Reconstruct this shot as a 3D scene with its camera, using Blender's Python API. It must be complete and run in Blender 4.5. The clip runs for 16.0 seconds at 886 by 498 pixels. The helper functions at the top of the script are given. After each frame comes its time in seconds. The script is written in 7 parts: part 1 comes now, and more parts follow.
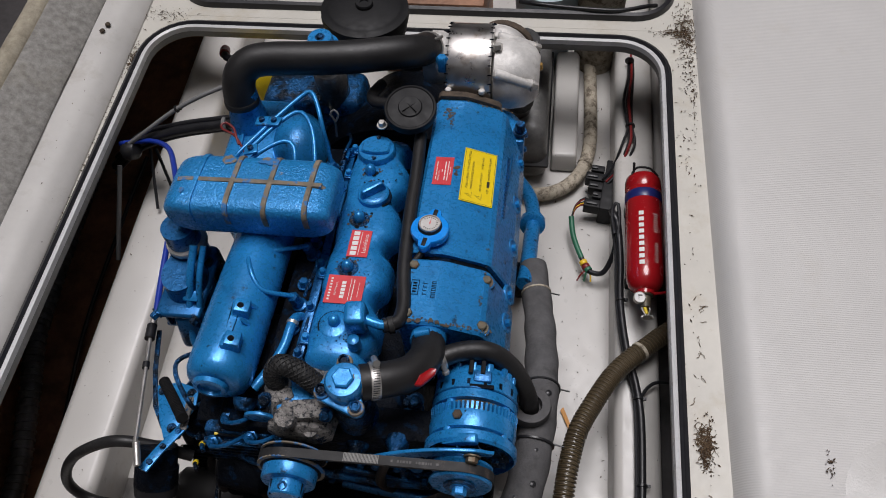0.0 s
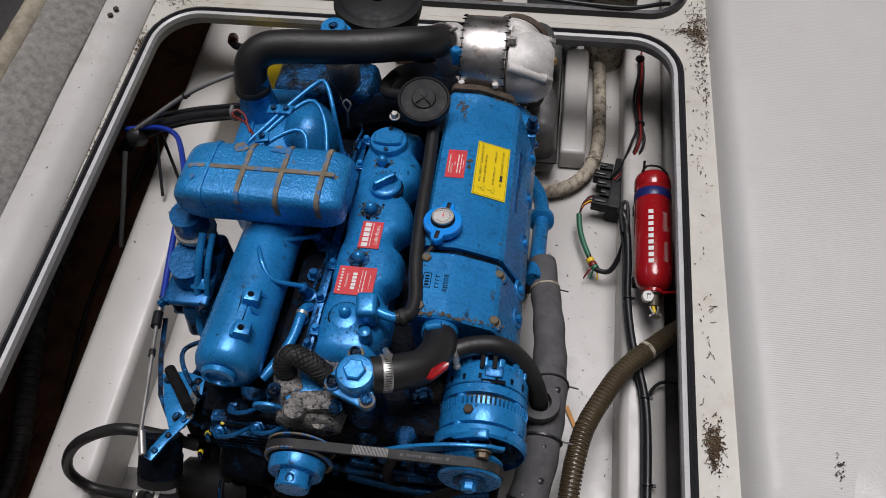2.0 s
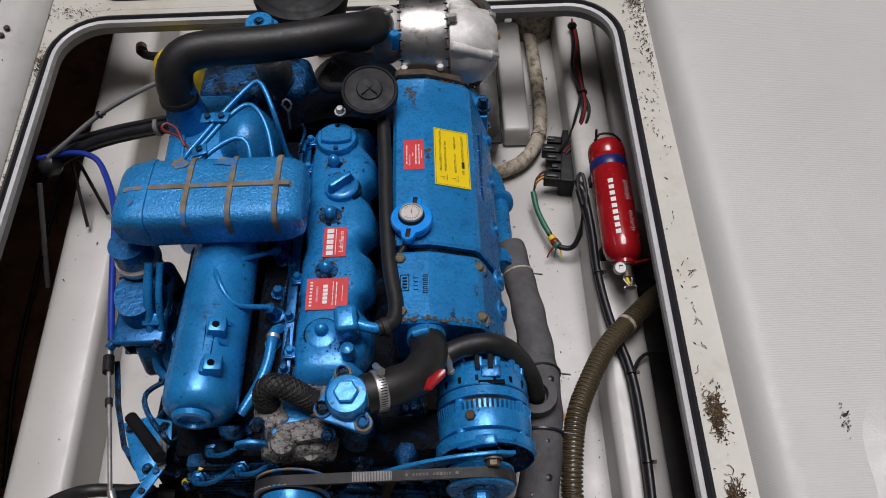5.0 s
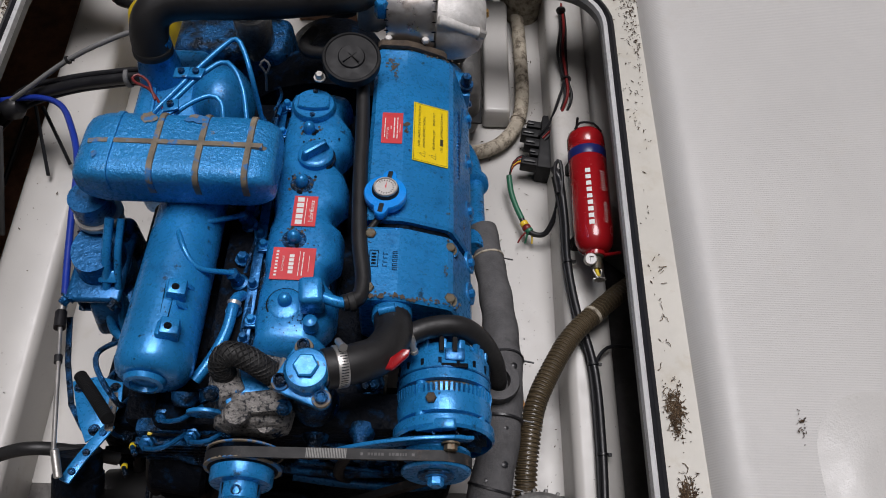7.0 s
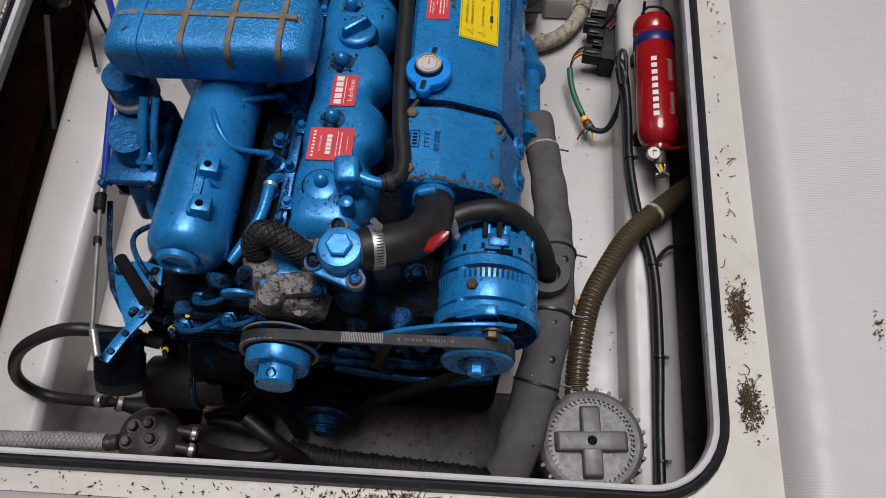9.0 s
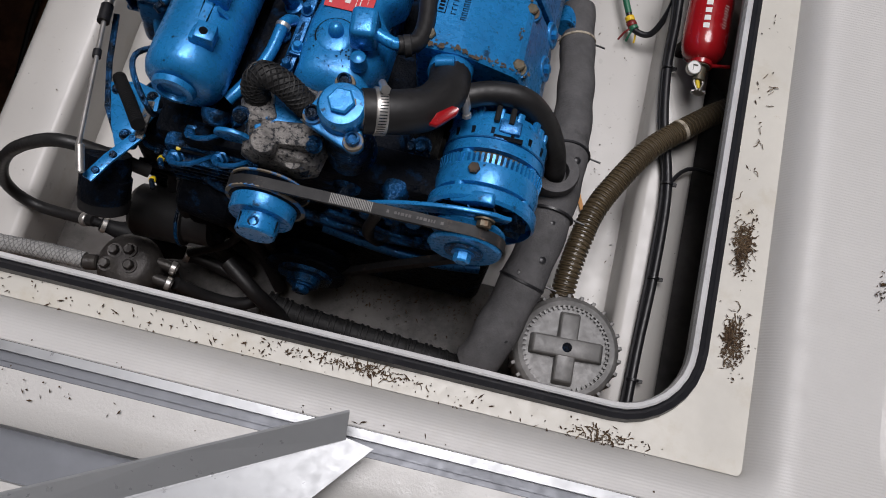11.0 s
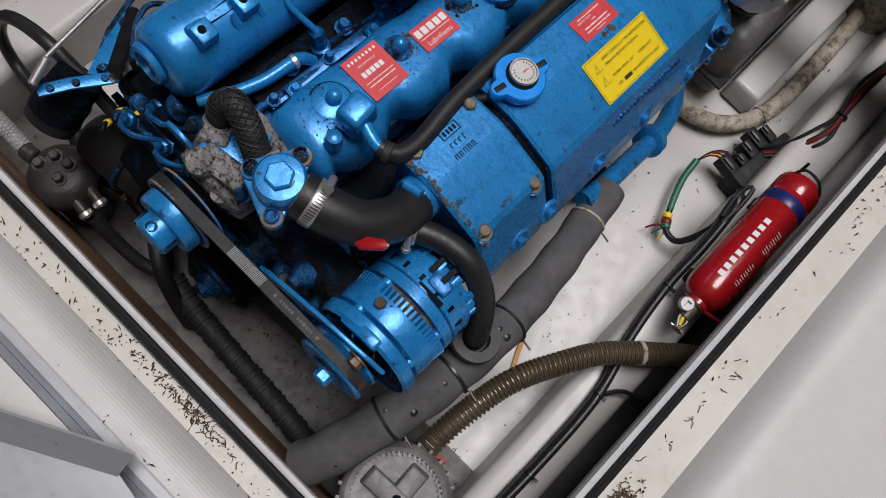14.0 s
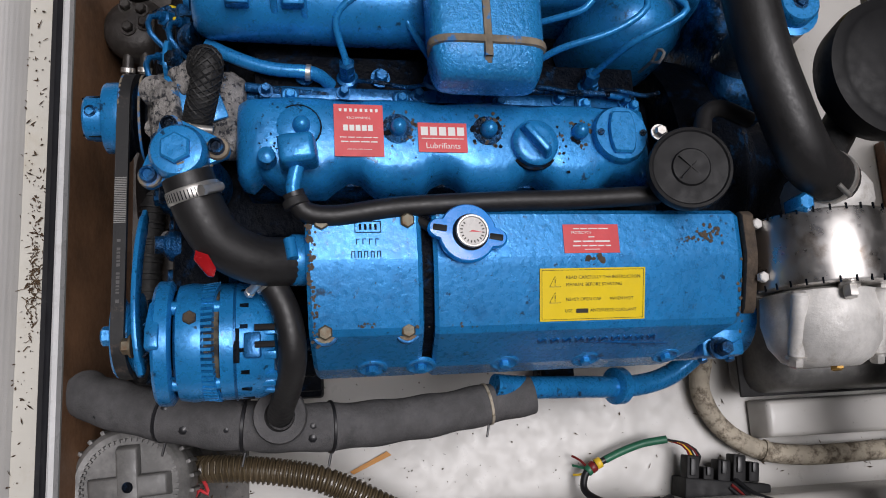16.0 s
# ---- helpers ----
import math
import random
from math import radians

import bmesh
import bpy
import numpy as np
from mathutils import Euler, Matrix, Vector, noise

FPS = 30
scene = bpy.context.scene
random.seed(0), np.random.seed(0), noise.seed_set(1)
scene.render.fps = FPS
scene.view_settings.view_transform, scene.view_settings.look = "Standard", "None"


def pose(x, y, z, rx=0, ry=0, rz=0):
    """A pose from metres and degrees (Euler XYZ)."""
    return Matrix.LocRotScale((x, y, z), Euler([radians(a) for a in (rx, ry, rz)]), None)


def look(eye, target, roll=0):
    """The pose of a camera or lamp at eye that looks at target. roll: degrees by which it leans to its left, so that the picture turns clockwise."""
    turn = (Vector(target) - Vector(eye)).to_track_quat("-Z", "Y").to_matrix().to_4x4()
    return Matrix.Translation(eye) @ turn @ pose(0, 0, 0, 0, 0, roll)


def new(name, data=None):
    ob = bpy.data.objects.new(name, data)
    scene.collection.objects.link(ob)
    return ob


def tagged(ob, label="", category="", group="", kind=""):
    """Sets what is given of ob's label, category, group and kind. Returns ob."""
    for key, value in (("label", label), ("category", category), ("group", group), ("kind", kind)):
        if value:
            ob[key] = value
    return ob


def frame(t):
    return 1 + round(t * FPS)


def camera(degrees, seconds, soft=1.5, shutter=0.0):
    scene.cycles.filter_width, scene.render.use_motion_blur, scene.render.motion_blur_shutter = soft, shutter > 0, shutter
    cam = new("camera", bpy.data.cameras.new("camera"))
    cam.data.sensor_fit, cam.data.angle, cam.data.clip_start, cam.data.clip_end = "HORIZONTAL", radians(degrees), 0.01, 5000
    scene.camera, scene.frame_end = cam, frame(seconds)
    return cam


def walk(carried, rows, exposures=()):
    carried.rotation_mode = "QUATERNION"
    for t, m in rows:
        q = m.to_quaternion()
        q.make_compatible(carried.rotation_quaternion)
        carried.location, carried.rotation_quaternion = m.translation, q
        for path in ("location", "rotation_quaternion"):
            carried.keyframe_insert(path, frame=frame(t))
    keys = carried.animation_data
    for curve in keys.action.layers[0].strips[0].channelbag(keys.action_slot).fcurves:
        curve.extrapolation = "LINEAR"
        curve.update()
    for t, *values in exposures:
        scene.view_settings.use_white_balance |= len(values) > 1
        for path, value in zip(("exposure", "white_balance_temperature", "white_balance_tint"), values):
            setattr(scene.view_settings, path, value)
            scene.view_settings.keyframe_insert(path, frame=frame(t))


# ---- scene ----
cam = camera(57.1, 16.0, soft=1.0)
PATH = [
    (0, (0.121, 0.035, 1.476), (-0.095, 1.066, -0.224), -6.4),
    (0.5, (0.107, 0.026, 1.476), (-0.112, 1.059, -0.223), -6.8),
    (1, (0.085, 0.026, 1.471), (-0.121, 1.06, -0.229), -5.6),
    (1.5, (0.095, 0.024, 1.462), (-0.098, 1.054, -0.242), -4.4),
    (2, (0.086, 0.032, 1.463), (-0.112, 1.059, -0.242), -4.3),
    (2.5, (0.069, 0.031, 1.463), (-0.141, 1.057, -0.241), -3.7),
    (3, (0.061, 0.037, 1.469), (-0.158, 1.062, -0.234), -3.6),
    (3.5, (0.053, 0.043, 1.448), (-0.145, 1.076, -0.253), -4.0),
    (4, (0.037, 0.061, 1.427), (0.023, 1.1, -0.282), -3.8),
    (4.2, (0.025, 0.067, 1.42), (-0.002, 1.103, -0.29), -4.4),
    (6.3, (-0.027, 0.111, 1.363), (0.044, 1.07, -0.392), 4.8),
    (6.5, (-0.028, 0.111, 1.367), (0.046, 1.067, -0.389), 5.6),
    (7, (-0.017, 0.105, 1.368), (0.063, 1.067, -0.383), 6.3),
    (7.5, (-0.028, 0.112, 1.373), (0.076, 1.078, -0.375), 7.7),
    (8, (-0.051, 0.126, 1.398), (-0.039, 1.086, -0.356), 3.3),
    (8.5, (-0.03, 0.115, 1.382), (-0.095, 1.027, -0.397), -1.1),
    (9, (0.025, 0.082, 1.277), (-0.059, 0.874, -0.557), -2.8),
    (9.2, (0.048, 0.071, 1.24), (-0.031, 0.781, -0.628), -2.1),
    (11.3, (0.046, 0.112, 1.228), (-0.044, 0.629, -0.702), 6.8),
    (11.5, (0.039, 0.15, 1.224), (-0.081, 0.716, -0.69), 7.3),
    (12, (0.002, 0.199, 1.226), (-0.14, 0.801, -0.675), 13.6),
    (12.5, (-0.01, 0.269, 1.235), (-0.178, 0.857, -0.669), 13.7),
    (13, (0.011, 0.268, 1.241), (-0.17, 0.837, -0.668), 15.3),
    (13.5, (0.022, 0.283, 1.225), (-0.137, 0.811, -0.698), 21.9),
    (14, (0.098, 0.337, 1.207), (-0.045, 0.83, -0.726), 29.2),
    (14.5, (0.112, 0.384, 1.196), (-0.031, 0.862, -0.741), 34.4),
    (15, (0.128, 0.52, 1.194), (-0.104, 0.915, -0.753), 33.8),
    (15.5, (0.123, 0.618, 1.202), (-0.233, 0.864, -0.751), 27.3),
    (16, (0.139, 0.679, 1.193), (-0.244, 0.884, -0.759), 25.5),
]
walk(cam, [(t, look(eye, target, roll)) for t, eye, target, roll in PATH])

# ---- light: overcast daylight from an open sky ----
world = bpy.data.worlds.new("sky_world")
scene.world = world
world.use_nodes = True
wn = world.node_tree.nodes
sky = wn.new("ShaderNodeTexSky")
sky.sky_type = "NISHITA"
sky.sun_disc = False
sky.sun_elevation = radians(79.6)
sky.sun_rotation = radians(2)
sky.air_density, sky.dust_density, sky.ozone_density = 1.0, 6.0, 0.3
wn["Background"].inputs["Strength"].default_value = 0.065
world.node_tree.links.new(sky.outputs["Color"], wn["Background"].inputs["Color"])
sun = new("sun", bpy.data.lights.new("sun", "SUN"))
sun.data.energy, sun.data.angle, sun.data.color = 4.7, radians(30), (0.975, 0.955, 1.0)
sun.matrix_world = look((-0.08, 1.35, 3.0), (-0.1, 0.8, 0.0))
scene.view_settings.exposure = -0.93


# ---- materials ----
def mat(name, base, rough=0.5, metal=0.0, var=0.15, scale=8.0, fine=60.0, bump=0.1, bump_scale=120.0,
        stain=None, coat=0.0, spec=0.5, dist=0.002):
    """A painted, cast or moulded surface: two scales of colour variation, fine relief, and stains with a shape of their own."""
    m = bpy.data.materials.new(name)
    m.use_nodes = True
    nt = m.node_tree
    n, l = nt.nodes, nt.links
    b = n["Principled BSDF"]
    tc = n.new("ShaderNodeTexCoord")

    def noise_tex(s, detail=6.0, rgh=0.6):
        t = n.new("ShaderNodeTexNoise")
        t.inputs["Scale"].default_value, t.inputs["Detail"].default_value, t.inputs["Roughness"].default_value = s, detail, rgh
        l.new(tc.outputs["Object"], t.inputs["Vector"])
        return t.outputs["Fac"]

    def mix(fac, a, c, mode="MIX"):
        x = n.new("ShaderNodeMix")
        x.data_type, x.blend_type = "RGBA", mode
        for s, v in ((x.inputs["Factor"], fac), (x.inputs["A"], a), (x.inputs["B"], c)):
            if hasattr(v, "is_linked"):
                l.new(v, s)
            else:
                s.default_value = v
        return x.outputs["Result"]

    def ramp(v, lo, hi, a=0.0, c=1.0):
        r = n.new("ShaderNodeMapRange")
        r.inputs["From Min"].default_value, r.inputs["From Max"].default_value = lo, hi
        r.inputs["To Min"].default_value, r.inputs["To Max"].default_value = a, c
        l.new(v, r.inputs["Value"])
        return r.outputs["Result"]

    dark = tuple(max(0.0, c * (1 - var)) for c in base) + (1,)
    light = tuple(min(1.0, c * (1 + var)) for c in base) + (1,)
    col = mix(ramp(noise_tex(scale), 0.3, 0.7), dark, light)
    f = noise_tex(fine, 3.0)
    col = mix(ramp(f, 0.3, 0.75, 0.0, 0.35 * var), col, (0.02, 0.02, 0.02, 1))
    if stain:
        for colour, sc, lo, hi, amt in (stain if isinstance(stain[0][0], tuple) else (stain,)):
            col = mix(ramp(noise_tex(sc, 8.0, 0.7), lo, hi, 0.0, amt), col, tuple(colour) + (1,))
    l.new(col, b.inputs["Base Color"])
    l.new(ramp(f, 0.3, 0.7, max(0.03, rough - 0.08), min(1.0, rough + 0.1)), b.inputs["Roughness"])
    b.inputs["Metallic"].default_value = metal
    b.inputs["Specular IOR Level"].default_value = spec
    b.inputs["Coat Weight"].default_value = coat
    if bump:
        bn = n.new("ShaderNodeBump")
        bn.inputs["Strength"].default_value, bn.inputs["Distance"].default_value = bump, dist
        l.new(noise_tex(bump_scale, 5.0), bn.inputs["Height"])
        l.new(bn.outputs["Normal"], b.inputs["Normal"])
    return m


M_BLUE = mat("engine_blue_paint", (0.018, 0.235, 0.58), 0.29, metal=0.3, var=0.16, scale=14, fine=140, bump=0.3, bump_scale=100, dist=0.002,
             stain=(((0.006, 0.08, 0.24), 22.0, 0.54, 0.72, 0.6), ((0.004, 0.008, 0.016), 130.0, 0.63, 0.66, 0.85), ((0.012, 0.012, 0.014), 45.0, 0.62, 0.665, 0.8)), coat=0.1, spec=0.5)
M_BLUE_CAST = mat("engine_blue_paint_on_rough_casting", (0.02, 0.25, 0.6), 0.29, metal=0.26, var=0.14, scale=16, fine=160, bump=0.8, bump_scale=170, dist=0.003,
                  stain=(((0.006, 0.08, 0.24), 30.0, 0.56, 0.72, 0.5), ((0.2, 0.175, 0.14), 26.0, 0.675, 0.69, 0.9), ((0.008, 0.01, 0.018), 150.0, 0.65, 0.68, 0.7)), coat=0.1, spec=0.5)
# two darker blues for low parts: oil and grime, with shade in the colour
M_BLUE_DIM = mat("engine_blue_paint_oily_dim", (0.009, 0.13, 0.35), 0.3, metal=0.5, var=0.25, scale=18, fine=140, bump=0.45, bump_scale=120, dist=0.0025,
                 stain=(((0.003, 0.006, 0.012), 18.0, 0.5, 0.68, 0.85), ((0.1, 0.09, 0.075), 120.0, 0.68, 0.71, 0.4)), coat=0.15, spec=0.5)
M_BLUE_DIRTY = mat("engine_blue_paint_grimy_dim", (0.007, 0.095, 0.26), 0.3, metal=0.6, var=0.35, scale=20, fine=120, bump=1.0, bump_scale=150, dist=0.004,
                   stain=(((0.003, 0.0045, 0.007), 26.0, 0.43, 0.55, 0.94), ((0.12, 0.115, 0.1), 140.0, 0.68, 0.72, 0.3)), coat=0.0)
M_BLUE_BRIGHT = mat("cap_blue_anodised", (0.004, 0.27, 0.85), 0.25, var=0.1, scale=20, bump=0.05, coat=0.4)
# near-black: oil, plus the shade of crevices and low parts in the colour
M_BLOCK = mat("oily_block_with_shade", (0.002, 0.0035, 0.007), 0.45, var=0.5, scale=25, fine=100, bump=0.9, bump_scale=90, dist=0.005,
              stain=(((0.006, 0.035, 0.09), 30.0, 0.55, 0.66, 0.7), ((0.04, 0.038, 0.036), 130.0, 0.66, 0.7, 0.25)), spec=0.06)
M_RUBBER = mat("black_rubber", (0.013, 0.0125, 0.013), 0.47, var=0.3, scale=20, fine=160, bump=0.15, stain=((0.03, 0.03, 0.03), 25.0, 0.6, 0.8, 0.5))
M_RUBBER_DULL = mat("dull_black_rubber", (0.012, 0.012, 0.0125), 0.65, var=0.3, scale=30, fine=160, bump=0.3, stain=((0.06, 0.06, 0.06), 60.0, 0.58, 0.7, 0.5))
M_PLASTIC = mat("black_plastic", (0.012, 0.012, 0.013), 0.55, var=0.25, scale=20, bump=0.12, stain=((0.03, 0.03, 0.03), 14.0, 0.58, 0.75, 0.5), spec=0.22)
M_FOAM = mat("grey_pipe_foam", (0.1, 0.098, 0.1), 0.95, var=0.25, scale=30, fine=200, bump=0.7, bump_scale=320, stain=((0.03, 0.03, 0.03), 20.0, 0.58, 0.7, 0.5), spec=0.2)
M_ALU = mat("cast_aluminium", (0.66, 0.645, 0.62), 0.55, metal=0.25, var=0.25, scale=18, fine=120, bump=0.4, bump_scale=180, stain=((0.22, 0.18, 0.13), 14.0, 0.56, 0.72, 0.7))
M_SHIELD = mat("polished_steel_shield", (0.62, 0.6, 0.58), 0.32, metal=1.0, var=0.08, scale=10, bump=0.04, stain=((0.2, 0.12, 0.06), 11.0, 0.54, 0.68, 0.8))
M_STEEL = mat("stainless_steel", (0.6, 0.58, 0.55), 0.36, metal=0.8, var=0.2, scale=40, bump=0.1, stain=((0.25, 0.19, 0.13), 50.0, 0.58, 0.7, 0.6))
M_BOLT = mat("weathered_bolt_steel", (0.14, 0.125, 0.09), 0.5, metal=0.5, var=0.4, scale=60, bump=0.4, stain=(((0.12, 0.06, 0.025), 60.0, 0.48, 0.62, 0.85), ((0.03, 0.1, 0.09), 45.0, 0.56, 0.66, 0.6)))
M_BRASS = mat("dull_brass", (0.42, 0.25, 0.07), 0.4, metal=0.8, var=0.2, scale=60, bump=0.1)
M_RUST = mat("rusty_iron", (0.08, 0.058, 0.04), 0.85, var=0.5, scale=40, fine=200, bump=0.8, bump_scale=200, stain=((0.03, 0.025, 0.025), 30.0, 0.5, 0.7, 0.8))
M_PUMP = mat("corroded_pump_casting", (0.3, 0.285, 0.27), 0.6, metal=0.3, var=0.6, scale=60, fine=220, bump=1.0, bump_scale=260, dist=0.004, stain=(((0.01, 0.014, 0.022), 150.0, 0.53, 0.58, 0.9), ((0.008, 0.012, 0.02), 24.0, 0.58, 0.68, 0.9), ((0.014, 0.17, 0.42), 30.0, 0.6, 0.63, 0.9)))
M_SLOT = mat("dusty_alternator_winding", (0.09, 0.075, 0.05), 0.8, var=0.6, scale=60, bump=0.5, stain=((0.008, 0.008, 0.009), 45.0, 0.48, 0.56, 0.95))
M_PRIMER = mat("bare_primer_rib", (0.2, 0.165, 0.12), 0.75, var=0.35, scale=50, bump=0.5, stain=((0.014, 0.16, 0.43), 28.0, 0.52, 0.57, 0.95))
M_GEL = mat("white_gelcoat", (0.53, 0.52, 0.5), 0.34, var=0.06, scale=4, fine=40, bump=0.3, bump_scale=220,
            stain=(((0.42, 0.37, 0.28), 7.0, 0.6, 0.8, 0.4), ((0.08, 0.065, 0.045), 110.0, 0.71, 0.74, 0.7)))
M_NONSLIP = mat("nonslip_gelcoat", (0.53, 0.52, 0.505), 0.42, var=0.05, scale=3, fine=30, bump=0.35, bump_scale=420, dist=0.0012,
                stain=(((0.44, 0.4, 0.33), 5.0, 0.58, 0.8, 0.4), ((0.3, 0.26, 0.2), 38.0, 0.69, 0.73, 0.5), ((0.1, 0.08, 0.06), 120.0, 0.72, 0.745, 0.6)))
def ribbed(m, scale, amount):
    """Adds the moulded fine ribs of a non-slip deck, running athwart."""
    nt = m.node_tree
    wave = nt.nodes.new("ShaderNodeTexWave")
    wave.bands_direction = "Y"
    wave.inputs["Scale"].default_value = scale
    wave.inputs["Distortion"].default_value = 0.4
    wave.inputs["Detail Scale"].default_value = 0.6
    nt.links.new(nt.nodes["Texture Coordinate"].outputs["Object"], wave.inputs["Vector"])
    b2 = nt.nodes.new("ShaderNodeBump")
    b2.inputs["Strength"].default_value, b2.inputs["Distance"].default_value = amount, 0.001
    nt.links.new(wave.outputs["Fac"], b2.inputs["Height"])
    nt.links.new(nt.nodes["Bump"].outputs["Normal"], b2.inputs["Normal"])
    nt.links.new(b2.outputs["Normal"], nt.nodes["Principled BSDF"].inputs["Normal"])


ribbed(M_NONSLIP, 68.0, 0.2)
M_GEL_FLANGE = mat("stained_gelcoat_flange", (0.55, 0.53, 0.475), 0.42, var=0.08, scale=6, fine=60, bump=0.06, bump_scale=60,
                   stain=(((0.36, 0.29, 0.17), 9.0, 0.52, 0.75, 0.5), ((0.06, 0.045, 0.03), 75.0, 0.665, 0.695, 0.75), ((0.3, 0.2, 0.09), 16.0, 0.66, 0.72, 0.6)))
M_GEL_FLOOR = mat("bilge_gelcoat", (0.48, 0.465, 0.44), 0.35, var=0.08, scale=5, fine=40, bump=0.05, bump_scale=30,
                  stain=(((0.3, 0.24, 0.16), 6.0, 0.58, 0.78, 0.45), ((0.03, 0.025, 0.02), 75.0, 0.665, 0.69, 0.8)))
# grimy gelcoat, its base also darkened for the engine's shadow
M_GRIME_SHADE = mat("grimed_gelcoat_with_shade", (0.085, 0.077, 0.07), 0.5, var=0.25, scale=7, fine=60, bump=0.2, bump_scale=80,
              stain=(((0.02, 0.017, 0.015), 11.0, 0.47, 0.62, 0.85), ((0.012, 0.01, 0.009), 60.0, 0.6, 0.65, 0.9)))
M_BOARD = mat("greyed_white_board", (0.52, 0.505, 0.48), 0.5, var=0.08, scale=5, fine=60, bump=0.15, bump_scale=90,
              stain=(((0.28, 0.25, 0.2), 8.0, 0.54, 0.74, 0.5), ((0.04, 0.035, 0.03), 60.0, 0.69, 0.71, 0.85)))
M_WOOD = mat("dark_stained_plywood", (0.3, 0.15, 0.085), 0.65, var=0.5, scale=9, fine=90, bump=0.3, bump_scale=60, stain=((0.012, 0.008, 0.006), 6.0, 0.48, 0.7, 0.7))
M_PLY = mat("varnished_brown_plywood", (0.27, 0.14, 0.072), 0.55, var=0.4, scale=7, fine=90, bump=0.2, bump_scale=60, stain=((0.05, 0.025, 0.013), 5.0, 0.5, 0.7, 0.7))
M_SEAL = mat("black_rubber_seal", (0.014, 0.014, 0.017), 0.38, var=0.2, scale=30, bump=0.08, stain=((0.12, 0.12, 0.12), 30.0, 0.62, 0.8, 0.5))
M_SKIRT = mat("grey_hatch_skirt", (0.24, 0.235, 0.225), 0.5, var=0.2, scale=10, bump=0.1, stain=((0.1, 0.09, 0.08), 12.0, 0.5, 0.7, 0.6))
M_TRIM = mat("white_vinyl_trim", (0.6, 0.6, 0.6), 0.3, var=0.1, scale=12, bump=0.05, stain=((0.25, 0.24, 0.22), 14.0, 0.58, 0.75, 0.6))
M_CARPET = mat("grey_felt_lining", (0.29, 0.28, 0.26), 0.95, var=0.3, scale=60, fine=220, bump=0.8, bump_scale=260, stain=((0.36, 0.33, 0.26), 5.0, 0.56, 0.78, 0.5), spec=0.1)
M_FELT_EDGE = mat("cream_felt_edge", (0.4, 0.36, 0.28), 0.95, var=0.25, scale=40, fine=220, bump=0.9, bump_scale=240, stain=((0.2, 0.17, 0.12), 12.0, 0.52, 0.7, 0.7), spec=0.1)
M_GREY = mat("grey_anodised_profile", (0.17, 0.18, 0.2), 0.45, metal=0.3, var=0.1, scale=10, bump=0.05)
M_PLATE = mat("grey_aluminium_sheet", (0.36, 0.37, 0.38), 0.35, metal=0.4, var=0.08, scale=5, bump=0.03)
M_RED = mat("red_enamel", (0.34, 0.008, 0.012), 0.2, var=0.12, scale=10, bump=0.03, coat=0.5, stain=((0.12, 0.01, 0.01), 20.0, 0.66, 0.8, 0.5))
M_BAND = mat("navy_band", (0.012, 0.02, 0.13), 0.35, var=0.1, bump=0.03)
M_WHITE = mat("white_print", (0.75, 0.74, 0.72), 0.5, var=0.05, bump=0.0)
M_DIAL = mat("gauge_dial", (0.6, 0.58, 0.56), 0.3, var=0.08, scale=80, bump=0.0, coat=0.5)
M_LABEL_RED = mat("red_sticker", (0.62, 0.05, 0.06), 0.4, var=0.12, scale=25, bump=0.1, stain=((0.6, 0.25, 0.25), 40.0, 0.64, 0.75, 0.6))
M_LABEL_YEL = mat("yellow_sticker", (0.82, 0.6, 0.01), 0.38, var=0.06, scale=20, bump=0.06)
M_INK = mat("black_ink", (0.03, 0.025, 0.015), 0.5, var=0.1, bump=0.0)
M_BELT = mat("worn_drive_belt", (0.014, 0.014, 0.015), 0.65, var=0.3, scale=60, bump=0.3, stain=((0.14, 0.1, 0.08), 50.0, 0.58, 0.7, 0.6))
M_HOSE = mat("brown_translucent_hose", (0.078, 0.058, 0.034), 0.35, var=0.3, scale=14, bump=0.1, stain=((0.15, 0.13, 0.1), 20.0, 0.6, 0.78, 0.5), coat=0.3)
M_HELIX = mat("amber_hose_helix", (0.12, 0.09, 0.05), 0.35, var=0.25, scale=30, bump=0.05, coat=0.2)
M_ROPE = mat("dirty_white_braided_hose", (0.42, 0.37, 0.29), 0.75, var=0.25, scale=30, fine=120, bump=0.7, bump_scale=220, stain=((0.07, 0.05, 0.03), 40.0, 0.47, 0.6, 0.85))
M_GREYPL = mat("grey_strainer_plastic", (0.1, 0.098, 0.094), 0.42, var=0.2, scale=14, fine=90, bump=0.12, stain=((0.32, 0.31, 0.3), 9.0, 0.5, 0.72, 0.6))
M_CABLE = mat("black_cable", (0.012, 0.012, 0.014), 0.38, var=0.2, scale=30, bump=0.05)
M_CABLE_BLUE = mat("blue_cable_sleeve", (0.01, 0.035, 0.3), 0.35, var=0.15, bump=0.05)
M_CABLE_GREEN = mat("green_wire", (0.02, 0.13, 0.07), 0.45, var=0.15, bump=0.05)
M_CABLE_RED = mat("red_wire", (0.17, 0.012, 0.012), 0.4, var=0.15, bump=0.05)
M_CABLE_YEL = mat("yellow_wire", (0.75, 0.5, 0.03), 0.4, var=0.15, bump=0.05)
M_GREYCABLE = mat("grey_cable", (0.17, 0.17, 0.17), 0.5, var=0.2, bump=0.1)
M_TWIG = mat("dry_rootlets", (0.13, 0.085, 0.045), 0.9, var=0.5, scale=300, bump=0.0)
M_DEBRIS = mat("dry_leaf_debris", (0.07, 0.04, 0.02), 0.9, var=0.6, scale=200, bump=0.0)
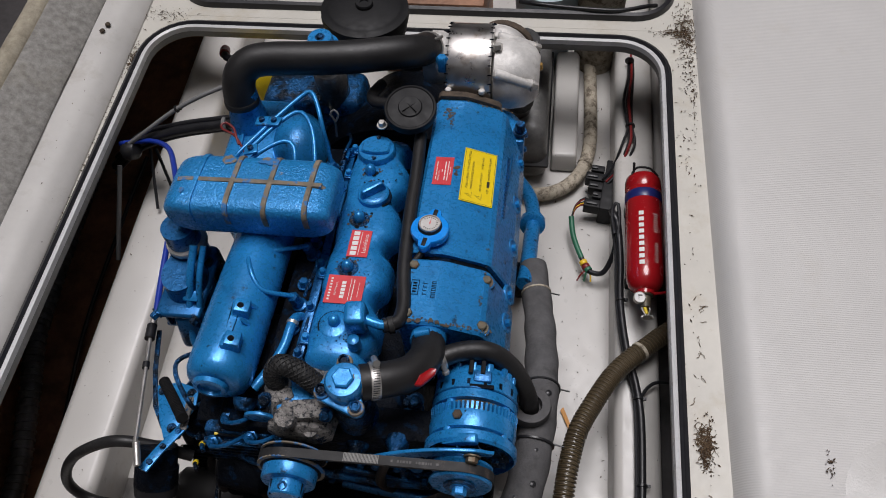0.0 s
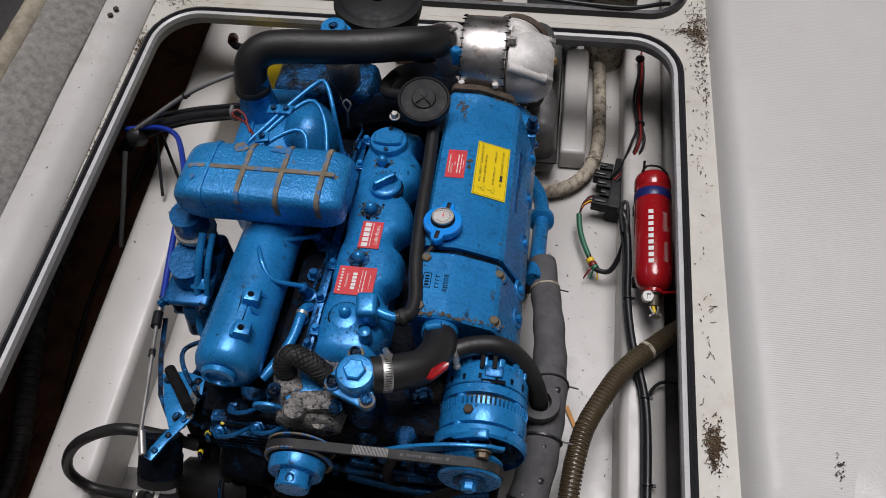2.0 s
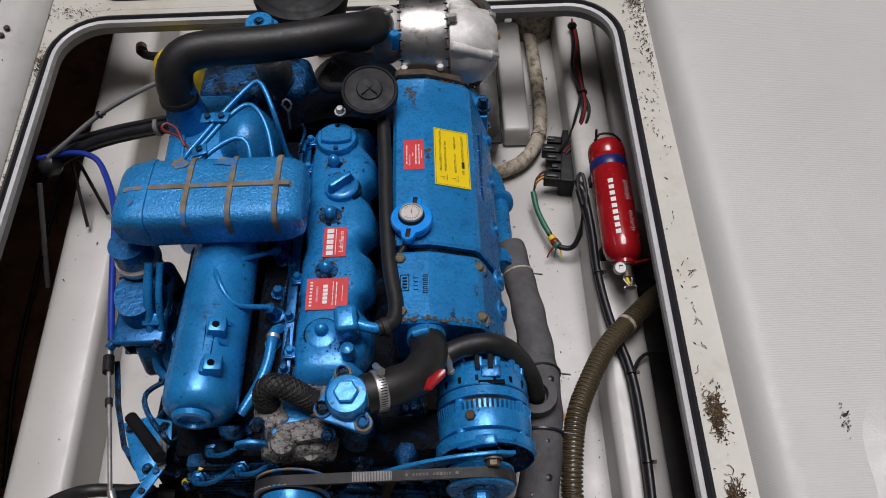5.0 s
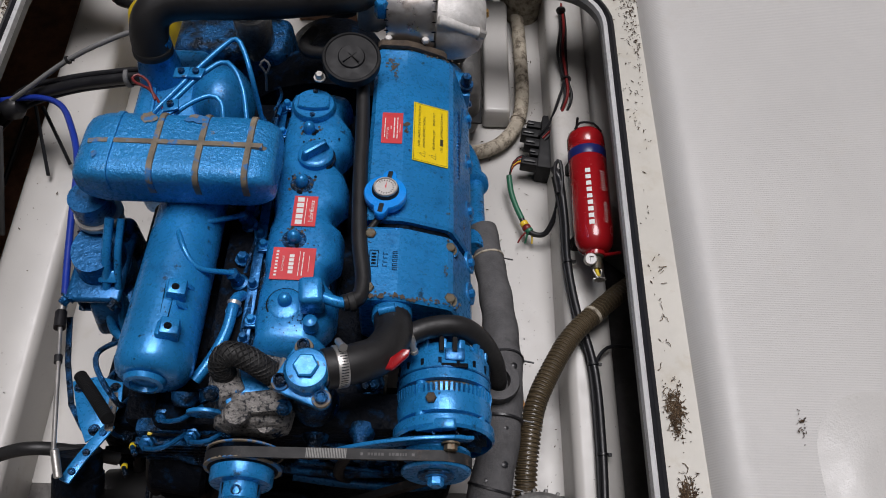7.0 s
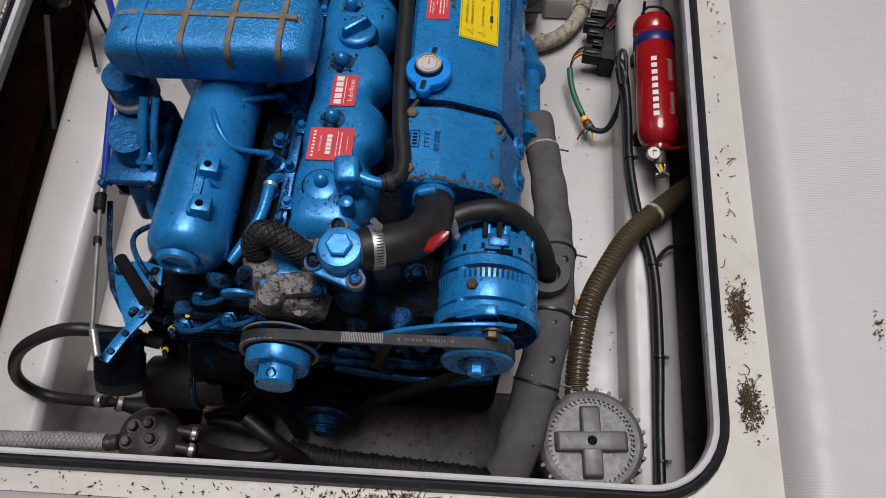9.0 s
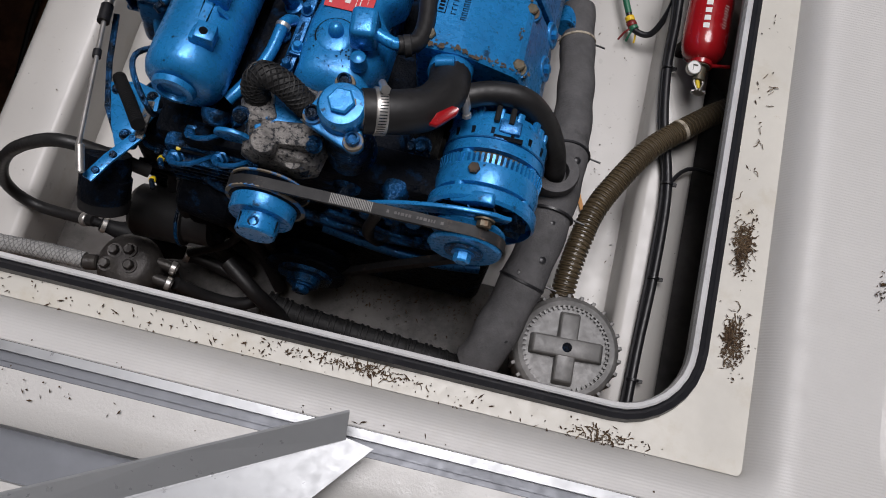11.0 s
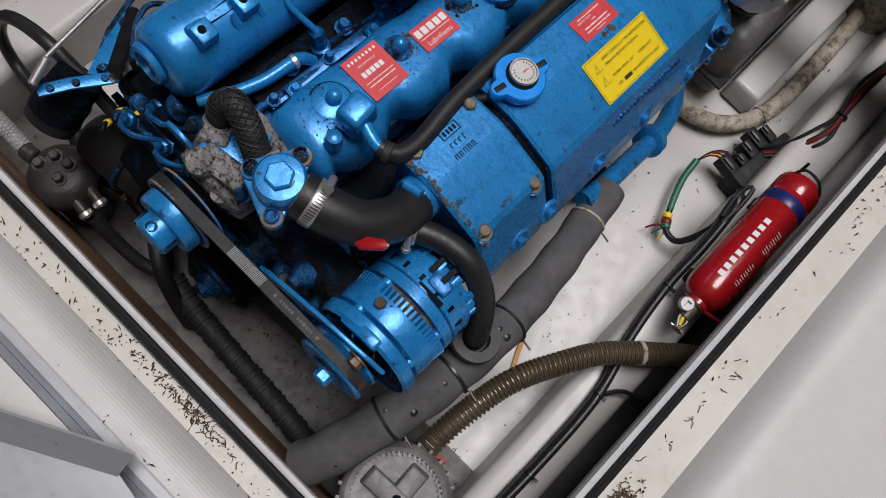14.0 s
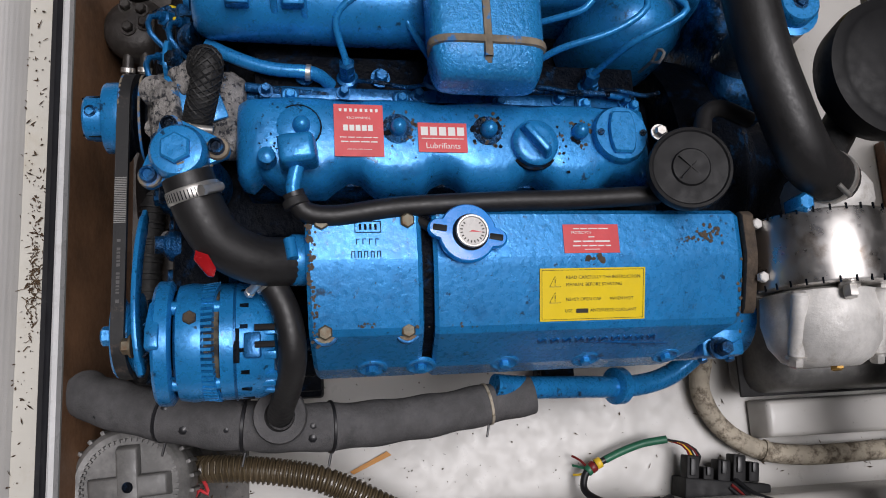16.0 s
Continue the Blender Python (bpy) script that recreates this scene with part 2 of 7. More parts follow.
# dark grey for the void's painted shade, and for the belt's print
M_BILGE = mat("void_shade_and_print_grey", (0.09, 0.085, 0.085), 0.6, var=0.3, scale=8, bump=0.1, stain=((0.02, 0.02, 0.02), 6.0, 0.45, 0.65, 0.7))
# dark paint of the unseen walls that hold back side light
M_LIGHT_WALL = mat("light_blocking_wall_paint", (0.07, 0.068, 0.066), 0.6, var=0.15, scale=3, bump=0.05)
# dark colour that carries the shade of the locker and panel recess
M_DARK = mat("painted_shade_dark", (0.05, 0.045, 0.045), 0.8, var=0.3, bump=0.1)
M_FUEL = mat("dark_cast_filter_head", (0.05, 0.045, 0.042), 0.4, metal=0.3, var=0.4, scale=30, bump=0.5, stain=((0.07, 0.065, 0.055), 45.0, 0.54, 0.66, 0.6))
M_TRANSLUCENT = mat("clear_braided_hose", (0.3, 0.3, 0.29), 0.3, var=0.2, scale=60, bump=0.4)
M_BOWL = mat("clouded_filter_glass", (0.1, 0.1, 0.098), 0.25, var=0.3, scale=20, bump=0.1, stain=((0.3, 0.3, 0.28), 18.0, 0.56, 0.72, 0.6), coat=0.4)
M_BUCKET = mat("pale_blue_plastic", (0.42, 0.5, 0.55), 0.4, var=0.1, bump=0.05)
M_YELLOWPL = mat("yellow_plastic", (0.75, 0.55, 0.02), 0.4, var=0.1, bump=0.05)
M_ORANGE = mat("orange_tape", (0.62, 0.28, 0.06), 0.6, var=0.2, bump=0.1)


# ---- helpers for building ----
SLOPE = 0.13


def e(x, y, z):
    """A point of the engine, which slopes down towards its gearbox: z is its height where y is 0.7."""
    return Vector((x, y, z - SLOPE * (y - 0.7)))


def thing(name, base, label, category, group="", kind=""):
    ob = new(name)
    ob.empty_display_size = 0.02
    ob.matrix_world = Matrix.Translation(Vector(base))
    return tagged(ob, label, category, group, kind)


def part(name, bm, material, parent=None, label="", smooth=True, bevel=0.0, seg=2, angle=32, sharp=40):
    """Links a bmesh, in world coordinates, as one mesh object under a thing or a part."""
    bmesh.ops.recalc_face_normals(bm, faces=bm.faces)
    if bevel > 0:
        edges = [ed for ed in bm.edges if len(ed.link_faces) == 2 and ed.calc_face_angle(0) > radians(angle)]
        if edges:
            bmesh.ops.bevel(bm, geom=edges, offset=bevel, segments=seg, affect="EDGES", profile=0.5, clamp_overlap=True)
    me = bpy.data.meshes.new(name)
    bm.to_mesh(me)
    bm.free()
    me.materials.append(material)
    if smooth:
        me.shade_smooth()
        me.set_sharp_from_angle(angle=radians(sharp))
    ob = new(name, me)
    if parent is not None:
        ob.parent = parent
        p = parent
        m = Matrix.Identity(4)
        while p is not None:
            m = p.matrix_basis.copy() @ m if p.parent is None else p.matrix_parent_inverse @ p.matrix_basis @ m
            p = p.parent
        ob.matrix_parent_inverse = m.inverted()
    if label:
        ob["label"] = label
    return ob


def lone(name, bm, material, label, category, group="", kind="", **kw):
    return tagged(part(name, bm, material, None, "", **kw), label, category, group, kind)


def loft(rings, closed=True, cap=True, bm=None):
    """A skin through rings of points, all of one count."""
    bm = bm or bmesh.new()
    rows = [[bm.verts.new(p) for p in r] for r in rings]
    k = len(rows[0])
    for a, b in zip(rows, rows[1:]):
        for i in range(k if closed else k - 1):
            j = (i + 1) % k
            bm.faces.new((a[i], a[j], b[j], b[i]))
    if cap and closed:
        bm.faces.new(rows[0][::-1])
        bm.faces.new(rows[-1])
    return bm


def frame_of(d):
    d = Vector(d).normalized()
    ref = Vector((0, 0, 1)) if abs(d.z) < 0.9 else Vector((0, 1, 0))
    u = d.cross(ref).normalized()
    return u, u.cross(d).normalized(), d


def circle(c, d, r, n=24, start=0.0):
    u, v, _ = frame_of(d)
    return [Vector(c) + (u * math.cos(a) + v * math.sin(a)) * r for a in (start + 2 * math.pi * i / n for i in range(n))]


def lathe(p, d, profile, n=28, bm=None, cap=True):
    """A turned shape: profile holds (way along d from p, radius)."""
    p, d = Vector(p), Vector(d).normalized()
    return loft([circle(p + d * s, d, max(r, 0.0004), n) for s, r in profile], bm=bm, cap=cap)


def cyl(p, q, r, n=20, bm=None, ch=0.0):
    p, q = Vector(p), Vector(q)
    length = (q - p).length
    prof = [(0, r - ch), (ch, r), (length - ch, r), (length, r - ch)] if ch else [(0, r), (length, r)]
    return lathe(p, q - p, prof, n, bm)


def box(c, s, rot=None, bm=None, taper=1.0):
    """A box about c with sizes s; rot: Euler degrees; taper narrows its top."""
    bm = bm or bmesh.new()
    m = Matrix.Translation(Vector(c)) @ (pose(0, 0, 0, *rot) if rot else Matrix.Identity(4))
    h = Vector(s) / 2
    ring = lambda z, k: [m @ Vector((x * h.x * k, y * h.y * k, z * h.z)) for x, y in ((-1, -1), (1, -1), (1, 1), (-1, 1))]
    return loft([ring(-1, 1), ring(1, taper)], bm=bm)


def prism(outline, depth_vec, bm=None):
    """An outline of points pushed along a vector."""
    dv = Vector(depth_vec)
    return loft([[Vector(p) for p in outline], [Vector(p) + dv for p in outline]], bm=bm)


def spline(pts, step=0.01):
    pts = [Vector(p) for p in pts]
    ext = [2 * pts[0] - pts[1]] + pts + [2 * pts[-1] - pts[-2]]
    out = []
    for i in range(1, len(ext) - 2):
        a, b, c, d = ext[i - 1:i + 3]
        k = max(2, int((c - b).length / step))
        for j in range(k):
            t = j / k
            out.append(0.5 * ((2 * b) + (c - a) * t + (2 * a - 5 * b + 4 * c - d) * t * t + (3 * b - a - 3 * c + d) * t ** 3))
    out.append(pts[-1])
    return out


def tube(pts, r, n=12, step=0.01, bm=None, hollow=0.0, smooth_path=True):
    """A hose or pipe along a smooth line; r: a number, or a function of the way along (0 to 1)."""
    line = spline(pts, step) if smooth_path else [Vector(p) for p in pts]
    bm = bm or bmesh.new()
    u, v, d = frame_of(line[1] - line[0])
    rings = []
    last = len(line) - 1
    for i, p in enumerate(line):
        t = (line[min(i + 1, last)] - line[max(i - 1, 0)]).normalized()
        u = (u - t * u.dot(t)).normalized()
        v = t.cross(u)
        rr = r(i / last) if callable(r) else r
        rings.append([p + (u * math.cos(a) + v * math.sin(a)) * rr for a in (2 * math.pi * k / n for k in range(n))])
    loft(rings, bm=bm)
    return bm


def corrugated(pts, r, depth, pitch, n=14):
    line = spline(pts, pitch / 4)
    count = len(line) - 1
    return tube(line, lambda t: r + depth * (1 if int(round(t * count)) % 4 in (1, 2) else -1) * 0.5, n=n, smooth_path=False)


def braid(pts, r, strands=9, pitch=0.05, wire=0.0012, step=0.004):
    """The plaited cover of a hose: two sets of crossing helices."""
    line = spline(pts, step)
    bm = bmesh.new()
    for hand in (-1, 1):
        for k in range(strands):
            u = frame_of(line[1] - line[0])[0]
            out = []
            for i, p in enumerate(line):
                t = (line[min(i + 1, len(line) - 1)] - line[max(i - 1, 0)]).normalized()
                u = (u - t * u.dot(t)).normalized()
                a = 2 * math.pi * (k / strands + hand * i * step / pitch)
                out.append(p + (u * math.cos(a) + t.cross(u) * math.sin(a)) * r)
            tube(out, wire, 4, bm=bm, smooth_path=False)
    return bm


def hexbolt(p, d, r, h, bm=None, washer=True):
    p, d = Vector(p), Vector(d).normalized()
    bm = bm or bmesh.new()
    if washer:
        lathe(p, d, [(0, r * 1.5), (h * 0.22, r * 1.5)], 18, bm)
    lathe(p + d * h * 0.22, d, [(0, r * 1.08), (h * 0.66, r * 1.08), (h * 0.8, r * 0.85)], 6, bm)
    return bm


def band(p, d, r, w, thick=0.0015, n=28):
    """A hose clamp's strap."""
    return lathe(Vector(p) - Vector(d).normalized() * w / 2, d, [(0, r + thick * 0.4), (w * 0.1, r + thick), (w * 0.9, r + thick), (w, r + thick * 0.4)], n)


def clamp(name, p, d, r, w, parent, screw_dir):
    strap = part(name, band(p, d, r, w), M_STEEL, parent, "stainless worm-drive hose clamp")
    u = Vector(screw_dir).normalized()
    q = Vector(p) + u * (r + 0.004)
    t = Vector(d).normalized().cross(u).normalized()
    bm = cyl(q - t * 0.012, q + t * 0.012, 0.005, 12)
    cyl(q + t * 0.012, q + t * 0.017, 0.0065, 6, bm)
    part("screw", bm, M_STEEL, strap)
    dn = Vector(d).normalized()
    for k in range(32):
        a = (0.35 + 0.13 * (k % 16)) * (1 if k < 16 else -1)
        o = u * math.cos(a) - t * math.sin(a)
        s = u * -math.sin(a) - t * math.cos(a)
        q = Vector(p) + o * (r + 0.0016)
        sl = bmesh.new()
        sl.faces.new([sl.verts.new(q + dn * (w * 0.33 * i) + s * (0.0006 * j)) for i, j in ((-1, -1), (1, -1), (1, 1), (-1, 1))])
        part("slot", sl, M_BLOCK, strap)
    return strap


def text_mesh(body, size, origin, along, up, lift=0.0006, align="CENTER"):
    cu = bpy.data.curves.new("writing", "FONT")
    cu.body, cu.size, cu.align_x, cu.align_y = body, size, align, "CENTER"
    cu.resolution_u = 2
    tmp = new("writing", cu)
    dg = bpy.context.evaluated_depsgraph_get()
    me = bpy.data.meshes.new_from_object(tmp.evaluated_get(dg))
    bpy.data.objects.remove(tmp)
    bpy.data.curves.remove(cu)
    a, u = Vector(along).normalized(), Vector(up).normalized()
    nrm = a.cross(u).normalized()
    bm = bmesh.new()
    bm.from_mesh(me)
    bpy.data.meshes.remove(me)
    for vtx in bm.verts:
        vtx.co = Vector(origin) + a * vtx.co.x + u * vtx.co.y + nrm * lift
    return bm


def bar_parts(name, c, along, up, rows, lift, material, parent):
    for r in rows:
        part(name, bars(c, along, up, [r], lift), material, parent)


def sticker(c, along, up, w, h, thick=0.0006):
    """A thin sheet about c."""
    a, u = Vector(along).normalized(), Vector(up).normalized()
    nrm = a.cross(u).normalized()
    c = Vector(c)
    return prism([c - a * w / 2 - u * h / 2, c + a * w / 2 - u * h / 2, c + a * w / 2 + u * h / 2, c - a * w / 2 + u * h / 2], nrm * thick)


def bars(c, along, up, rows, lift=0.0007):
    """Plain bars for writing: rows of (way along, way up, length, height)."""
    a, u = Vector(along).normalized(), Vector(up).normalized()
    nrm = a.cross(u).normalized()
    bm = bmesh.new()
    for x, y, w, h in rows:
        q = Vector(c) + a * x + u * y + nrm * lift
        bm.faces.new([bm.verts.new(q + a * sx * w / 2 + u * sy * h / 2) for sx, sy in ((-1, -1), (1, -1), (1, 1), (-1, 1))])
    return bm

# ---- the place: deck, hatches, bilge ----
XL0, XR0, YF0, YB0 = -0.93, 0.413, 0.247, 1.56


def rounded(xl, xr, yf, yb, r, z, k=8, skew=0.03):
    """A rounded rectangle's loop; its left side leans inwards towards the back by skew."""
    pts = []
    for cx, cy, a0 in ((xr - r, yb - r, 0), (xl + r, yb - r, 90), (xl + r, yf + r, 180), (xr - r, yf + r, 270)):
        for i in range(k + 1):
            a = radians(a0 + 90 * i / k)
            x, y = cx + r * math.cos(a), cy + r * math.sin(a)
            f = (xr - x) / (xr - xl)
            pts.append(Vector((x + skew * f * (y - yf) / 1.3, y, z)))
    return pts


def hatch_loop(off, z, r=0.115):
    return rounded(XL0 - off, XR0 + off, YF0 - off, YB0 + off, max(r + off, 0.01), z)


def flange_sheet(name, inner, xl, xr, yf, yb):
    k = len(inner) // 4
    outer = []
    for q, (cx, cy) in enumerate(((xr, yb), (xl, yb), (xl, yf), (xr, yf))):
        seg = inner[q * k:(q + 1) * k]
        for i, p in enumerate(seg):
            t = i / (k - 1)
            if q == 0:
                o = (xr, min(p.y + 0.1 * 0, yb)) if t < 0.5 else (p.x, yb)
            elif q == 1:
                o = (p.x, yb) if t < 0.5 else (xl, p.y)
            elif q == 2:
                o = (xl, p.y) if t < 0.5 else (p.x, yf)
            else:
                o = (p.x, yf) if t < 0.5 else (xr, p.y)
            if t == 0.5:
                o = (cx, cy)
            outer.append(Vector((o[0], o[1], 0)))
    low = [p - Vector((0, 0, 0.022)) for p in inner]
    bm = loft([low, inner, outer, [p - Vector((0, 0, 0.02)) for p in outer]], cap=False)
    return lone(name, bm, M_GEL_FLANGE, "stained cream gelcoat flange round the engine hatch", "hatch flange", kind="structure")


flange_sheet("hatch_flange", hatch_loop(0.0, 0.0), -0.944, 0.508, 0.197, 1.605)
hatch2 = rounded(-0.86, 0.43, 1.652, 2.5, 0.09, 0.0, skew=0.0)
flange_sheet("hatch_flange_aft", hatch2, -0.944, 0.508, 1.6055, 2.6)

# the deck round both hatches: a step up, then the cockpit sole
rect = lambda xl, xr, yf, yb, r, z: rounded(xl, xr, yf, yb, r, z, skew=0.0)
def lip(off, z, r):
    """A loop of the deck's edge round both hatches; its starboard side widens a little towards the front."""
    return [Vector((p.x + (0.016 * (1.6 - p.y) / 1.4 if p.x > 0 and off < 0.2 else 0.0), p.y, p.z)) for p in rounded(-0.938 - off * 1.4, 0.486 + off, 0.197 - off * 0.9, 2.6 + off, r, z, skew=0.0)]
bm = loft([lip(0.0, -0.004, 0.004), lip(0.004, 0.004, 0.02), lip(0.01, 0.016, 0.03), lip(0.018, 0.028, 0.035), lip(0.03, 0.039, 0.04), lip(0.044, 0.0448, 0.045), lip(0.058, 0.0468, 0.05),
           lip(0.068, 0.047, 0.05), rect(-1.2, 0.9, 0.134, 2.9, 0.055, 0.0473), rect(-3.0, 3.0, 0.132, 5.0, 0.06, 0.05)], cap=False)
lone("deck", bm, M_NONSLIP, "off-white gelcoat cockpit deck, scuffed and dotted with dirt", "deck", kind="structure")

# a smooth moulded pad standing a little proud of the ribbed deck
pad = lambda o, z, r: rounded(0.69 + o, 1.4 - o, 0.19 + o, 0.565 - o, r, z, skew=0.0)
bm = loft([pad(-0.02, 0.0465, 0.12), pad(0.0, 0.049, 0.115), pad(0.02, 0.056, 0.1), pad(0.04, 0.06, 0.09), pad(0.06, 0.0605, 0.08), pad(0.1, 0.058, 0.05)])
lone("deck_pad", bm, M_GEL, "smooth off-white moulded pad in the deck", "deck pad", kind="structure", sharp=80)

# seals and trims
bm = loft([[p for p in hatch_loop(o, z)] for o, z in ((0.0, 0.0), (-0.002, 0.013), (0.004, 0.02), (0.012, 0.016), (0.0155, 0.0005))], cap=False)
lone("hatch_seal", bm, M_SEAL, "black rubber seal round the engine hatch", "seal", kind="structure")
bm = loft([hatch_loop(o, z) for o, z in ((-0.002, 0.001), (-0.003, 0.0155), (-0.006, 0.0175), (-0.012, 0.0145), (-0.014, 0.002), (-0.012, 0.001))], cap=False)
lone("hatch_trim", bm, M_TRIM, "white edge trim inside the hatch seal, scuffed grey", "trim", kind="structure")
bm = loft([hatch_loop(o, z) for o, z in ((-0.0125, 0.001), (-0.0135, -0.001), (-0.0125, -0.018), (-0.003, -0.02))], cap=False)
lone("hatch_skirt", bm, M_SKIRT, "grey inner skirt of the hatch opening", "hatch skirt", kind="structure")
loop2 = lambda o, z: rounded(-0.86 - o, 0.43 + o, 1.652 - o, 2.5 + o, 0.09 + o, z, skew=0.0)
bm = loft([loop2(o, z) for o, z in ((0.0, 0.0), (-0.002, 0.013), (0.004, 0.02), (0.012, 0.016), (0.0155, 0.0005))], cap=False)
lone("hatch_seal_aft", bm, M_SEAL, "black rubber seal round the aft hatch", "seal", kind="structure")

# bilge
def slab(name, x0, x1, y0, y1, z0, z1, material, label, category="bilge", bevel=0.0):
    return lone(name, box(((x0 + x1) / 2, (y0 + y1) / 2, (z0 + z1) / 2), (x1 - x0, y1 - y0, z1 - z0)), material, label, category, kind="structure", bevel=bevel, seg=3)


# this strip's dark colour holds grime and the shadow under the engine
slab("bilge_pit", -0.765, 0.325, 0.25, 0.47, -0.5, -0.337, M_GRIME_SHADE, "grimy white bilge floor before the engine, darkened by painted shade", "bilge")
slab("bilge_floor", -0.765, 0.325, 0.47, 2.55, -0.5, -0.335, M_GEL_FLOOR, "white gelcoat engine bilge floor with grime and crumbs")
slab("bilge_floor_port", -1.35, -0.885, 0.25, 2.55, -0.56, -0.5, M_WOOD, "dark brown hull planking beside the engine bed")
# the narrow void's shade is put into this floor's colour
slab("bilge_floor_starboard", 0.405, 0.66, 0.25, 2.55, -0.5, -0.44, M_BILGE, "hull floor beside the engine bed, the void's shade in its grey")
slab("engine_bearer_port", -0.89, -0.76, 0.25, 2.55, -0.5, -0.2, M_GEL_FLOOR, "white gelcoat engine bearer", "engine bearer", 0.02)
slab("engine_bearer_starboard", 0.32, 0.42, 0.25, 2.55, -0.5, -0.22, M_GEL_FLOOR, "white gelcoat engine bearer", "engine bearer", 0.02)
lone("hull_liner", prism([(0.66, 0.93, -0.5), (0.424, 1.13, -0.5), (0.424, 2.54, -0.5), (0.66, 2.54, -0.5)], (0, 0, 0.285)), M_GEL_FLOOR, "white gelcoat hull liner beside the bearer", "hull liner", kind="structure", bevel=0.012)
slab("bulkhead_front", -1.35, 0.66, 0.225, 0.2602, -0.56, -0.003, M_PLY, "brown plywood bulkhead at the belt end of the engine", "bulkhead")
slab("bulkhead_back", -1.35, 0.66, 2.55, 2.58, -0.56, -0.03, M_DARK, "bulkhead at the aft locker, shade painted into its dark colour", "bulkhead")
slab("hull_side_port", -1.38, -1.35, 0.25, 2.58, -0.56, -0.03, M_WOOD, "brown hull side", "hull side")
slab("hull_side_starboard", 0.66, 0.69, 0.25, 2.58, -0.56, -0.03, M_GEL_FLOOR, "white hull side", "hull side")
# unseen dark walls added above the deck, so light falls mainly from overhead
slab("wall_port", -1.6, -1.5, -0.4, 3.6, -0.1, 2.5, M_LIGHT_WALL, "unseen grey wall added to block side light", "wall")
slab("wall_starboard", 2.2, 2.3, -0.4, 3.6, -0.1, 2.7, M_LIGHT_WALL, "unseen grey wall added to block side light", "wall")
slab("wall_front", -1.6, 2.3, -0.5, -0.4, -0.1, 3.2, M_LIGHT_WALL, "unseen grey wall added to darken the front", "wall")
slab("wall_back", -1.6, 2.3, 3.6, 3.7, -0.1, 2.9, M_LIGHT_WALL, "unseen grey wall added to block light from aft", "wall")

# ---- the engine ----
V = Vector
engine = thing("diesel_engine", (-0.2, 0.8, -0.335), "blue-painted four-cylinder marine diesel engine with grime and chipped paint", "engine")


def ey(ring, y):
    return [e(x, y, z) for x, z in ring]


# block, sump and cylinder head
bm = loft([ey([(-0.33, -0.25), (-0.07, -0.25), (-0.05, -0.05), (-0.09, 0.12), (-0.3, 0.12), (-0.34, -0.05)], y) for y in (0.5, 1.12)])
part("engine_block", bm, M_BLOCK, engine, "oily blue cast-iron block, near-black with painted shade", bevel=0.012)
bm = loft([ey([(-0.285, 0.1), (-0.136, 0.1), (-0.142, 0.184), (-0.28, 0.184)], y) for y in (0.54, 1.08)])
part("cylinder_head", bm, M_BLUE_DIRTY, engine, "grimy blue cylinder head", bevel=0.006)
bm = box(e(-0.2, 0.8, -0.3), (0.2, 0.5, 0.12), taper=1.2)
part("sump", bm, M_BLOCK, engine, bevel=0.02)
for sx in (-1, 1):
    for yy in (0.58, 1.02):
        x = -0.2 + sx * 0.2
        bm = box(e(x, yy, -0.2), (0.2, 0.06, 0.02))
        box(e(x + sx * 0.08, yy, -0.24), (0.06, 0.06, 0.06), bm=bm)
        part("engine_mount", bm, M_BLOCK, engine, bevel=0.006)

# valve cover
def cover_ring(y, k=1.0, top=0.246, xr=-0.138, xl=-0.243):
    cx = (xl + xr) / 2
    w = (xr - xl) / 2 * k
    prof = [(-1.12, 0.18), (-1.1, 0.2), (-1.0, top - 0.016), (-0.86, top - 0.004), (-0.6, top), (0.5, top), (0.86, top - 0.005), (1.03, top - 0.018), (1.11, 0.205), (1.13, 0.18)]
    return ey([(cx + w * a, 0.18 + (z - 0.18) * k) for a, z in prof], y)


rings = [cover_ring(0.535, 0.72, 0.215), cover_ring(0.541, 0.9, 0.235), cover_ring(0.553, 0.97, 0.243)]
for i in range(33):
    y = 0.565 + i * 0.015
    s = math.cos((y - 0.673) / 0.116 * 2 * math.pi)
    rings.append(cover_ring(y, 1.0, xr=-0.133 - 0.02 * max(0.0, s) ** 0.9, xl=-0.243 + 0.004 * max(0.0, s)))
rings += [cover_ring(1.06, 0.97, 0.243), cover_ring(1.07, 0.85, 0.23)]
valve_cover = part("valve_cover", loft(rings), M_BLUE, engine, "blue cast valve cover with stickers and studs", sharp=75)
for y in (0.615, 0.731, 0.845, 0.966):
    bm = lathe(e(-0.2, y, 0.243), (0, 0.13, 1), [(0, 0.0155), (0.0025, 0.0155), (0.003, 0.0105), (0.012, 0.0105), (0.017, 0.009), (0.021, 0.006), (0.0225, 0.001)], 20)
    part("dome_nut", bm, M_BLUE, valve_cover)
# oval breather plate
bm = loft([[e(-0.197 + r * 0.036 * math.cos(a), 1.022 + r * 0.036 * math.sin(a), z) for a in (2 * math.pi * i / 28 for i in range(28))] for r, z in ((1.05, 0.235), (1.05, 0.254), (0.97, 0.259))])
plate = part("breather_plate", bm, M_BLUE, valve_cover)
bm = loft([[e(-0.197 + 0.031 * r * max(-0.9, min(0.9, 1.25 * math.cos(a))), 1.022 + 0.0185 * r * math.sin(a), z) for a in (2 * math.pi * i / 28 for i in range(28))] for r, z in ((1.0, 0.258), (1.0, 0.263), (0.9, 0.266))])
part("boss", bm, M_BLUE, plate)
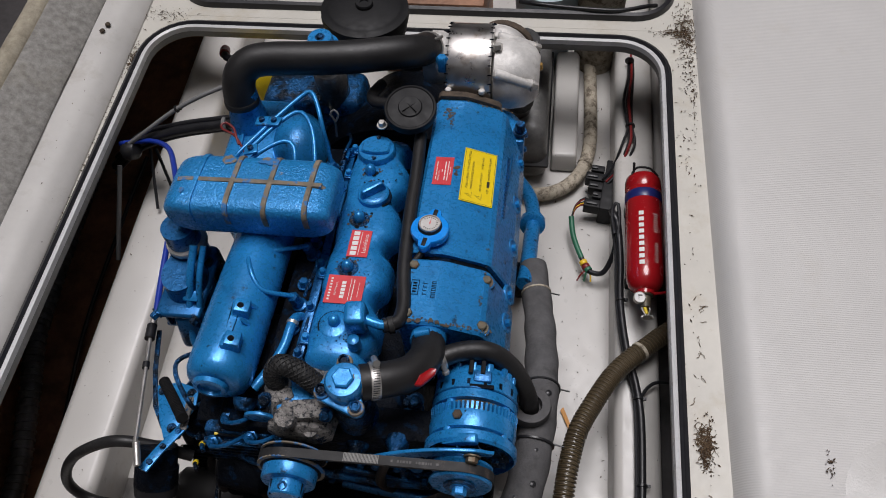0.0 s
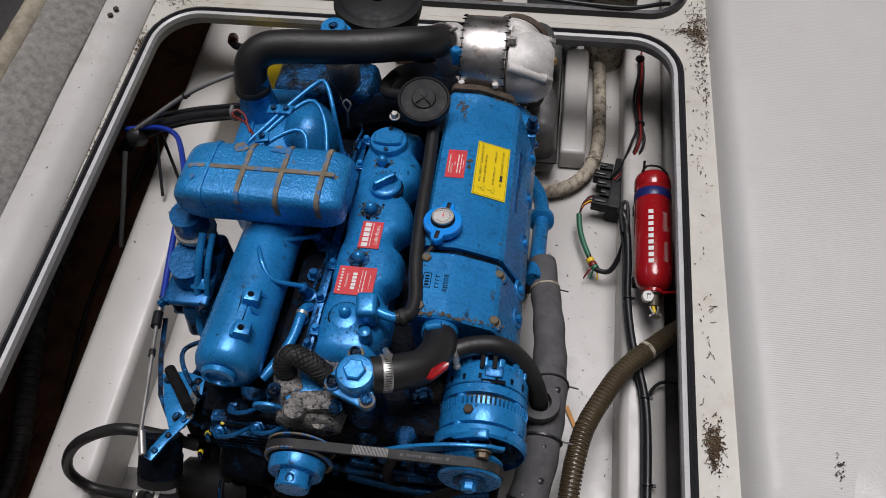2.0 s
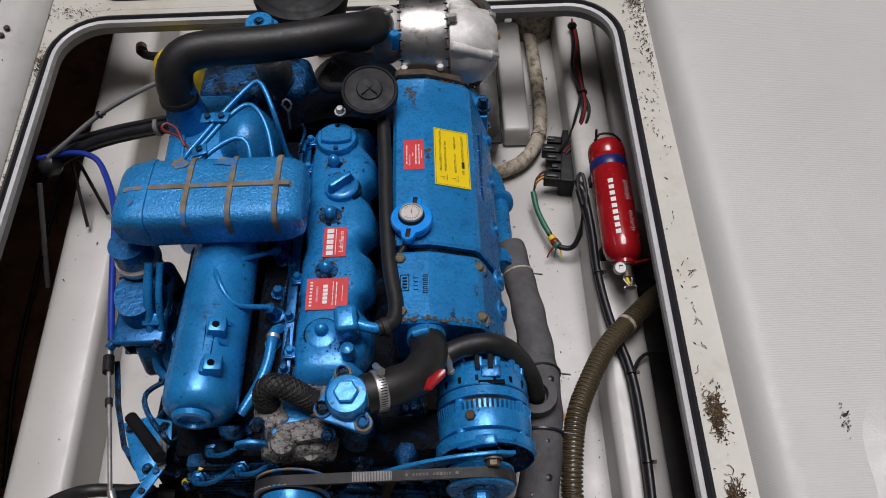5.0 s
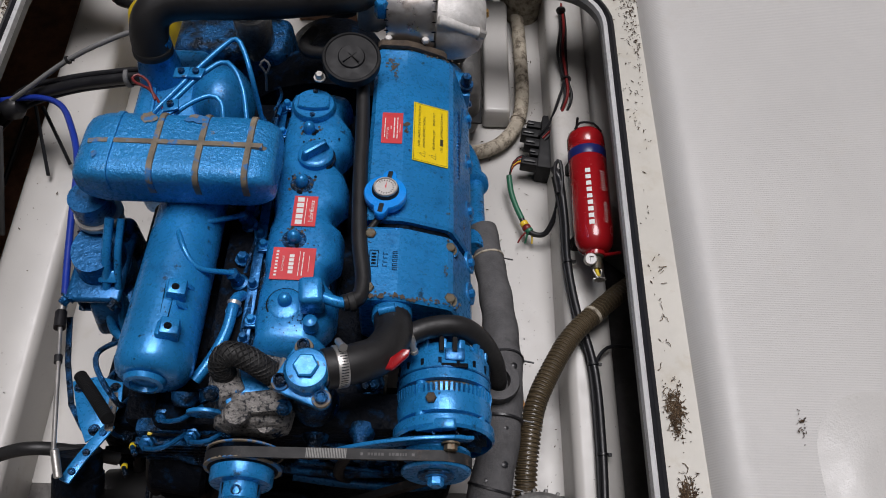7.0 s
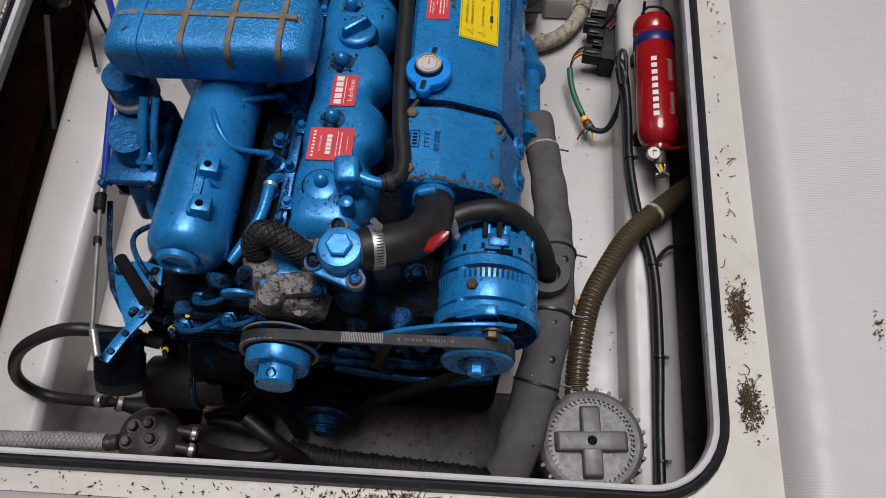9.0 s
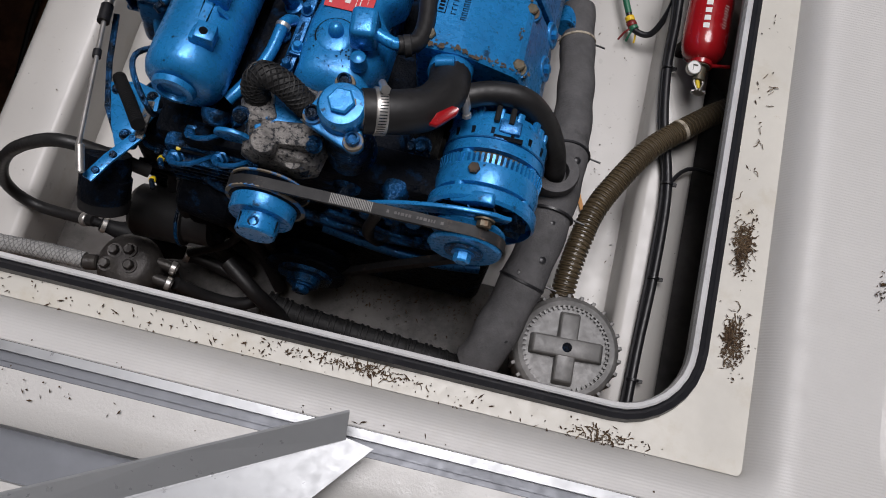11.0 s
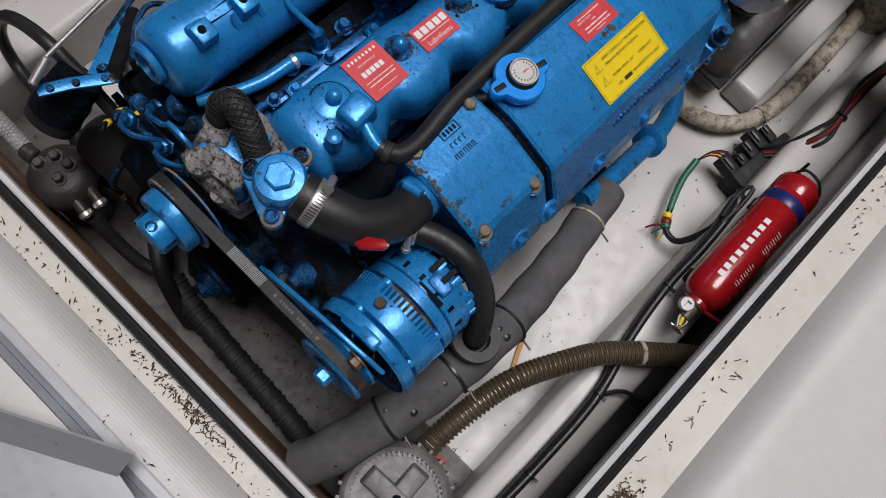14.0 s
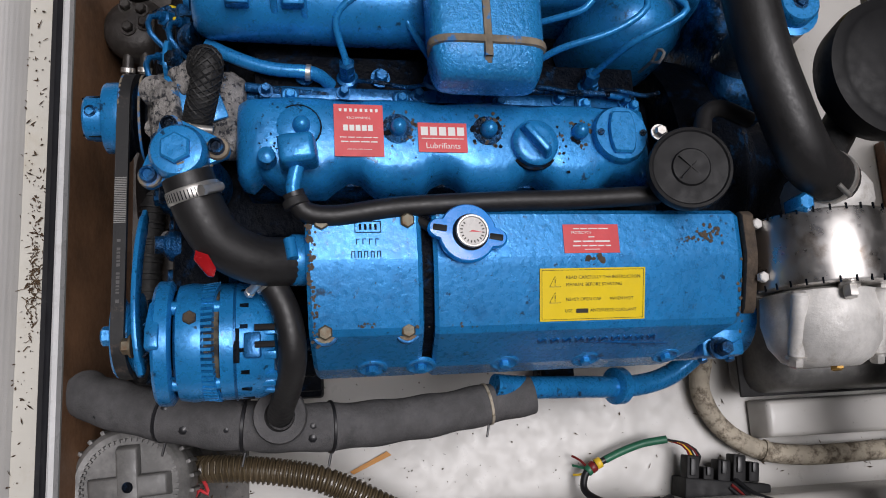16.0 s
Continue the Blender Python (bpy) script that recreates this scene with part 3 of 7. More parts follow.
for sy in (-1, 1):
    bm = cyl(e(-0.197, 1.022 + sy * 0.029, 0.257), e(-0.197, 1.022 + sy * 0.029, 0.2625), 0.0045, 10)
    part("screw", bm, M_BLUE_DIRTY, plate)
# oil filler cap
c = e(-0.183, 0.904, 0.243)
bm = lathe(c, (0, 0.13, 1), [(0, 0.03), (0.012, 0.03), (0.015, 0.027), (0.016, 0.02)], 28)
cap = part("oil_filler_cap", bm, M_BLUE, valve_cover)
# dark outline round the foot of the cap
part("dark_ring", lathe(c, (0, 0.13, 1), [(0, 0.034), (0.0025, 0.0335), (0.003, 0.029)], 30), M_BLOCK, cap)
bm = box(c + Vector((0, 0, 0.024)), (0.054, 0.012, 0.024), (0, 0, 38), taper=0.8)
part("grip", bm, M_BLUE, cap, bevel=0.003)
# breather elbow at the front
bm = box(e(-0.158, 0.613, 0.28), (0.038, 0.046, 0.044), (0, 0, 6), taper=0.88)
elbow = part("breather_elbow", bm, M_BLUE, valve_cover, bevel=0.007, seg=3)
bm = lathe(e(-0.2, 0.612, 0.243), (0, 0.1, 1), [(0, 0.026), (0.004, 0.026), (0.006, 0.022)], 20)
lathe(e(-0.158, 0.575, 0.245), (0, 0.1, 1), [(0, 0.012), (0.02, 0.01), (0.023, 0.004)], 14, bm)
part("base_flange", bm, M_BLUE, elbow)
part("dark_ring", lathe(e(-0.2, 0.612, 0.2445), (0, 0.1, 1), [(0, 0.0285), (0.0014, 0.028), (0.0016, 0.025)], 28), M_BLOCK, valve_cover)
part("outlet_pipe", tube([e(-0.142, 0.612, 0.275), e(-0.118, 0.606, 0.27), e(-0.1, 0.61, 0.266)], 0.0085, 12), M_BLUE, elbow)
part("breather_hose", tube([e(-0.113, 0.606, 0.268), e(-0.092, 0.617, 0.264), e(-0.086, 0.65, 0.262), e(-0.097, 0.73, 0.262), e(-0.104, 0.85, 0.262), e(-0.107, 0.95, 0.262), e(-0.112, 1.06, 0.266)],
     0.0125, 14), M_RUBBER, engine, "black rubber breather hose")
part("hose_collar", band(e(-0.1, 0.609, 0.267), (1, 0.35, 0), 0.0132, 0.01), M_RUBBER_DULL, engine)
part("overflow_hose", tube([e(-0.055, 0.79, 0.272), e(-0.07, 0.765, 0.264), e(-0.088, 0.74, 0.25), e(-0.095, 0.7, 0.23)], 0.006, 10), M_RUBBER, engine, "thin black overflow hose")

# heat exchanger
HE = [(-0.094, 0.12), (-0.094, 0.256), (-0.087, 0.265), (-0.035, 0.265), (-0.022, 0.262), (0.044, 0.238), (0.052, 0.231), (0.086, 0.15), (0.094, 0.085), (0.085, 0.07), (-0.02, 0.05)]
shrink = lambda k, dz=0.0: [(-0.0 + (x + 0.005) * k - 0.005, 0.16 + (z - 0.16) * k + dz) for x, z in HE]
def ey_cut(ring, y):
    """A ring of the exchanger whose lower part ends sooner, on a slant."""
    return [e(x, y - max(0.0, min(0.055, (0.235 - z) * 0.55)) * (x > -0.05), z) for x, z in ring]
bm = loft([ey(shrink(0.965), 0.766), ey(shrink(1.0), 0.771), ey_cut(shrink(1.0), 1.164), ey_cut(shrink(0.965), 1.171)])
exchanger = part("heat_exchanger", bm, M_BLUE, engine, "blue cast heat exchanger housing, chipped at the ends", sharp=10)
bm = loft([ey(shrink(0.94), 0.618), ey(shrink(0.985), 0.623), ey(shrink(0.985), 0.747), ey(shrink(0.96), 0.752), ey(shrink(0.9), 0.7535)])
end_cover = part("end_cover", bm, M_BLUE, exchanger, "blue exchanger end cover with rusty edge", sharp=10)
for x, y, z in ((-0.079, 0.636, 0.258), (-0.081, 0.736, 0.258), (0.045, 0.636, 0.228), (0.045, 0.733, 0.226)):
    bm = lathe(e(x, y, z - 0.006), (0.15, 0.1, 1), [(0, 0.017), (0.006, 0.0155), (0.0065, 0.013)], 18)
    part("bolt_boss", bm, M_BLUE_DIM, end_cover)
    part("bolt", hexbolt(e(x, y, z), (0.15, 0.1, 1), 0.0085, 0.011), M_BOLT, end_cover, "weathered steel bolt")
for y in (0.69, 0.752, 0.863, 0.975, 1.092):
    nrm = Vector((0.9, 0, 0.4))
    p = e(0.0855, y, 0.152)
    bm = lathe(p - nrm * 0.004, nrm, [(0, 0.02), (0.0045, 0.019), (0.0052, 0.016), (0.0035, 0.0135), (0.003, 0.001)], 20)
    part("bolt_recess", bm, M_BLUE, exchanger)
    part("bolt", hexbolt(p - nrm * 0.003, nrm, 0.0068, 0.0095), M_BLUE, exchanger)
random.seed(31)
for i in range(10):
    c_ = e(0.0622, 0.905 + 0.0165 * i, 0.207)
    for k in range(3):
        part("cast_letter", box(c_ + V((0.001, -0.005 + 0.0045 * k, -0.0006 * k)), (0.0022, 0.0022, random.uniform(0.008, 0.013)), (12 if k != 1 else -35, -23, 0)), M_BLUE_DIM, exchanger, smooth=False)
part("cast_underline", box(e(0.0665, 0.985, 0.1965), (0.0022, 0.19, 0.0022), (-7.4, -23, 0)), M_BLUE_DIM, exchanger)
# recessed cast numbers as flat bars, the recess's shade painted near-black
part("cast_number_shade", bars(e(-0.058, 0.69, 0.2637), (0, 1, -0.13), (-1, 0, 0), [(-0.018 + 0.0075 * i + dx, -0.018 + dy, w_, h_) for i in range(5) for dx, dy, w_, h_ in ((-0.0018, 0, 0.001, 0.008), (0.0018, 0, 0.001, 0.008), (0, 0.0035, 0.0045, 0.001))]
     + [(-0.012 + 0.0075 * i + dx, -0.003 + dy, w_, h_) for i in range(4) for dx, dy, w_, h_ in ((-0.0018, 0, 0.001, 0.007), (0, 0.003, 0.0045, 0.001))]
     + [(-0.009 + 0.006 * i, 0.0145, 0.0028, 0.007) for i in range(4)] + [(0, 0.021, 0.03, 0.001), (0, 0.008, 0.03, 0.001), (-0.015, 0.0145, 0.001, 0.014), (0.015, 0.0145, 0.001, 0.014)], 0.001), M_BLOCK, end_cover)
# near-black neck that paints the shade in the gap behind the cover
part("cover_gap_shade", loft([ey(shrink(0.86), 0.74), ey(shrink(0.86), 0.78)]), M_BLOCK, exchanger, "neck in the cover gap, its shade painted near-black")
# rust and chips where the paint has gone
def he_top(x_, k=1.0):
    z = 0.265 if x_ < -0.035 else 0.265 - (x_ + 0.035) * 0.34
    return 0.16 + (z - 0.16) * k
random.seed(4)
def chips(name, spots, k, parent, material, top=he_top):
    bm = bmesh.new()
    for cx, cy, sx, sy, n, rr in spots:
        for _ in range(n):
            px, py = random.gauss(cx, sx), random.gauss(cy, sy)
            r = random.uniform(0.35, 1.2) * rr
            cnt = random.randint(7, 10)
            ring = []
            lift = random.uniform(0.0, 0.0007)
            for q in range(cnt):
                a_ = 6.283 * q / cnt
                vx, vy = px + r * random.uniform(0.55, 1.2) * math.cos(a_), py + r * random.uniform(0.55, 1.2) * math.sin(a_)
                ring.append(bm.verts.new(e(vx, vy, top(vx, k) + 0.0007 + lift)))
            bm.faces.new(ring)
    part(name, bm, material, parent)["kind"] = "stuff"
chips("paint_chip", [(-0.03, 0.624, 0.014, 0.002, 40, 0.0026), (-0.01, 0.625, 0.022, 0.002, 40, 0.0018), (0.03, 0.625, 0.02, 0.002, 30, 0.002), (-0.07, 0.624, 0.01, 0.002, 20, 0.0025), (0.04, 0.684, 0.002, 0.006, 10, 0.002)], 0.985, end_cover, M_RUST)
chips("paint_chip", [(-0.06, 1.125, 0.006, 0.01, 34, 0.003), (-0.056, 1.1, 0.003, 0.008, 14, 0.002), (-0.03, 0.965, 0.002, 0.006, 6, 0.004), (0.042, 0.8, 0.004, 0.03, 8, 0.002), (0.02, 1.168, 0.03, 0.002, 12, 0.003)], 1.0, exchanger, M_RUST)
for y in (0.731, 0.845, 0.966):
    bm = bmesh.new()
    for _ in range(12):
        a0_, rr = random.uniform(0, 6.28), random.uniform(0.014, 0.024)
        px, py, r = -0.2 + rr * math.cos(a0_), y + rr * math.sin(a0_), random.uniform(0.001, 0.0032)
        bm.faces.new([bm.verts.new(e(px + r * random.uniform(0.5, 1.3) * math.cos(6.283 * q / 7), py + r * random.uniform(0.5, 1.3) * math.sin(6.283 * q / 7), 0.2468)) for q in range(7)])
    part("grime_fleck", bm, M_RUST, valve_cover)["kind"] = "stuff"
# rusty flange behind
FL = [(-0.092, 0.17), (-0.092, 0.262), (-0.085, 0.271), (-0.035, 0.271), (-0.02, 0.267), (0.034, 0.246), (0.04, 0.238), (0.036, 0.21), (0.02, 0.17)]
bm = loft([ey(FL, 1.1735), ey(FL, 1.19)])
part("rear_flange", bm, M_RUST, exchanger, "rusty iron flange", bevel=0.002)
for x in (-0.073, -0.003):
    part("bolt", hexbolt(e(x, 1.192, 0.263), (0, 0.2, 1), 0.0068, 0.01, None, False), M_ALU, exchanger, "bright steel bolt")

# oil and bare patches round the studs, and the elbow's worn seat
cover_top = lambda x_, k: 0.2462
nuts = [(-0.2, y, 0.008, 0.008, 6, 0.005) for y in (0.615, 0.731, 0.845, 0.966)]
chips("grime_patch", nuts + [(-0.17, 0.59, 0.014, 0.008, 40, 0.0016), (-0.2, 0.86, 0.012, 0.006, 12, 0.003), (-0.185, 0.94, 0.02, 0.008, 16, 0.002), (-0.19, 0.7, 0.02, 0.1, 40, 0.0011)], 1.0, valve_cover, M_BLOCK, cover_top)
chips("bare_patch", [(-0.214, 0.852, 0.004, 0.004, 4, 0.003), (-0.195, 0.94, 0.01, 0.003, 5, 0.0022), (-0.205, 0.735, 0.008, 0.008, 4, 0.002)], 1.0, valve_cover, M_RUST, lambda x_, k: 0.2466)
for y in (0.731, 0.845):
    part("dark_ring", lathe(e(-0.2, y, 0.2455), (0, 0.13, 1), [(0, 0.0195), (0.0011, 0.0192), (0.0012, 0.018)], 26), M_BLUE_DIRTY, valve_cover)

# pressure cap
c = e(-0.06, 0.806, 0.266)
up = Vector((0, 0.13, 1))
bm = lathe(c, up, [(0, 0.026), (0.012, 0.026), (0.014, 0.024)], 28)
filler = part("filler_neck", bm, M_BLUE, exchanger)
def cap_outline(k, z):
    out = []
    for i in range(72):
        a = 2 * math.pi * i / 72
        r = 0.0345
        for ear in (80, 260):
            off = a - radians(ear)
            inside = 0.0108 ** 2 - (0.0372 * math.sin(off)) ** 2
            if math.cos(off) > 0 and inside > 0:
                r = max(r, 0.0372 * math.cos(off) + math.sqrt(inside))
        out.append(c + Vector((math.cos(a) * r * k, math.sin(a) * r * k, z - 0.13 * math.sin(a) * r * k)))
    return out
bm = loft([cap_outline(0.98, 0.006), cap_outline(1.0, 0.008), cap_outline(1.0, 0.0195), cap_outline(0.95, 0.0225), cap_outline(0.66, 0.0228)])
pcap = part("pressure_cap", bm, M_BLUE_BRIGHT, exchanger, "bright blue pressure cap with a gauge")
bm = lathe(c + up * 0.023, up, [(0.0055, 0.0196), (0.0078, 0.0198), (0.0092, 0.0188), (0.0092, 0.0172), (0.0068, 0.0162), (0.0066, 0.001)], 32)
part("gauge_bezel", bm, M_STEEL, pcap, "steel gauge bezel")
part("gauge_base", lathe(c + up * 0.022, up, [(0, 0.0218), (0.004, 0.0215), (0.0062, 0.0195), (0.0062, 0.001)], 32), M_PLASTIC, pcap, "black gauge base")
for sgn in (-1, 1):
    o = Vector((math.cos(radians(80)), math.sin(radians(80)), -0.13)) * 0.0338 * sgn
    part("ear_slot", box(c + o + Vector((0, 0, 0.0232)), (0.0165, 0.0075, 0.002), (-7, 0, 80)), M_PLASTIC, pcap, bevel=0.0008)
bm = lathe(c + up * 0.0298, up, [(0, 0.0161), (0.0006, 0.0161)], 28)
part("gauge_face", bm, M_DIAL, pcap)
bm = bmesh.new()
for i in range(16):
    a = radians(-135 + 270 * i / 15)
    d = Vector((math.cos(a), math.sin(a), -0.13 * math.sin(a)))
    s = Vector((-math.sin(a), math.cos(a), -0.13 * math.cos(a))) * 0.0007
    q = c + up * 0.0307
    bm.faces.new([bm.verts.new(v) for v in (q + d * 0.0115 - s, q + d * 0.0145 - s, q + d * 0.0145 + s, q + d * 0.0115 + s)])
part("gauge_marks", bm, M_INK, pcap)
bm = bmesh.new()
q = c + up * 0.0308
bm.faces.new([bm.verts.new(v) for v in (q + Vector((-0.001, 0, 0)), q + Vector((0.002, 0.013, -0.0017)), q + Vector((0.0012, -0.004, 0.0004)))])
part("gauge_needle", bm, M_LABEL_RED, pcap)

# stickers
A, U = (0, 1, -SLOPE), (-1, 0, 0)
UC = (-0.94, 0, 0.34)
yc = e(0.011, 0.9645, 0.2515)
ylab = part("yellow_sticker", sticker(yc, A, UC, 0.139, 0.066), M_LABEL_YEL, exchanger, "yellow warning sticker with black writing")
a, u = Vector(A).normalized(), Vector(UC).normalized()
for txt, dx, dy, s in (("READ CAREFULLY THE INSTRUCTION", -0.036, 0.0215, 0.0088), ("MANUAL BEFORE STARTING", -0.036, 0.0125, 0.0088), ("NEVER OPEN CAP", -0.036, -0.006, 0.0088),
                       ("WHEN HOT", 0.022, -0.006, 0.0088), ("USE", -0.037, -0.0205, 0.0088), ("ANTIFREEZE COOLANT", -0.004, -0.0205, 0.0088)):
    part("writing", text_mesh(txt, s * 0.66, yc + a * dx + u * dy, A, UC, 0.001, "LEFT"), M_INK, ylab)
part("writing_bar", bars(yc + a * -0.0145 + u * -0.0205, A, UC, [(0, 0, 0.016, 0.0055)], 0.001), M_INK, ylab)
bm = bars(yc, A, UC, [(0, 0.0308, 0.134, 0.0006), (0, -0.0308, 0.134, 0.0006), (-0.067, 0, 0.0006, 0.062), (0.067, 0, 0.0006, 0.062)], 0.001)
part("border_line", bm, M_INK, ylab)
for dy in (0.016, -0.004):
    q = yc + a * -0.05 + u * dy
    bm = tube([q + a * -0.007 + u * -0.006, q + u * 0.007, q + a * 0.007 + u * -0.006, q + a * -0.007 + u * -0.006], 0.0009, 5, smooth_path=False)
    part("warning_triangle", bm, M_INK, ylab)
    part("exclamation_mark", bars(q, A, UC, [(0, 0.001, 0.001, 0.005), (0, -0.0035, 0.001, 0.0012)], 0.001), M_INK, ylab)
def words(y, width, h, n):
    """A line of unreadable writing as bars of uneven length."""
    cut = [random.uniform(0.5, 1.3) for _ in range(n)]
    gap = width * 0.035
    k = (width - gap * (n - 1)) / sum(cut)
    out, x = [], -width / 2
    for c_ in cut:
        out.append((x + c_ * k / 2, y, c_ * k, h))
        x += c_ * k + gap
    return out


rc = e(-0.056, 0.9645, 0.2655)
rlab = part("red_sticker", sticker(rc, A, U, 0.073, 0.036), M_LABEL_RED, exchanger, "small red sticker with white writing")
bar_parts("writing_bar", rc, A, U, words(0.0125, 0.046, 0.0014, 4) + words(0.002, 0.008, 0.0012, 1) + words(-0.0035, 0.048, 0.0019, 3) + words(-0.009, 0.05, 0.0015, 5) + words(-0.0135, 0.02, 0.0008, 1), 0.001, M_WHITE, rlab)
part("writing", text_mesh("PROTECTION", 0.0043, rc + Vector((-0.0075, -0.013, 0.0017)), A, U, 0.001), M_WHITE, rlab)
mc = e(-0.189, 0.787, 0.2475)
lab = part("red_sticker", sticker(mc, A, U, 0.062, 0.038), M_LABEL_RED, valve_cover, "red sticker with a white word mark")
bar_parts("letter_bar", mc, A, U, [(-0.023 + 0.0115 * i, 0.008, 0.009, 0.011) for i in range(5)], 0.001, M_WHITE, lab)
bar_parts("rule", mc, A, U, [(0, -0.0015, 0.054, 0.001)], 0.001, M_WHITE, lab)
part("writing", text_mesh("Lubrifiants", 0.0105, mc + Vector((0.011, 0, 0)), A, U, 0.001), M_WHITE, lab)
bc = e(-0.196, 0.684, 0.2475)
lab = part("red_sticker", sticker(bc, A, U, 0.06, 0.066), M_LABEL_RED, valve_cover, "larger red sticker with two white word marks")
bar_parts("letter_bar", bc, A, U, [(-0.022 + 0.0063 * i, 0.0255, 0.0032, 0.004) for i in range(8)] + [(-0.016 + 0.0075 * i, 0.003, 0.0058, 0.0075) for i in range(5)], 0.001, M_WHITE, lab)
bar_parts("writing_bar", bc, A, U, words(-0.009, 0.046, 0.0011, 5) + words(-0.0145, 0.044, 0.0015, 4) + words(-0.024, 0.03, 0.0007, 4), 0.001, M_WHITE, lab)

# crankcase breather disc
c = e(-0.134, 1.091, 0.288)
up = Vector((0.04, -0.16, 1)).normalized()
bm = lathe(c, up, [(0, 0.03), (0.01, 0.044), (0.014, 0.051), (0.03, 0.052), (0.034, 0.0505), (0.035, 0.047), (0.033, 0.045), (0.034, 0.024), (0.037, 0.022), (0.037, 0.001)], 40)
disc = part("breather_disc", bm, M_PLASTIC, engine, "black plastic crankcase breather disc with a cross")
for ang in (45, 135):
    bm = box(c + up * 0.0375, (0.04, 0.0015, 0.0022), (9, 2, ang))
    part("cross_rib", bm, M_PLASTIC, disc)
part("breather_pipe", tube([c + Vector((-0.02, 0.02, 0.012)), c + Vector((-0.055, 0.03, 0.0)), c + Vector((-0.082, 0.04, -0.008)), c + Vector((-0.092, 0.065, -0.015)), c + Vector((-0.08, 0.11, -0.03))], 0.0115, 12), M_RUBBER, engine, "black rubber breather pipe")
part("pipe_screw", hexbolt(c + Vector((-0.055, -0.028, 0.0)), (0, 0, 1), 0.007, 0.012), M_STEEL, engine)
part("writing", text_mesh("RECOMMANDE", 0.0042, bc + Vector((-0.0155, 0, 0)), A, U, 0.001), M_WHITE, lab)

# ---- front end of the engine ----
# thermostat housing
c = e(-0.15, 0.487, 0.235)
bm = lathe(c, (0, 0, 1), [(0, 0.026), (0.03, 0.028), (0.034, 0.031), (0.054, 0.0315), (0.062, 0.031), (0.069, 0.027), (0.0705, 0.018)], 32)
th = part("thermostat_housing", bm, M_BLUE, engine, "blue thermostat housing, paint worn to metal")
part("cap_nut", lathe(c + Vector((0, 0, 0.0695)), (0, 0, 1), [(0, 0.0175), (0.0075, 0.0175), (0.0095, 0.015)], 6), M_BLUE, th)
lugs = [Vector((0.021, -0.034, 0)), Vector((-0.009, 0.039, 0)), Vector((-0.036, -0.012, 0))]
order = []
for k, lg in enumerate(sorted(lugs, key=lambda w_: math.atan2(w_.y, w_.x))):
    a0 = math.atan2(lg.y, lg.x)
    for i in range(7):
        a = a0 + radians(-60 + 20 * i)
        order.append(c + lg + Vector((0.013 * math.cos(a), 0.013 * math.sin(a), 0.028)))
part("flange", prism(order, (0, 0, 0.012)), M_BLUE, th, bevel=0.002)
for lg in lugs:
    p = c + lg + Vector((0, 0, 0.04))
    part("bolt_boss", lathe(p, (0, 0, 1), [(0, 0.0135), (0.004, 0.0125), (0.0045, 0.01)], 18), M_PRIMER, th)
    part("bolt", lathe(p + Vector((0, 0, 0.004)), (0, 0, 1), [(0, 0.009), (0.01, 0.0088), (0.011, 0.006), (0.007, 0.0052), (0.0068, 0.001)], 16), M_BLUE_DIRTY, th)
bm = lathe(c + Vector((0, 0, 0.0325)), (0, 0, 1), [(0, 0.0335), (0.003, 0.0325), (0.0035, 0.031)], 28)
part("worn_edge", bm, M_PRIMER, th, "paint worn to bare metal")
bm = lathe((-0.14, 0.49, 0.3105), (1, 0.33, -0.24), [(0, 0.024), (0.02, 0.024), (0.035, 0.023)], 22)
part("outlet", bm, M_PRIMER, th, "bare worn aluminium outlet")
bm = lathe(c + Vector((0, 0, -0.09)), (0, 0, 1), [(0, 0.036), (0.06, 0.032), (0.1, 0.028)], 20)
part("neck", bm, M_BLUE_DIRTY, th)
# big coolant hose
pts = [(-0.1285, 0.4935, 0.3073), (-0.085, 0.508, 0.297), (-0.055, 0.528, 0.282), (-0.038, 0.565, 0.262), (-0.04, 0.605, 0.24), (-0.042, 0.635, 0.23)]
hose = part("coolant_hose", tube(pts, 0.0285, 20, 0.006), M_RUBBER, engine, "thick black rubber coolant hose")
clamp("hose_clamp", (-0.108, 0.5, 0.303), (1, 0.3, -0.22), 0.0288, 0.015, engine, (0, 0.75, 0.65))
part("hose_strap", band((-0.041, 0.607, 0.239), (0, 0.97, -0.28), 0.029, 0.018), M_BLUE, engine)
part("strap_screw", cyl((-0.06, 0.6, 0.27), (-0.036, 0.604, 0.275), 0.007, 12), M_BLUE, engine)
# small hose to the foam-clad pipe
pts = [(-0.045, 0.545, 0.235), (-0.02, 0.572, 0.238), (0.02, 0.592, 0.236), (0.065, 0.598, 0.226), (0.1, 0.59, 0.19), (0.123, 0.577, 0.14), (0.135, 0.568, 0.085), (0.137, 0.565, 0.03)]
part("bypass_hose", tube(pts, 0.0165, 16, 0.006), M_RUBBER, engine, "black rubber branch hose")
clamp("hose_clamp", (-0.016, 0.574, 0.238), (1, 0.55, 0.02), 0.0168, 0.012, engine, (0.3, -0.75, 0.55))
# red tag
bm = prism([(-0.05, 0.5, 0.292), (-0.035, 0.498, 0.296), (-0.014, 0.515, 0.306), (-0.012, 0.522, 0.308), (-0.022, 0.524, 0.306), (-0.046, 0.51, 0.294)], (0, 0.002, 0.006))
part("red_tag", bm, M_RED, engine, "red plastic tag", bevel=0.0015)

# alternator
ac = Vector((0.043, 0.0, 0.165))
A0 = lambda y: Vector((ac.x, y, ac.z - 0.1 * (y - 0.48)))
d = Vector((0, 1, -0.1))
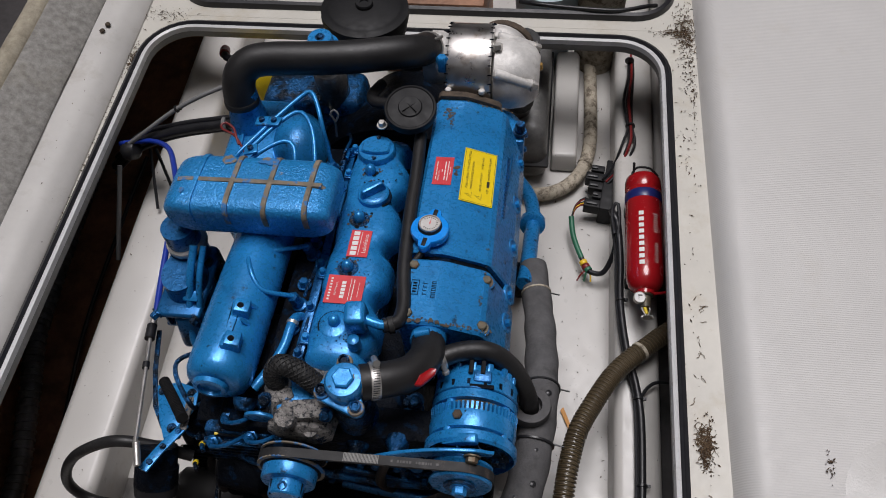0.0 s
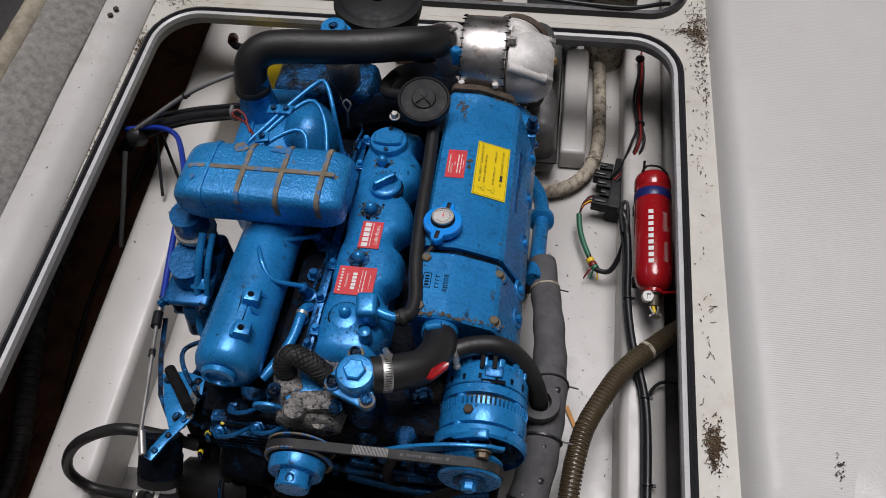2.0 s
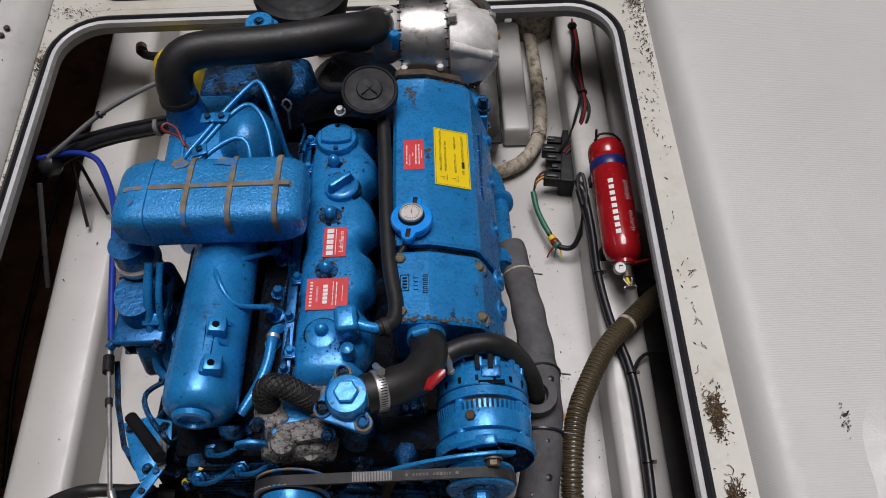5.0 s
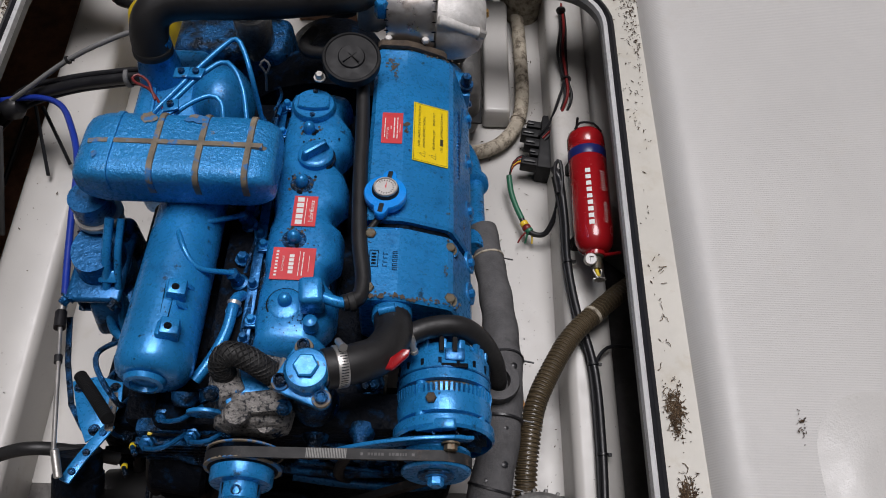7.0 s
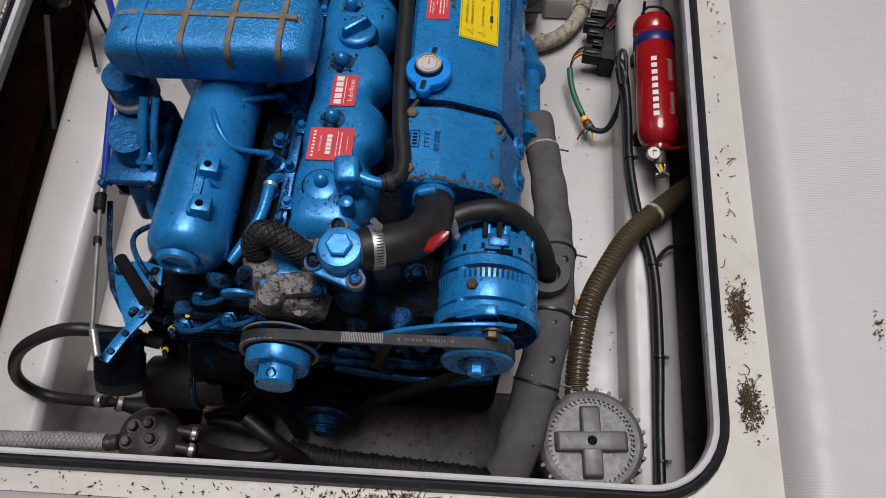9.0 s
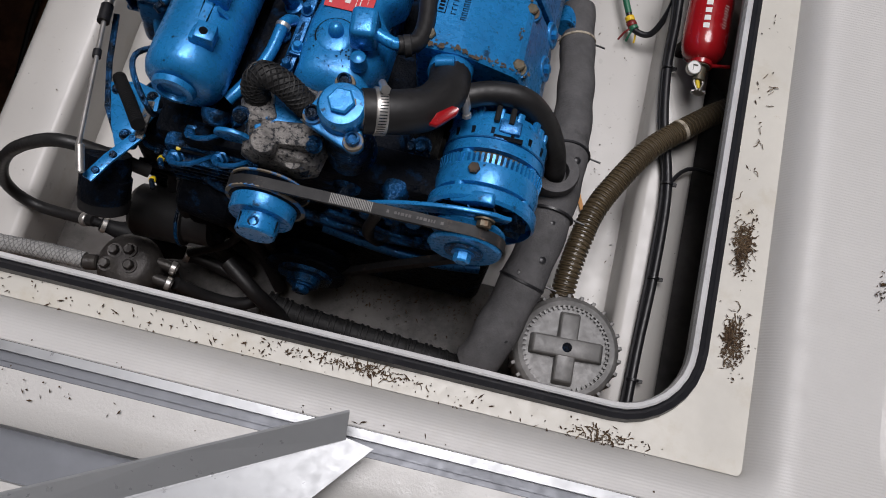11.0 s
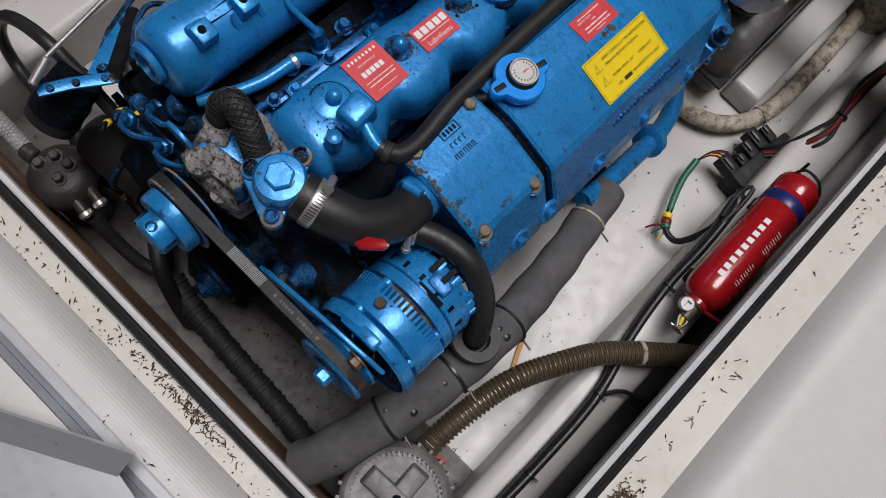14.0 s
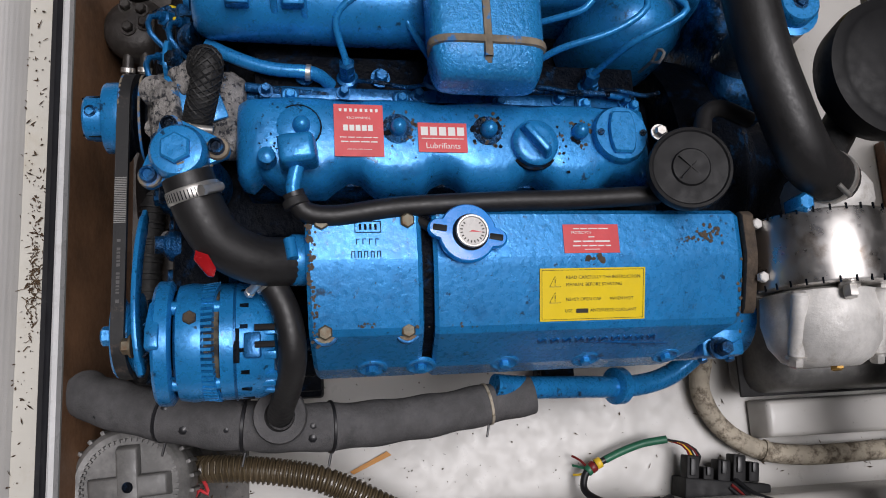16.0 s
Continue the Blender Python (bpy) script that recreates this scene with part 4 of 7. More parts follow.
bm = lathe(A0(0.455), d, [(0, 0.06), (0.004, 0.07), (0.02, 0.073), (0.032, 0.072), (0.033, 0.058), (0.052, 0.058), (0.053, 0.072), (0.1, 0.071), (0.115, 0.064), (0.12, 0.045), (0.124, 0.02)], 40)
alt = part("alternator", bm, M_BLUE, engine, "blue-painted alternator with worn cooling slots")
part("slot_core", lathe(A0(0.489), d, [(0, 0.0595), (0.001, 0.064), (0.0175, 0.064), (0.0185, 0.0595)], 40), M_SLOT, alt)
for k in range(60):
    a = 2 * math.pi * k / 60
    p = A0(0.4975) + Vector((math.cos(a) * 0.067, 0, math.sin(a) * 0.067))
    part("fin", box(p, (0.0038, 0.0195, 0.011), (5.7, -math.degrees(a) + 90, 0)), M_BLUE, alt, smooth=False)
for k in range(4):
    a = radians(35 + 90 * k)
    o = Vector((math.cos(a), 0, math.sin(a)))
    part("through_bolt_boss", cyl(A0(0.452) + o * 0.0625, A0(0.575) + o * 0.0625, 0.0085, 12, ch=0.002), M_BLUE, alt)
    part("bolt", hexbolt(A0(0.453) + o * 0.067, (0, -1, 0.1), 0.006, 0.009), M_BOLT, alt)
# slots on the back half: dark insets and bridging lugs
for k in range(9):
    a = radians(10 + 22 * k)
    o = Vector((math.cos(a), 0, math.sin(a)))
    part("slot", box(A0(0.54) + o * 0.0709, (0.005, 0.014, 0.0025), (5.7, -math.degrees(a) + 90, 0)), M_BLOCK, alt, smooth=False)
part("casing_seam", lathe(A0(0.523), d, [(0, 0.0715), (0.0006, 0.0732), (0.003, 0.0732), (0.0036, 0.0715)], 40), M_BLUE_DIM, alt)
for k in range(7):
    a = radians(22 + 24 * k)
    o = Vector((math.cos(a), 0, math.sin(a)))
    part("rear_rib", box(A0(0.566) + o * 0.066, (0.01, 0.026, 0.008), (5.7, -math.degrees(a) + 90, 0)), M_BLUE, alt, bevel=0.002)
bm = box(A0(0.552) + Vector((0.012, 0, 0.069)), (0.03, 0.02, 0.012))
part("terminal_block", bm, M_BLUE_DIM, alt, bevel=0.003)
part("terminal_gap", box(A0(0.534) + Vector((0.012, 0, 0.0712)), (0.04, 0.007, 0.004)), M_BLOCK, alt, bevel=0.001)
for dx in (-0.008, 0.012):
    part("terminal", cyl(A0(0.555) + Vector((dx, 0, 0.075)), A0(0.578) + Vector((dx, 0, 0.075)), 0.004, 8), M_PLASTIC, alt)
# front bracket (fan shroud) with open ribs
bm = lathe(A0(0.432), d, [(0, 0.072), (0.004, 0.076), (0.018, 0.076), (0.022, 0.07), (0.022, 0.064), (0.003, 0.064)], 40, cap=False)
part("front_housing", bm, M_BLUE, alt)
for k in range(11):
    a = 2 * math.pi * k / 11 + 0.2
    o = Vector((math.cos(a), 0, math.sin(a)))
    part("fan_blade", box(A0(0.436) + o * 0.048, (0.032, 0.018, 0.0022), (5.7 + 35, -math.degrees(a), 0)), M_BLUE_DIRTY, alt)
part("fan_hub", cyl(A0(0.424), A0(0.446), 0.036, 24), M_BLOCK, alt)
part("mounting_ear", prism([A0(0.434) + Vector(v) for v in ((-0.045, 0, 0.055), (-0.01, 0, 0.078), (0.012, 0, 0.08), (0.016, 0, 0.066), (-0.02, 0, 0.05))], (0, 0.016, 0)), M_BLUE, alt, bevel=0.003)
part("ear_bolt", hexbolt(A0(0.482) + Vector((-0.02, 0, 0.064)), (-0.3, 0, 1), 0.0075, 0.012), M_RUST, alt)
# pulley of the alternator
pp = Vector((0.032, 0, 0.178))
P0 = lambda y: Vector((pp.x, y, pp.z - 0.1 * (y - 0.39)))
bm = lathe(P0(0.385), d, [(0, 0.0475), (0.003, 0.051), (0.006, 0.051), (0.014, 0.039), (0.018, 0.039), (0.026, 0.051), (0.03, 0.051), (0.031, 0.04)], 40)
pul = part("pulley", bm, M_BLUE, alt)
part("nut", hexbolt(P0(0.384), (0, -1, 0.1), 0.011, 0.016), M_BLUE, pul)
part("hub_ring", lathe(P0(0.3845), (0, -1, 0.1), [(0, 0.027), (0.003, 0.026)], 28), M_BLUE_DIRTY, pul)
# adjusting arm
arc = [Vector((-0.12, 0.412, 0.17)), Vector((-0.07, 0.414, 0.205)), Vector((-0.01, 0.417, 0.228)), Vector((0.04, 0.42, 0.232)), Vector((0.082, 0.424, 0.222))]
line = spline(arc, 0.01)
rings = []
for i, p in enumerate(line):
    t = (line[min(i + 1, len(line) - 1)] - line[max(i - 1, 0)]).normalized()
    nn = Vector((-t.z, 0, t.x)).normalized() * (0.013 if 1 < i < len(line) - 2 else 0.008)
    rings.append([p - nn, p + nn, p + nn + Vector((0, 0.006, 0)), p - nn + Vector((0, 0.006, 0))])
arm = part("adjusting_arm", loft(rings), M_BLUE, engine, "blue curved alternator adjusting arm", bevel=0.0015)
part("bolt", hexbolt((0.05, 0.418, 0.231), (0, -1, 0), 0.009, 0.012), M_BOLT, arm)

# left pulley of the pump
q0 = Vector((-0.247, 0, 0.168))
Q0 = lambda y: Vector((q0.x, y, q0.z - 0.1 * (y - 0.39)))
bm = lathe(Q0(0.385), d, [(0, 0.046), (0.003, 0.054), (0.006, 0.055), (0.014, 0.043), (0.018, 0.043), (0.026, 0.055), (0.029, 0.055), (0.03, 0.03), (0.06, 0.028)], 40)
wp = part("pump_pulley", bm, M_BLOCK, engine, "blue pulley with a bare metal rim")
for y in (0.3868, 0.4098):
    part("rim", lathe(Q0(y), d, [(0, 0.0535), (0.0008, 0.0562), (0.0032, 0.0562), (0.004, 0.0535)], 40), M_PRIMER, wp, "bare metal rim")
bm = lathe(Q0(0.386), (0, -1, 0.1), [(0, 0.046), (0.019, 0.045), (0.0215, 0.043), (0.022, 0.0285), (0.044, 0.028), (0.0465, 0.0255), (0.047, 0.001)], 36)
hub = part("hub", bm, M_BLUE, wp, "blue stepped pulley hub")
for k in range(3):
    a = radians(90 + 120 * k)
    p = Q0(0.353) + Vector((math.cos(a), 0, math.sin(a))) * 0.0272
    part("set_screw", lathe(p, (math.cos(a), 0, math.sin(a)), [(0, 0.0078), (0.0014, 0.0076), (0.0016, 0.0058), (0.0008, 0.005), (0.0007, 0.001)], 14), M_BLUE_DIRTY, hub)
    a += radians(48)
    p = Q0(0.352) + Vector((math.cos(a), 0, math.sin(a))) * 0.0274
    part("saw_cut", box(p, (0.002, 0.024, 0.0025), (5.7, -math.degrees(a) + 90, 0)), M_BLOCK, hub, smooth=False)
# crankshaft pulley below
k0 = Vector((-0.236, 0, -0.182))
K0 = lambda y: Vector((k0.x, y, k0.z - 0.1 * (y - 0.4)))
bm = lathe(K0(0.375), d, [(0, 0.068), (0.003, 0.072), (0.007, 0.072), (0.016, 0.055), (0.018, 0.055), (0.027, 0.074), (0.034, 0.075), (0.045, 0.06), (0.055, 0.076), (0.06, 0.076), (0.061, 0.04)], 44)
crank = part("crank_pulley", bm, M_BLOCK, engine, "grimy dark blue crankshaft pulley")
part("crank_hub", lathe(K0(0.376), (0, -1, 0.1), [(0, 0.05), (0.008, 0.048), (0.009, 0.03), (0.022, 0.028), (0.024, 0.015)], 28), M_BLUE_DIRTY, crank)
part("crank_bolt", hexbolt(K0(0.353), (0, -1, 0.1), 0.014, 0.014), M_BLUE_DIRTY, crank)
# one belt round the three pulleys
circles = [(q0, 0.0455), (pp, 0.0425), (k0, 0.057)]
pts = [(c.x + r * math.cos(a), c.z + r * math.sin(a), math.cos(a), math.sin(a)) for c, r in circles for a in (2 * math.pi * i / 48 for i in range(48))]
pts.sort()
def half(seq):
    out = []
    for p in seq:
        while len(out) > 1 and (out[-1][0] - out[-2][0]) * (p[1] - out[-2][1]) - (out[-1][1] - out[-2][1]) * (p[0] - out[-2][0]) <= 0:
            out.pop()
        out.append(p)
    return out[:-1]
hull = half(pts) + half(pts[::-1])
rings = []
for i, p in enumerate(hull):
    nx = hull[(i + 1) % len(hull)]
    n = max(1, int(math.hypot(nx[0] - p[0], nx[1] - p[1]) / 0.02))
    for j in range(n):
        f = j / n
        x, z, ux, uz = (p[m] + (nx[m] - p[m]) * f for m in range(4))
        ln = math.hypot(ux, uz)
        rings.append([Vector((x + ux / ln * s, 0.4 + h, z + uz / ln * s)) for s, h in ((-0.002, -0.006), (0.0105, -0.0075), (0.0105, 0.0075), (-0.002, 0.006))])
belt = part("drive_belt", loft(rings + [rings[0]], cap=False), M_BELT, engine, "worn black drive belt")
# frayed stretch and faded print on the upper run
top = sorted((r for r in rings if r[1].z > 0.2 and -0.2 < r[1].x < 0.02), key=lambda r: r[1].x)
lo, hi = top[0], top[-1]
def on_belt(x_, w_):
    f = (x_ - lo[1].x) / (hi[1].x - lo[1].x)
    a_, b_ = lo[1].lerp(hi[1], f), lo[2].lerp(hi[2], f)
    return a_.lerp(b_, w_) + Vector((0, 0, 0.0009))
bm = bmesh.new()
for i in range(26):
    x_ = -0.152 + 0.0022 * i
    bm.faces.new([bm.verts.new(on_belt(*v)) for v in ((x_, 0.04), (x_ + 0.0012, 0.04), (x_ + 0.0012, 0.96), (x_, 0.96))])
part("frayed_cord", bm, M_SKIRT, belt, "frayed grey-brown cords")["kind"] = "stuff"
random.seed(12)
bm = bmesh.new()
x_ = -0.076
while x_ < 0.0:
    w_ = random.uniform(0.002, 0.0045)
    bm.faces.new([bm.verts.new(on_belt(*v)) for v in ((x_, 0.35), (x_ + w_, 0.35), (x_ + w_, 0.62), (x_, 0.62))])
    x_ += w_ + random.choice((0.0015, 0.0015, 0.007))
part("printed_bar", bm, M_BILGE, belt, "faded print")["kind"] = "stuff"

# water pump casting
rings = [[Vector((-0.235 + r * math.cos(a) * 1.15, y, 0.2 + r * math.sin(a) * 0.95)) for a in (2 * math.pi * i / 14 for i in range(14))] for y, r in ((0.43, 0.03), (0.438, 0.048), (0.465, 0.052), (0.48, 0.046), (0.53, 0.05), (0.545, 0.04))]
pump = part("water_pump", loft(rings), M_PUMP, engine, "corroded grey water pump casting", bevel=0.002)
bm = box((-0.22, 0.462, 0.25), (0.085, 0.036, 0.03), (12, 0, 8), taper=0.85)
box((-0.268, 0.485, 0.245), (0.045, 0.05, 0.04), (0, 12, 30), bm=bm, taper=0.8)
part("pump_cover", bm, M_PUMP, pump, bevel=0.006)
for (px, py, pz), r in (((-0.25, 0.45, 0.26), 0.02), ((-0.2, 0.475, 0.255), 0.016), ((-0.275, 0.5, 0.25), 0.024), ((-0.215, 0.445, 0.225), 0.015)):
    part("pump_boss", lathe((px, py, pz - 0.02), (0.1, -0.3, 1), [(0, r), (0.018, r * 0.95), (0.026, r * 0.8), (0.027, r * 0.3)], 12), M_PUMP, pump)
part("pump_gasket", box((-0.24, 0.49, 0.252), (0.07, 0.06, 0.006), (-6, 4, 20)), M_BLUE, pump, bevel=0.002)
for p in ((-0.285, 0.47, 0.262), (-0.185, 0.455, 0.258), (-0.2, 0.44, 0.2), (-0.27, 0.438, 0.19)):
    part("bolt", hexbolt(p, (0, -0.5, 0.8), 0.008, 0.012), M_BLUE_DIRTY, pump)
bm = prism([Vector((-0.3 + 0.022 * math.cos(a) * 1.2, 0.45, 0.225 + 0.018 * math.sin(a))) for a in (2 * math.pi * i / 18 for i in range(18))], (0, 0.006, 0))
part("lifting_eye", bm, M_BLUE, engine, bevel=0.001)
part("braided_hose", tube([(-0.27, 0.497, 0.245), (-0.275, 0.505, 0.28), (-0.262, 0.515, 0.3), (-0.235, 0.51, 0.295), (-0.205, 0.498, 0.272), (-0.18, 0.49, 0.255)], 0.0165, 14), M_RUBBER_DULL, engine, "braided black hose")
part("braid", braid([(-0.27, 0.497, 0.245), (-0.275, 0.505, 0.28), (-0.262, 0.515, 0.3), (-0.235, 0.51, 0.295), (-0.205, 0.498, 0.272), (-0.18, 0.49, 0.255)], 0.017), M_RUBBER_DULL, engine, "plaited hose cover")["kind"] = "stuff"
clamp("hose_clamp", (-0.197, 0.496, 0.267), (1, -0.3, -0.7), 0.018, 0.011, engine, (0.4, 0.4, 0.9))
part("hose_clamp", band((-0.27, 0.499, 0.255), (0, 0.1, 1), 0.018, 0.011), M_STEEL, engine)

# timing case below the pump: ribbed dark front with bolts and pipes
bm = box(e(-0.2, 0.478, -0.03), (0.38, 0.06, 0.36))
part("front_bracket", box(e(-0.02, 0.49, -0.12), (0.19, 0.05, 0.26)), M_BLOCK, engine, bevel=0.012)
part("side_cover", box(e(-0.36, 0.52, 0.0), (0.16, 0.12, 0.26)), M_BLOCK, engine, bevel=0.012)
case = part("timing_case", bm, M_BLOCK, engine, "oily timing case, near-black with painted shade", bevel=0.012)
random.seed(7)
for i in range(22):
    x, z = random.uniform(-0.36, -0.02), random.uniform(-0.14, 0.16)
    part("bolt", hexbolt(e(x, 0.452 + random.uniform(0, 0.012), z), (0, -1, 0.2), 0.006, 0.01), M_BLUE_DIRTY, case)
for i in range(5):
    z = 0.0 + 0.018 * i
    part("rib", box(e(-0.35, 0.455, z + 0.04), (0.1, 0.03, 0.006)), M_BLOCK, case, bevel=0.001)
for pts, r in (([(-0.39, 0.452, 0.1), (-0.36, 0.43, 0.07), (-0.3, 0.425, 0.05), (-0.24, 0.43, 0.02), (-0.12, 0.425, 0.01), (-0.03, 0.43, 0.0)], 0.009),
               ([(-0.31, 0.45, 0.15), (-0.33, 0.44, 0.1), (-0.335, 0.43, 0.03), (-0.33, 0.42, -0.05)], 0.007),
               ([(-0.1, 0.45, 0.1), (-0.08, 0.44, 0.05), (-0.085, 0.43, -0.02)], 0.008)):
    part("oil_pipe", tube(pts, r, 10), M_BLUE_DIRTY, engine)
part("dipstick_tube", tube([(-0.4, 0.47, 0.02), (-0.398, 0.458, 0.08), (-0.397, 0.448, 0.13)], 0.0045, 8), M_BLUE_DIRTY, engine)
part("dipstick_tag", box((-0.397, 0.445, 0.137), (0.009, 0.006, 0.022), (10, 15, 0)), M_YELLOWPL, engine, "yellow dipstick tag", bevel=0.001)

# ---- side and rear of the engine ----


def oval(cx, cy, cz, hy, hz, x, n=24, p=3.2):
    out = []
    for i in range(n):
        a = 2 * math.pi * i / n
        ca, sa = math.cos(a), math.sin(a)
        out.append(V((x, cy + hy * math.copysign(abs(ca) ** (2 / p), ca), cz + hz * math.copysign(abs(sa) ** (2 / p), sa) - SLOPE * hy * math.copysign(abs(ca) ** (2 / p), ca))))
    return out


# ribbed intake box across the engine
def tank_ring(x, grow=0.0):
    k = 1.0
    for x0, s in ((-0.528, 1), (-0.228, -1)):
        dd = (x - x0) * s
        if dd < 0.05:
            k = min(k, math.sqrt(max(0.0, 1 - ((0.05 - dd) / 0.05) ** 2)) * 0.55 + 0.45)
    return oval(0, 0.836, 0.298, 0.069 * (0.62 + 0.38 * k) + grow, 0.047 * k + grow, x, 32, 4.6)


xs = [-0.528, -0.526, -0.521, -0.512, -0.5, -0.488, -0.478] + [-0.465 + 0.02 * i for i in range(10)] + [-0.268, -0.256, -0.244, -0.235, -0.23, -0.228]
tank = part("intake_box", loft([tank_ring(x) for x in xs]), M_BLUE_CAST, engine, "blue ribbed cast intake box, primer showing on its ribs")
def over_top(x, w, h, y0, y1):
    """A rib across the box, over its top from y0 to y1."""
    ring = [p for p in tank_ring(x) if p.z > 0.3 and y0 <= p.y <= y1]
    ring.sort(key=lambda p: p.y)
    rows = []
    for i, p in enumerate(ring):
        d_ = (ring[min(i + 1, len(ring) - 1)] - ring[max(i - 1, 0)]).normalized()
        n_ = V((0, -d_.z, d_.y))
        k_ = 0.3 if i in (0, len(ring) - 1) else 1.0
        rows.append([p + V((sx * w, 0, 0)) + n_ * hh * k_ for sx, hh in ((-1, -0.002), (-0.75, h * 0.8), (0, h), (0.75, h * 0.8), (1, -0.002))])
    return loft(rows)
for x in (-0.474, -0.408, -0.34, -0.268):
    part("rib", over_top(x, 0.0055, 0.0034, 0.74, 0.93), M_PRIMER if x > -0.45 else M_BLUE_CAST, tank)
line = [(-0.52, 0.318), (-0.505, 0.334), (-0.488, 0.3435), (-0.27, 0.3455), (-0.25, 0.341), (-0.236, 0.325), (-0.2295, 0.305)]
rings = [[V((p.x, 0.833 + dy, p.z + dz)) for dy, dz in ((-0.0055, -0.002), (-0.004, 0.0028), (0, 0.0034), (0.004, 0.0028), (0.0055, -0.002))] for p in spline([(x, 0, z) for x, z in line], 0.008)]
part("long_rib", loft(rings), M_PRIMER, tank)
for cx, cy, rx, ry in ((-0.43, 0.883, 0.016, 0.012), (-0.356, 0.885, 0.019, 0.011), (-0.492, 0.806, 0.006, 0.008)):
    bm = bmesh.new()
    bm.faces.new([bm.verts.new(V((cx + rx * random.uniform(0.6, 1.1) * math.cos(0.45 * q), cy + ry * random.uniform(0.6, 1.1) * math.sin(0.45 * q), 0.3448 - SLOPE * (cy + ry * math.sin(0.45 * q) - 0.836) + 0.001))) for q in range(14)])
    part("bare_patch", bm, M_PRIMER, tank)
part("inlet_boot", lathe((-0.527, 0.78, 0.106), (0, 0.05, 1), [(0, 0.03), (0.06, 0.031), (0.062, 0.036), (0.1, 0.036), (0.102, 0.032), (0.15, 0.032)], 24), M_BLUE_DIM, tank)
part("boot_clamp", band((-0.523, 0.784, 0.211), (0, 0.05, 1), 0.037, 0.011), M_STEEL, tank, "steel clamp")

# large blue canister
cd_ = V((0.01, 1, -0.13)).normalized()
c0 = V((-0.375, 0.487, 0.255))
bm = lathe(c0, cd_, [(0, 0.027), (0.001, 0.032), (0.003, 0.042), (0.01, 0.05), (0.022, 0.0545), (0.05, 0.0555), (0.2, 0.0545), (0.3, 0.053), (0.36, 0.051), (0.37, 0.046)], 40)
can = part("oil_cooler_canister", bm, M_BLUE, engine, "smooth blue oil cooler canister")
part("end_ring", lathe(c0 + V((-0.006, -0.001, 0.006)), -cd_, [(0, 0.03), (0.007, 0.027), (0.008, 0.02), (0.001, 0.018), (-0.001, 0.001)], 28), M_BLUE, can)
lug = []
for (x, y, z) in ((-0.351, 0.611, 0.304), (-0.349, 0.547, 0.312)):
    bm = box((x, y, z - 0.014), (0.03, 0.03, 0.034), (-7, 14, 0), taper=0.86)
    lg = part("lug", bm, M_BLUE, can, bevel=0.003)
    part("lug_hole", lathe(V((x + 0.002, y, z + 0.0028)), (0.3, 0.12, 1), [(0, 0.0055), (0.0008, 0.0055)], 14), M_BLOCK, lg)
bm = prism([(-0.366, 0.53, 0.296), (-0.366, 0.63, 0.284), (-0.366, 0.624, 0.304), (-0.366, 0.6, 0.298), (-0.366, 0.588, 0.29), (-0.366, 0.57, 0.292), (-0.366, 0.558, 0.305), (-0.366, 0.536, 0.312)], (0.012, 0, 0.0))
part("lug_web", bm, M_BLUE, can, bevel=0.003)
for y in (0.62, 0.585, 0.55):
    part("gusset", prism([(-0.345, y, 0.305 - SLOPE * (y - 0.58)), (-0.325, y, 0.26), (-0.345, y, 0.26)], (0, 0.008, 0)), M_BLUE, can, bevel=0.0015)
part("drain_boss", lathe(V((-0.335, 0.486, 0.215)), (0, -1, -0.3), [(0, 0.02), (0.01, 0.019), (0.02, 0.014), (0.022, 0.004)], 18), M_BLUE_DIRTY, can)

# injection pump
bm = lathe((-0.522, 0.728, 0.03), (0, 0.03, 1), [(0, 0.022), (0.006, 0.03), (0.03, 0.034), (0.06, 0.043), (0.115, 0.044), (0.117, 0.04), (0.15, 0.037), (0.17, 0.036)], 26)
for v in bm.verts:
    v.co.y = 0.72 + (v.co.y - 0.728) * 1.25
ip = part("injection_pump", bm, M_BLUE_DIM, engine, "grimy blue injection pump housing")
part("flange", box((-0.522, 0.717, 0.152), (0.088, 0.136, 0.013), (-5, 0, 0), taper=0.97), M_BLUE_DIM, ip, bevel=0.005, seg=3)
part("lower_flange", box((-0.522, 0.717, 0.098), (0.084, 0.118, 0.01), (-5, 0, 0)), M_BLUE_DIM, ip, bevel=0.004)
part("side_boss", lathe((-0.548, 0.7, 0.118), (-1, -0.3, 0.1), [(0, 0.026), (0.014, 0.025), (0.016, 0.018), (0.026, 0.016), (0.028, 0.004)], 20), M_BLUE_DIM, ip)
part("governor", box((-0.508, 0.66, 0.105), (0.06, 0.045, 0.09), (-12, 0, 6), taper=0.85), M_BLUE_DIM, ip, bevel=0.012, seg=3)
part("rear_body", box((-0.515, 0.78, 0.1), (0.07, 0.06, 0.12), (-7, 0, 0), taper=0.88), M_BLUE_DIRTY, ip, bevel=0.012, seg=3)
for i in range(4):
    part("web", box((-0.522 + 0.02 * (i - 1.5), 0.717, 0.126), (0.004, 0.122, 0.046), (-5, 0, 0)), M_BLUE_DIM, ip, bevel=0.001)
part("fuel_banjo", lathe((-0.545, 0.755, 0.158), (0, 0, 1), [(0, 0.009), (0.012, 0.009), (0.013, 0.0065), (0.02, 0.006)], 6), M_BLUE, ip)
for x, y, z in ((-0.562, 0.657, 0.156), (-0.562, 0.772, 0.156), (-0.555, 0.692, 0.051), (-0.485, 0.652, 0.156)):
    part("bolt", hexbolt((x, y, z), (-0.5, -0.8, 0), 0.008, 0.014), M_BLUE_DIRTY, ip)
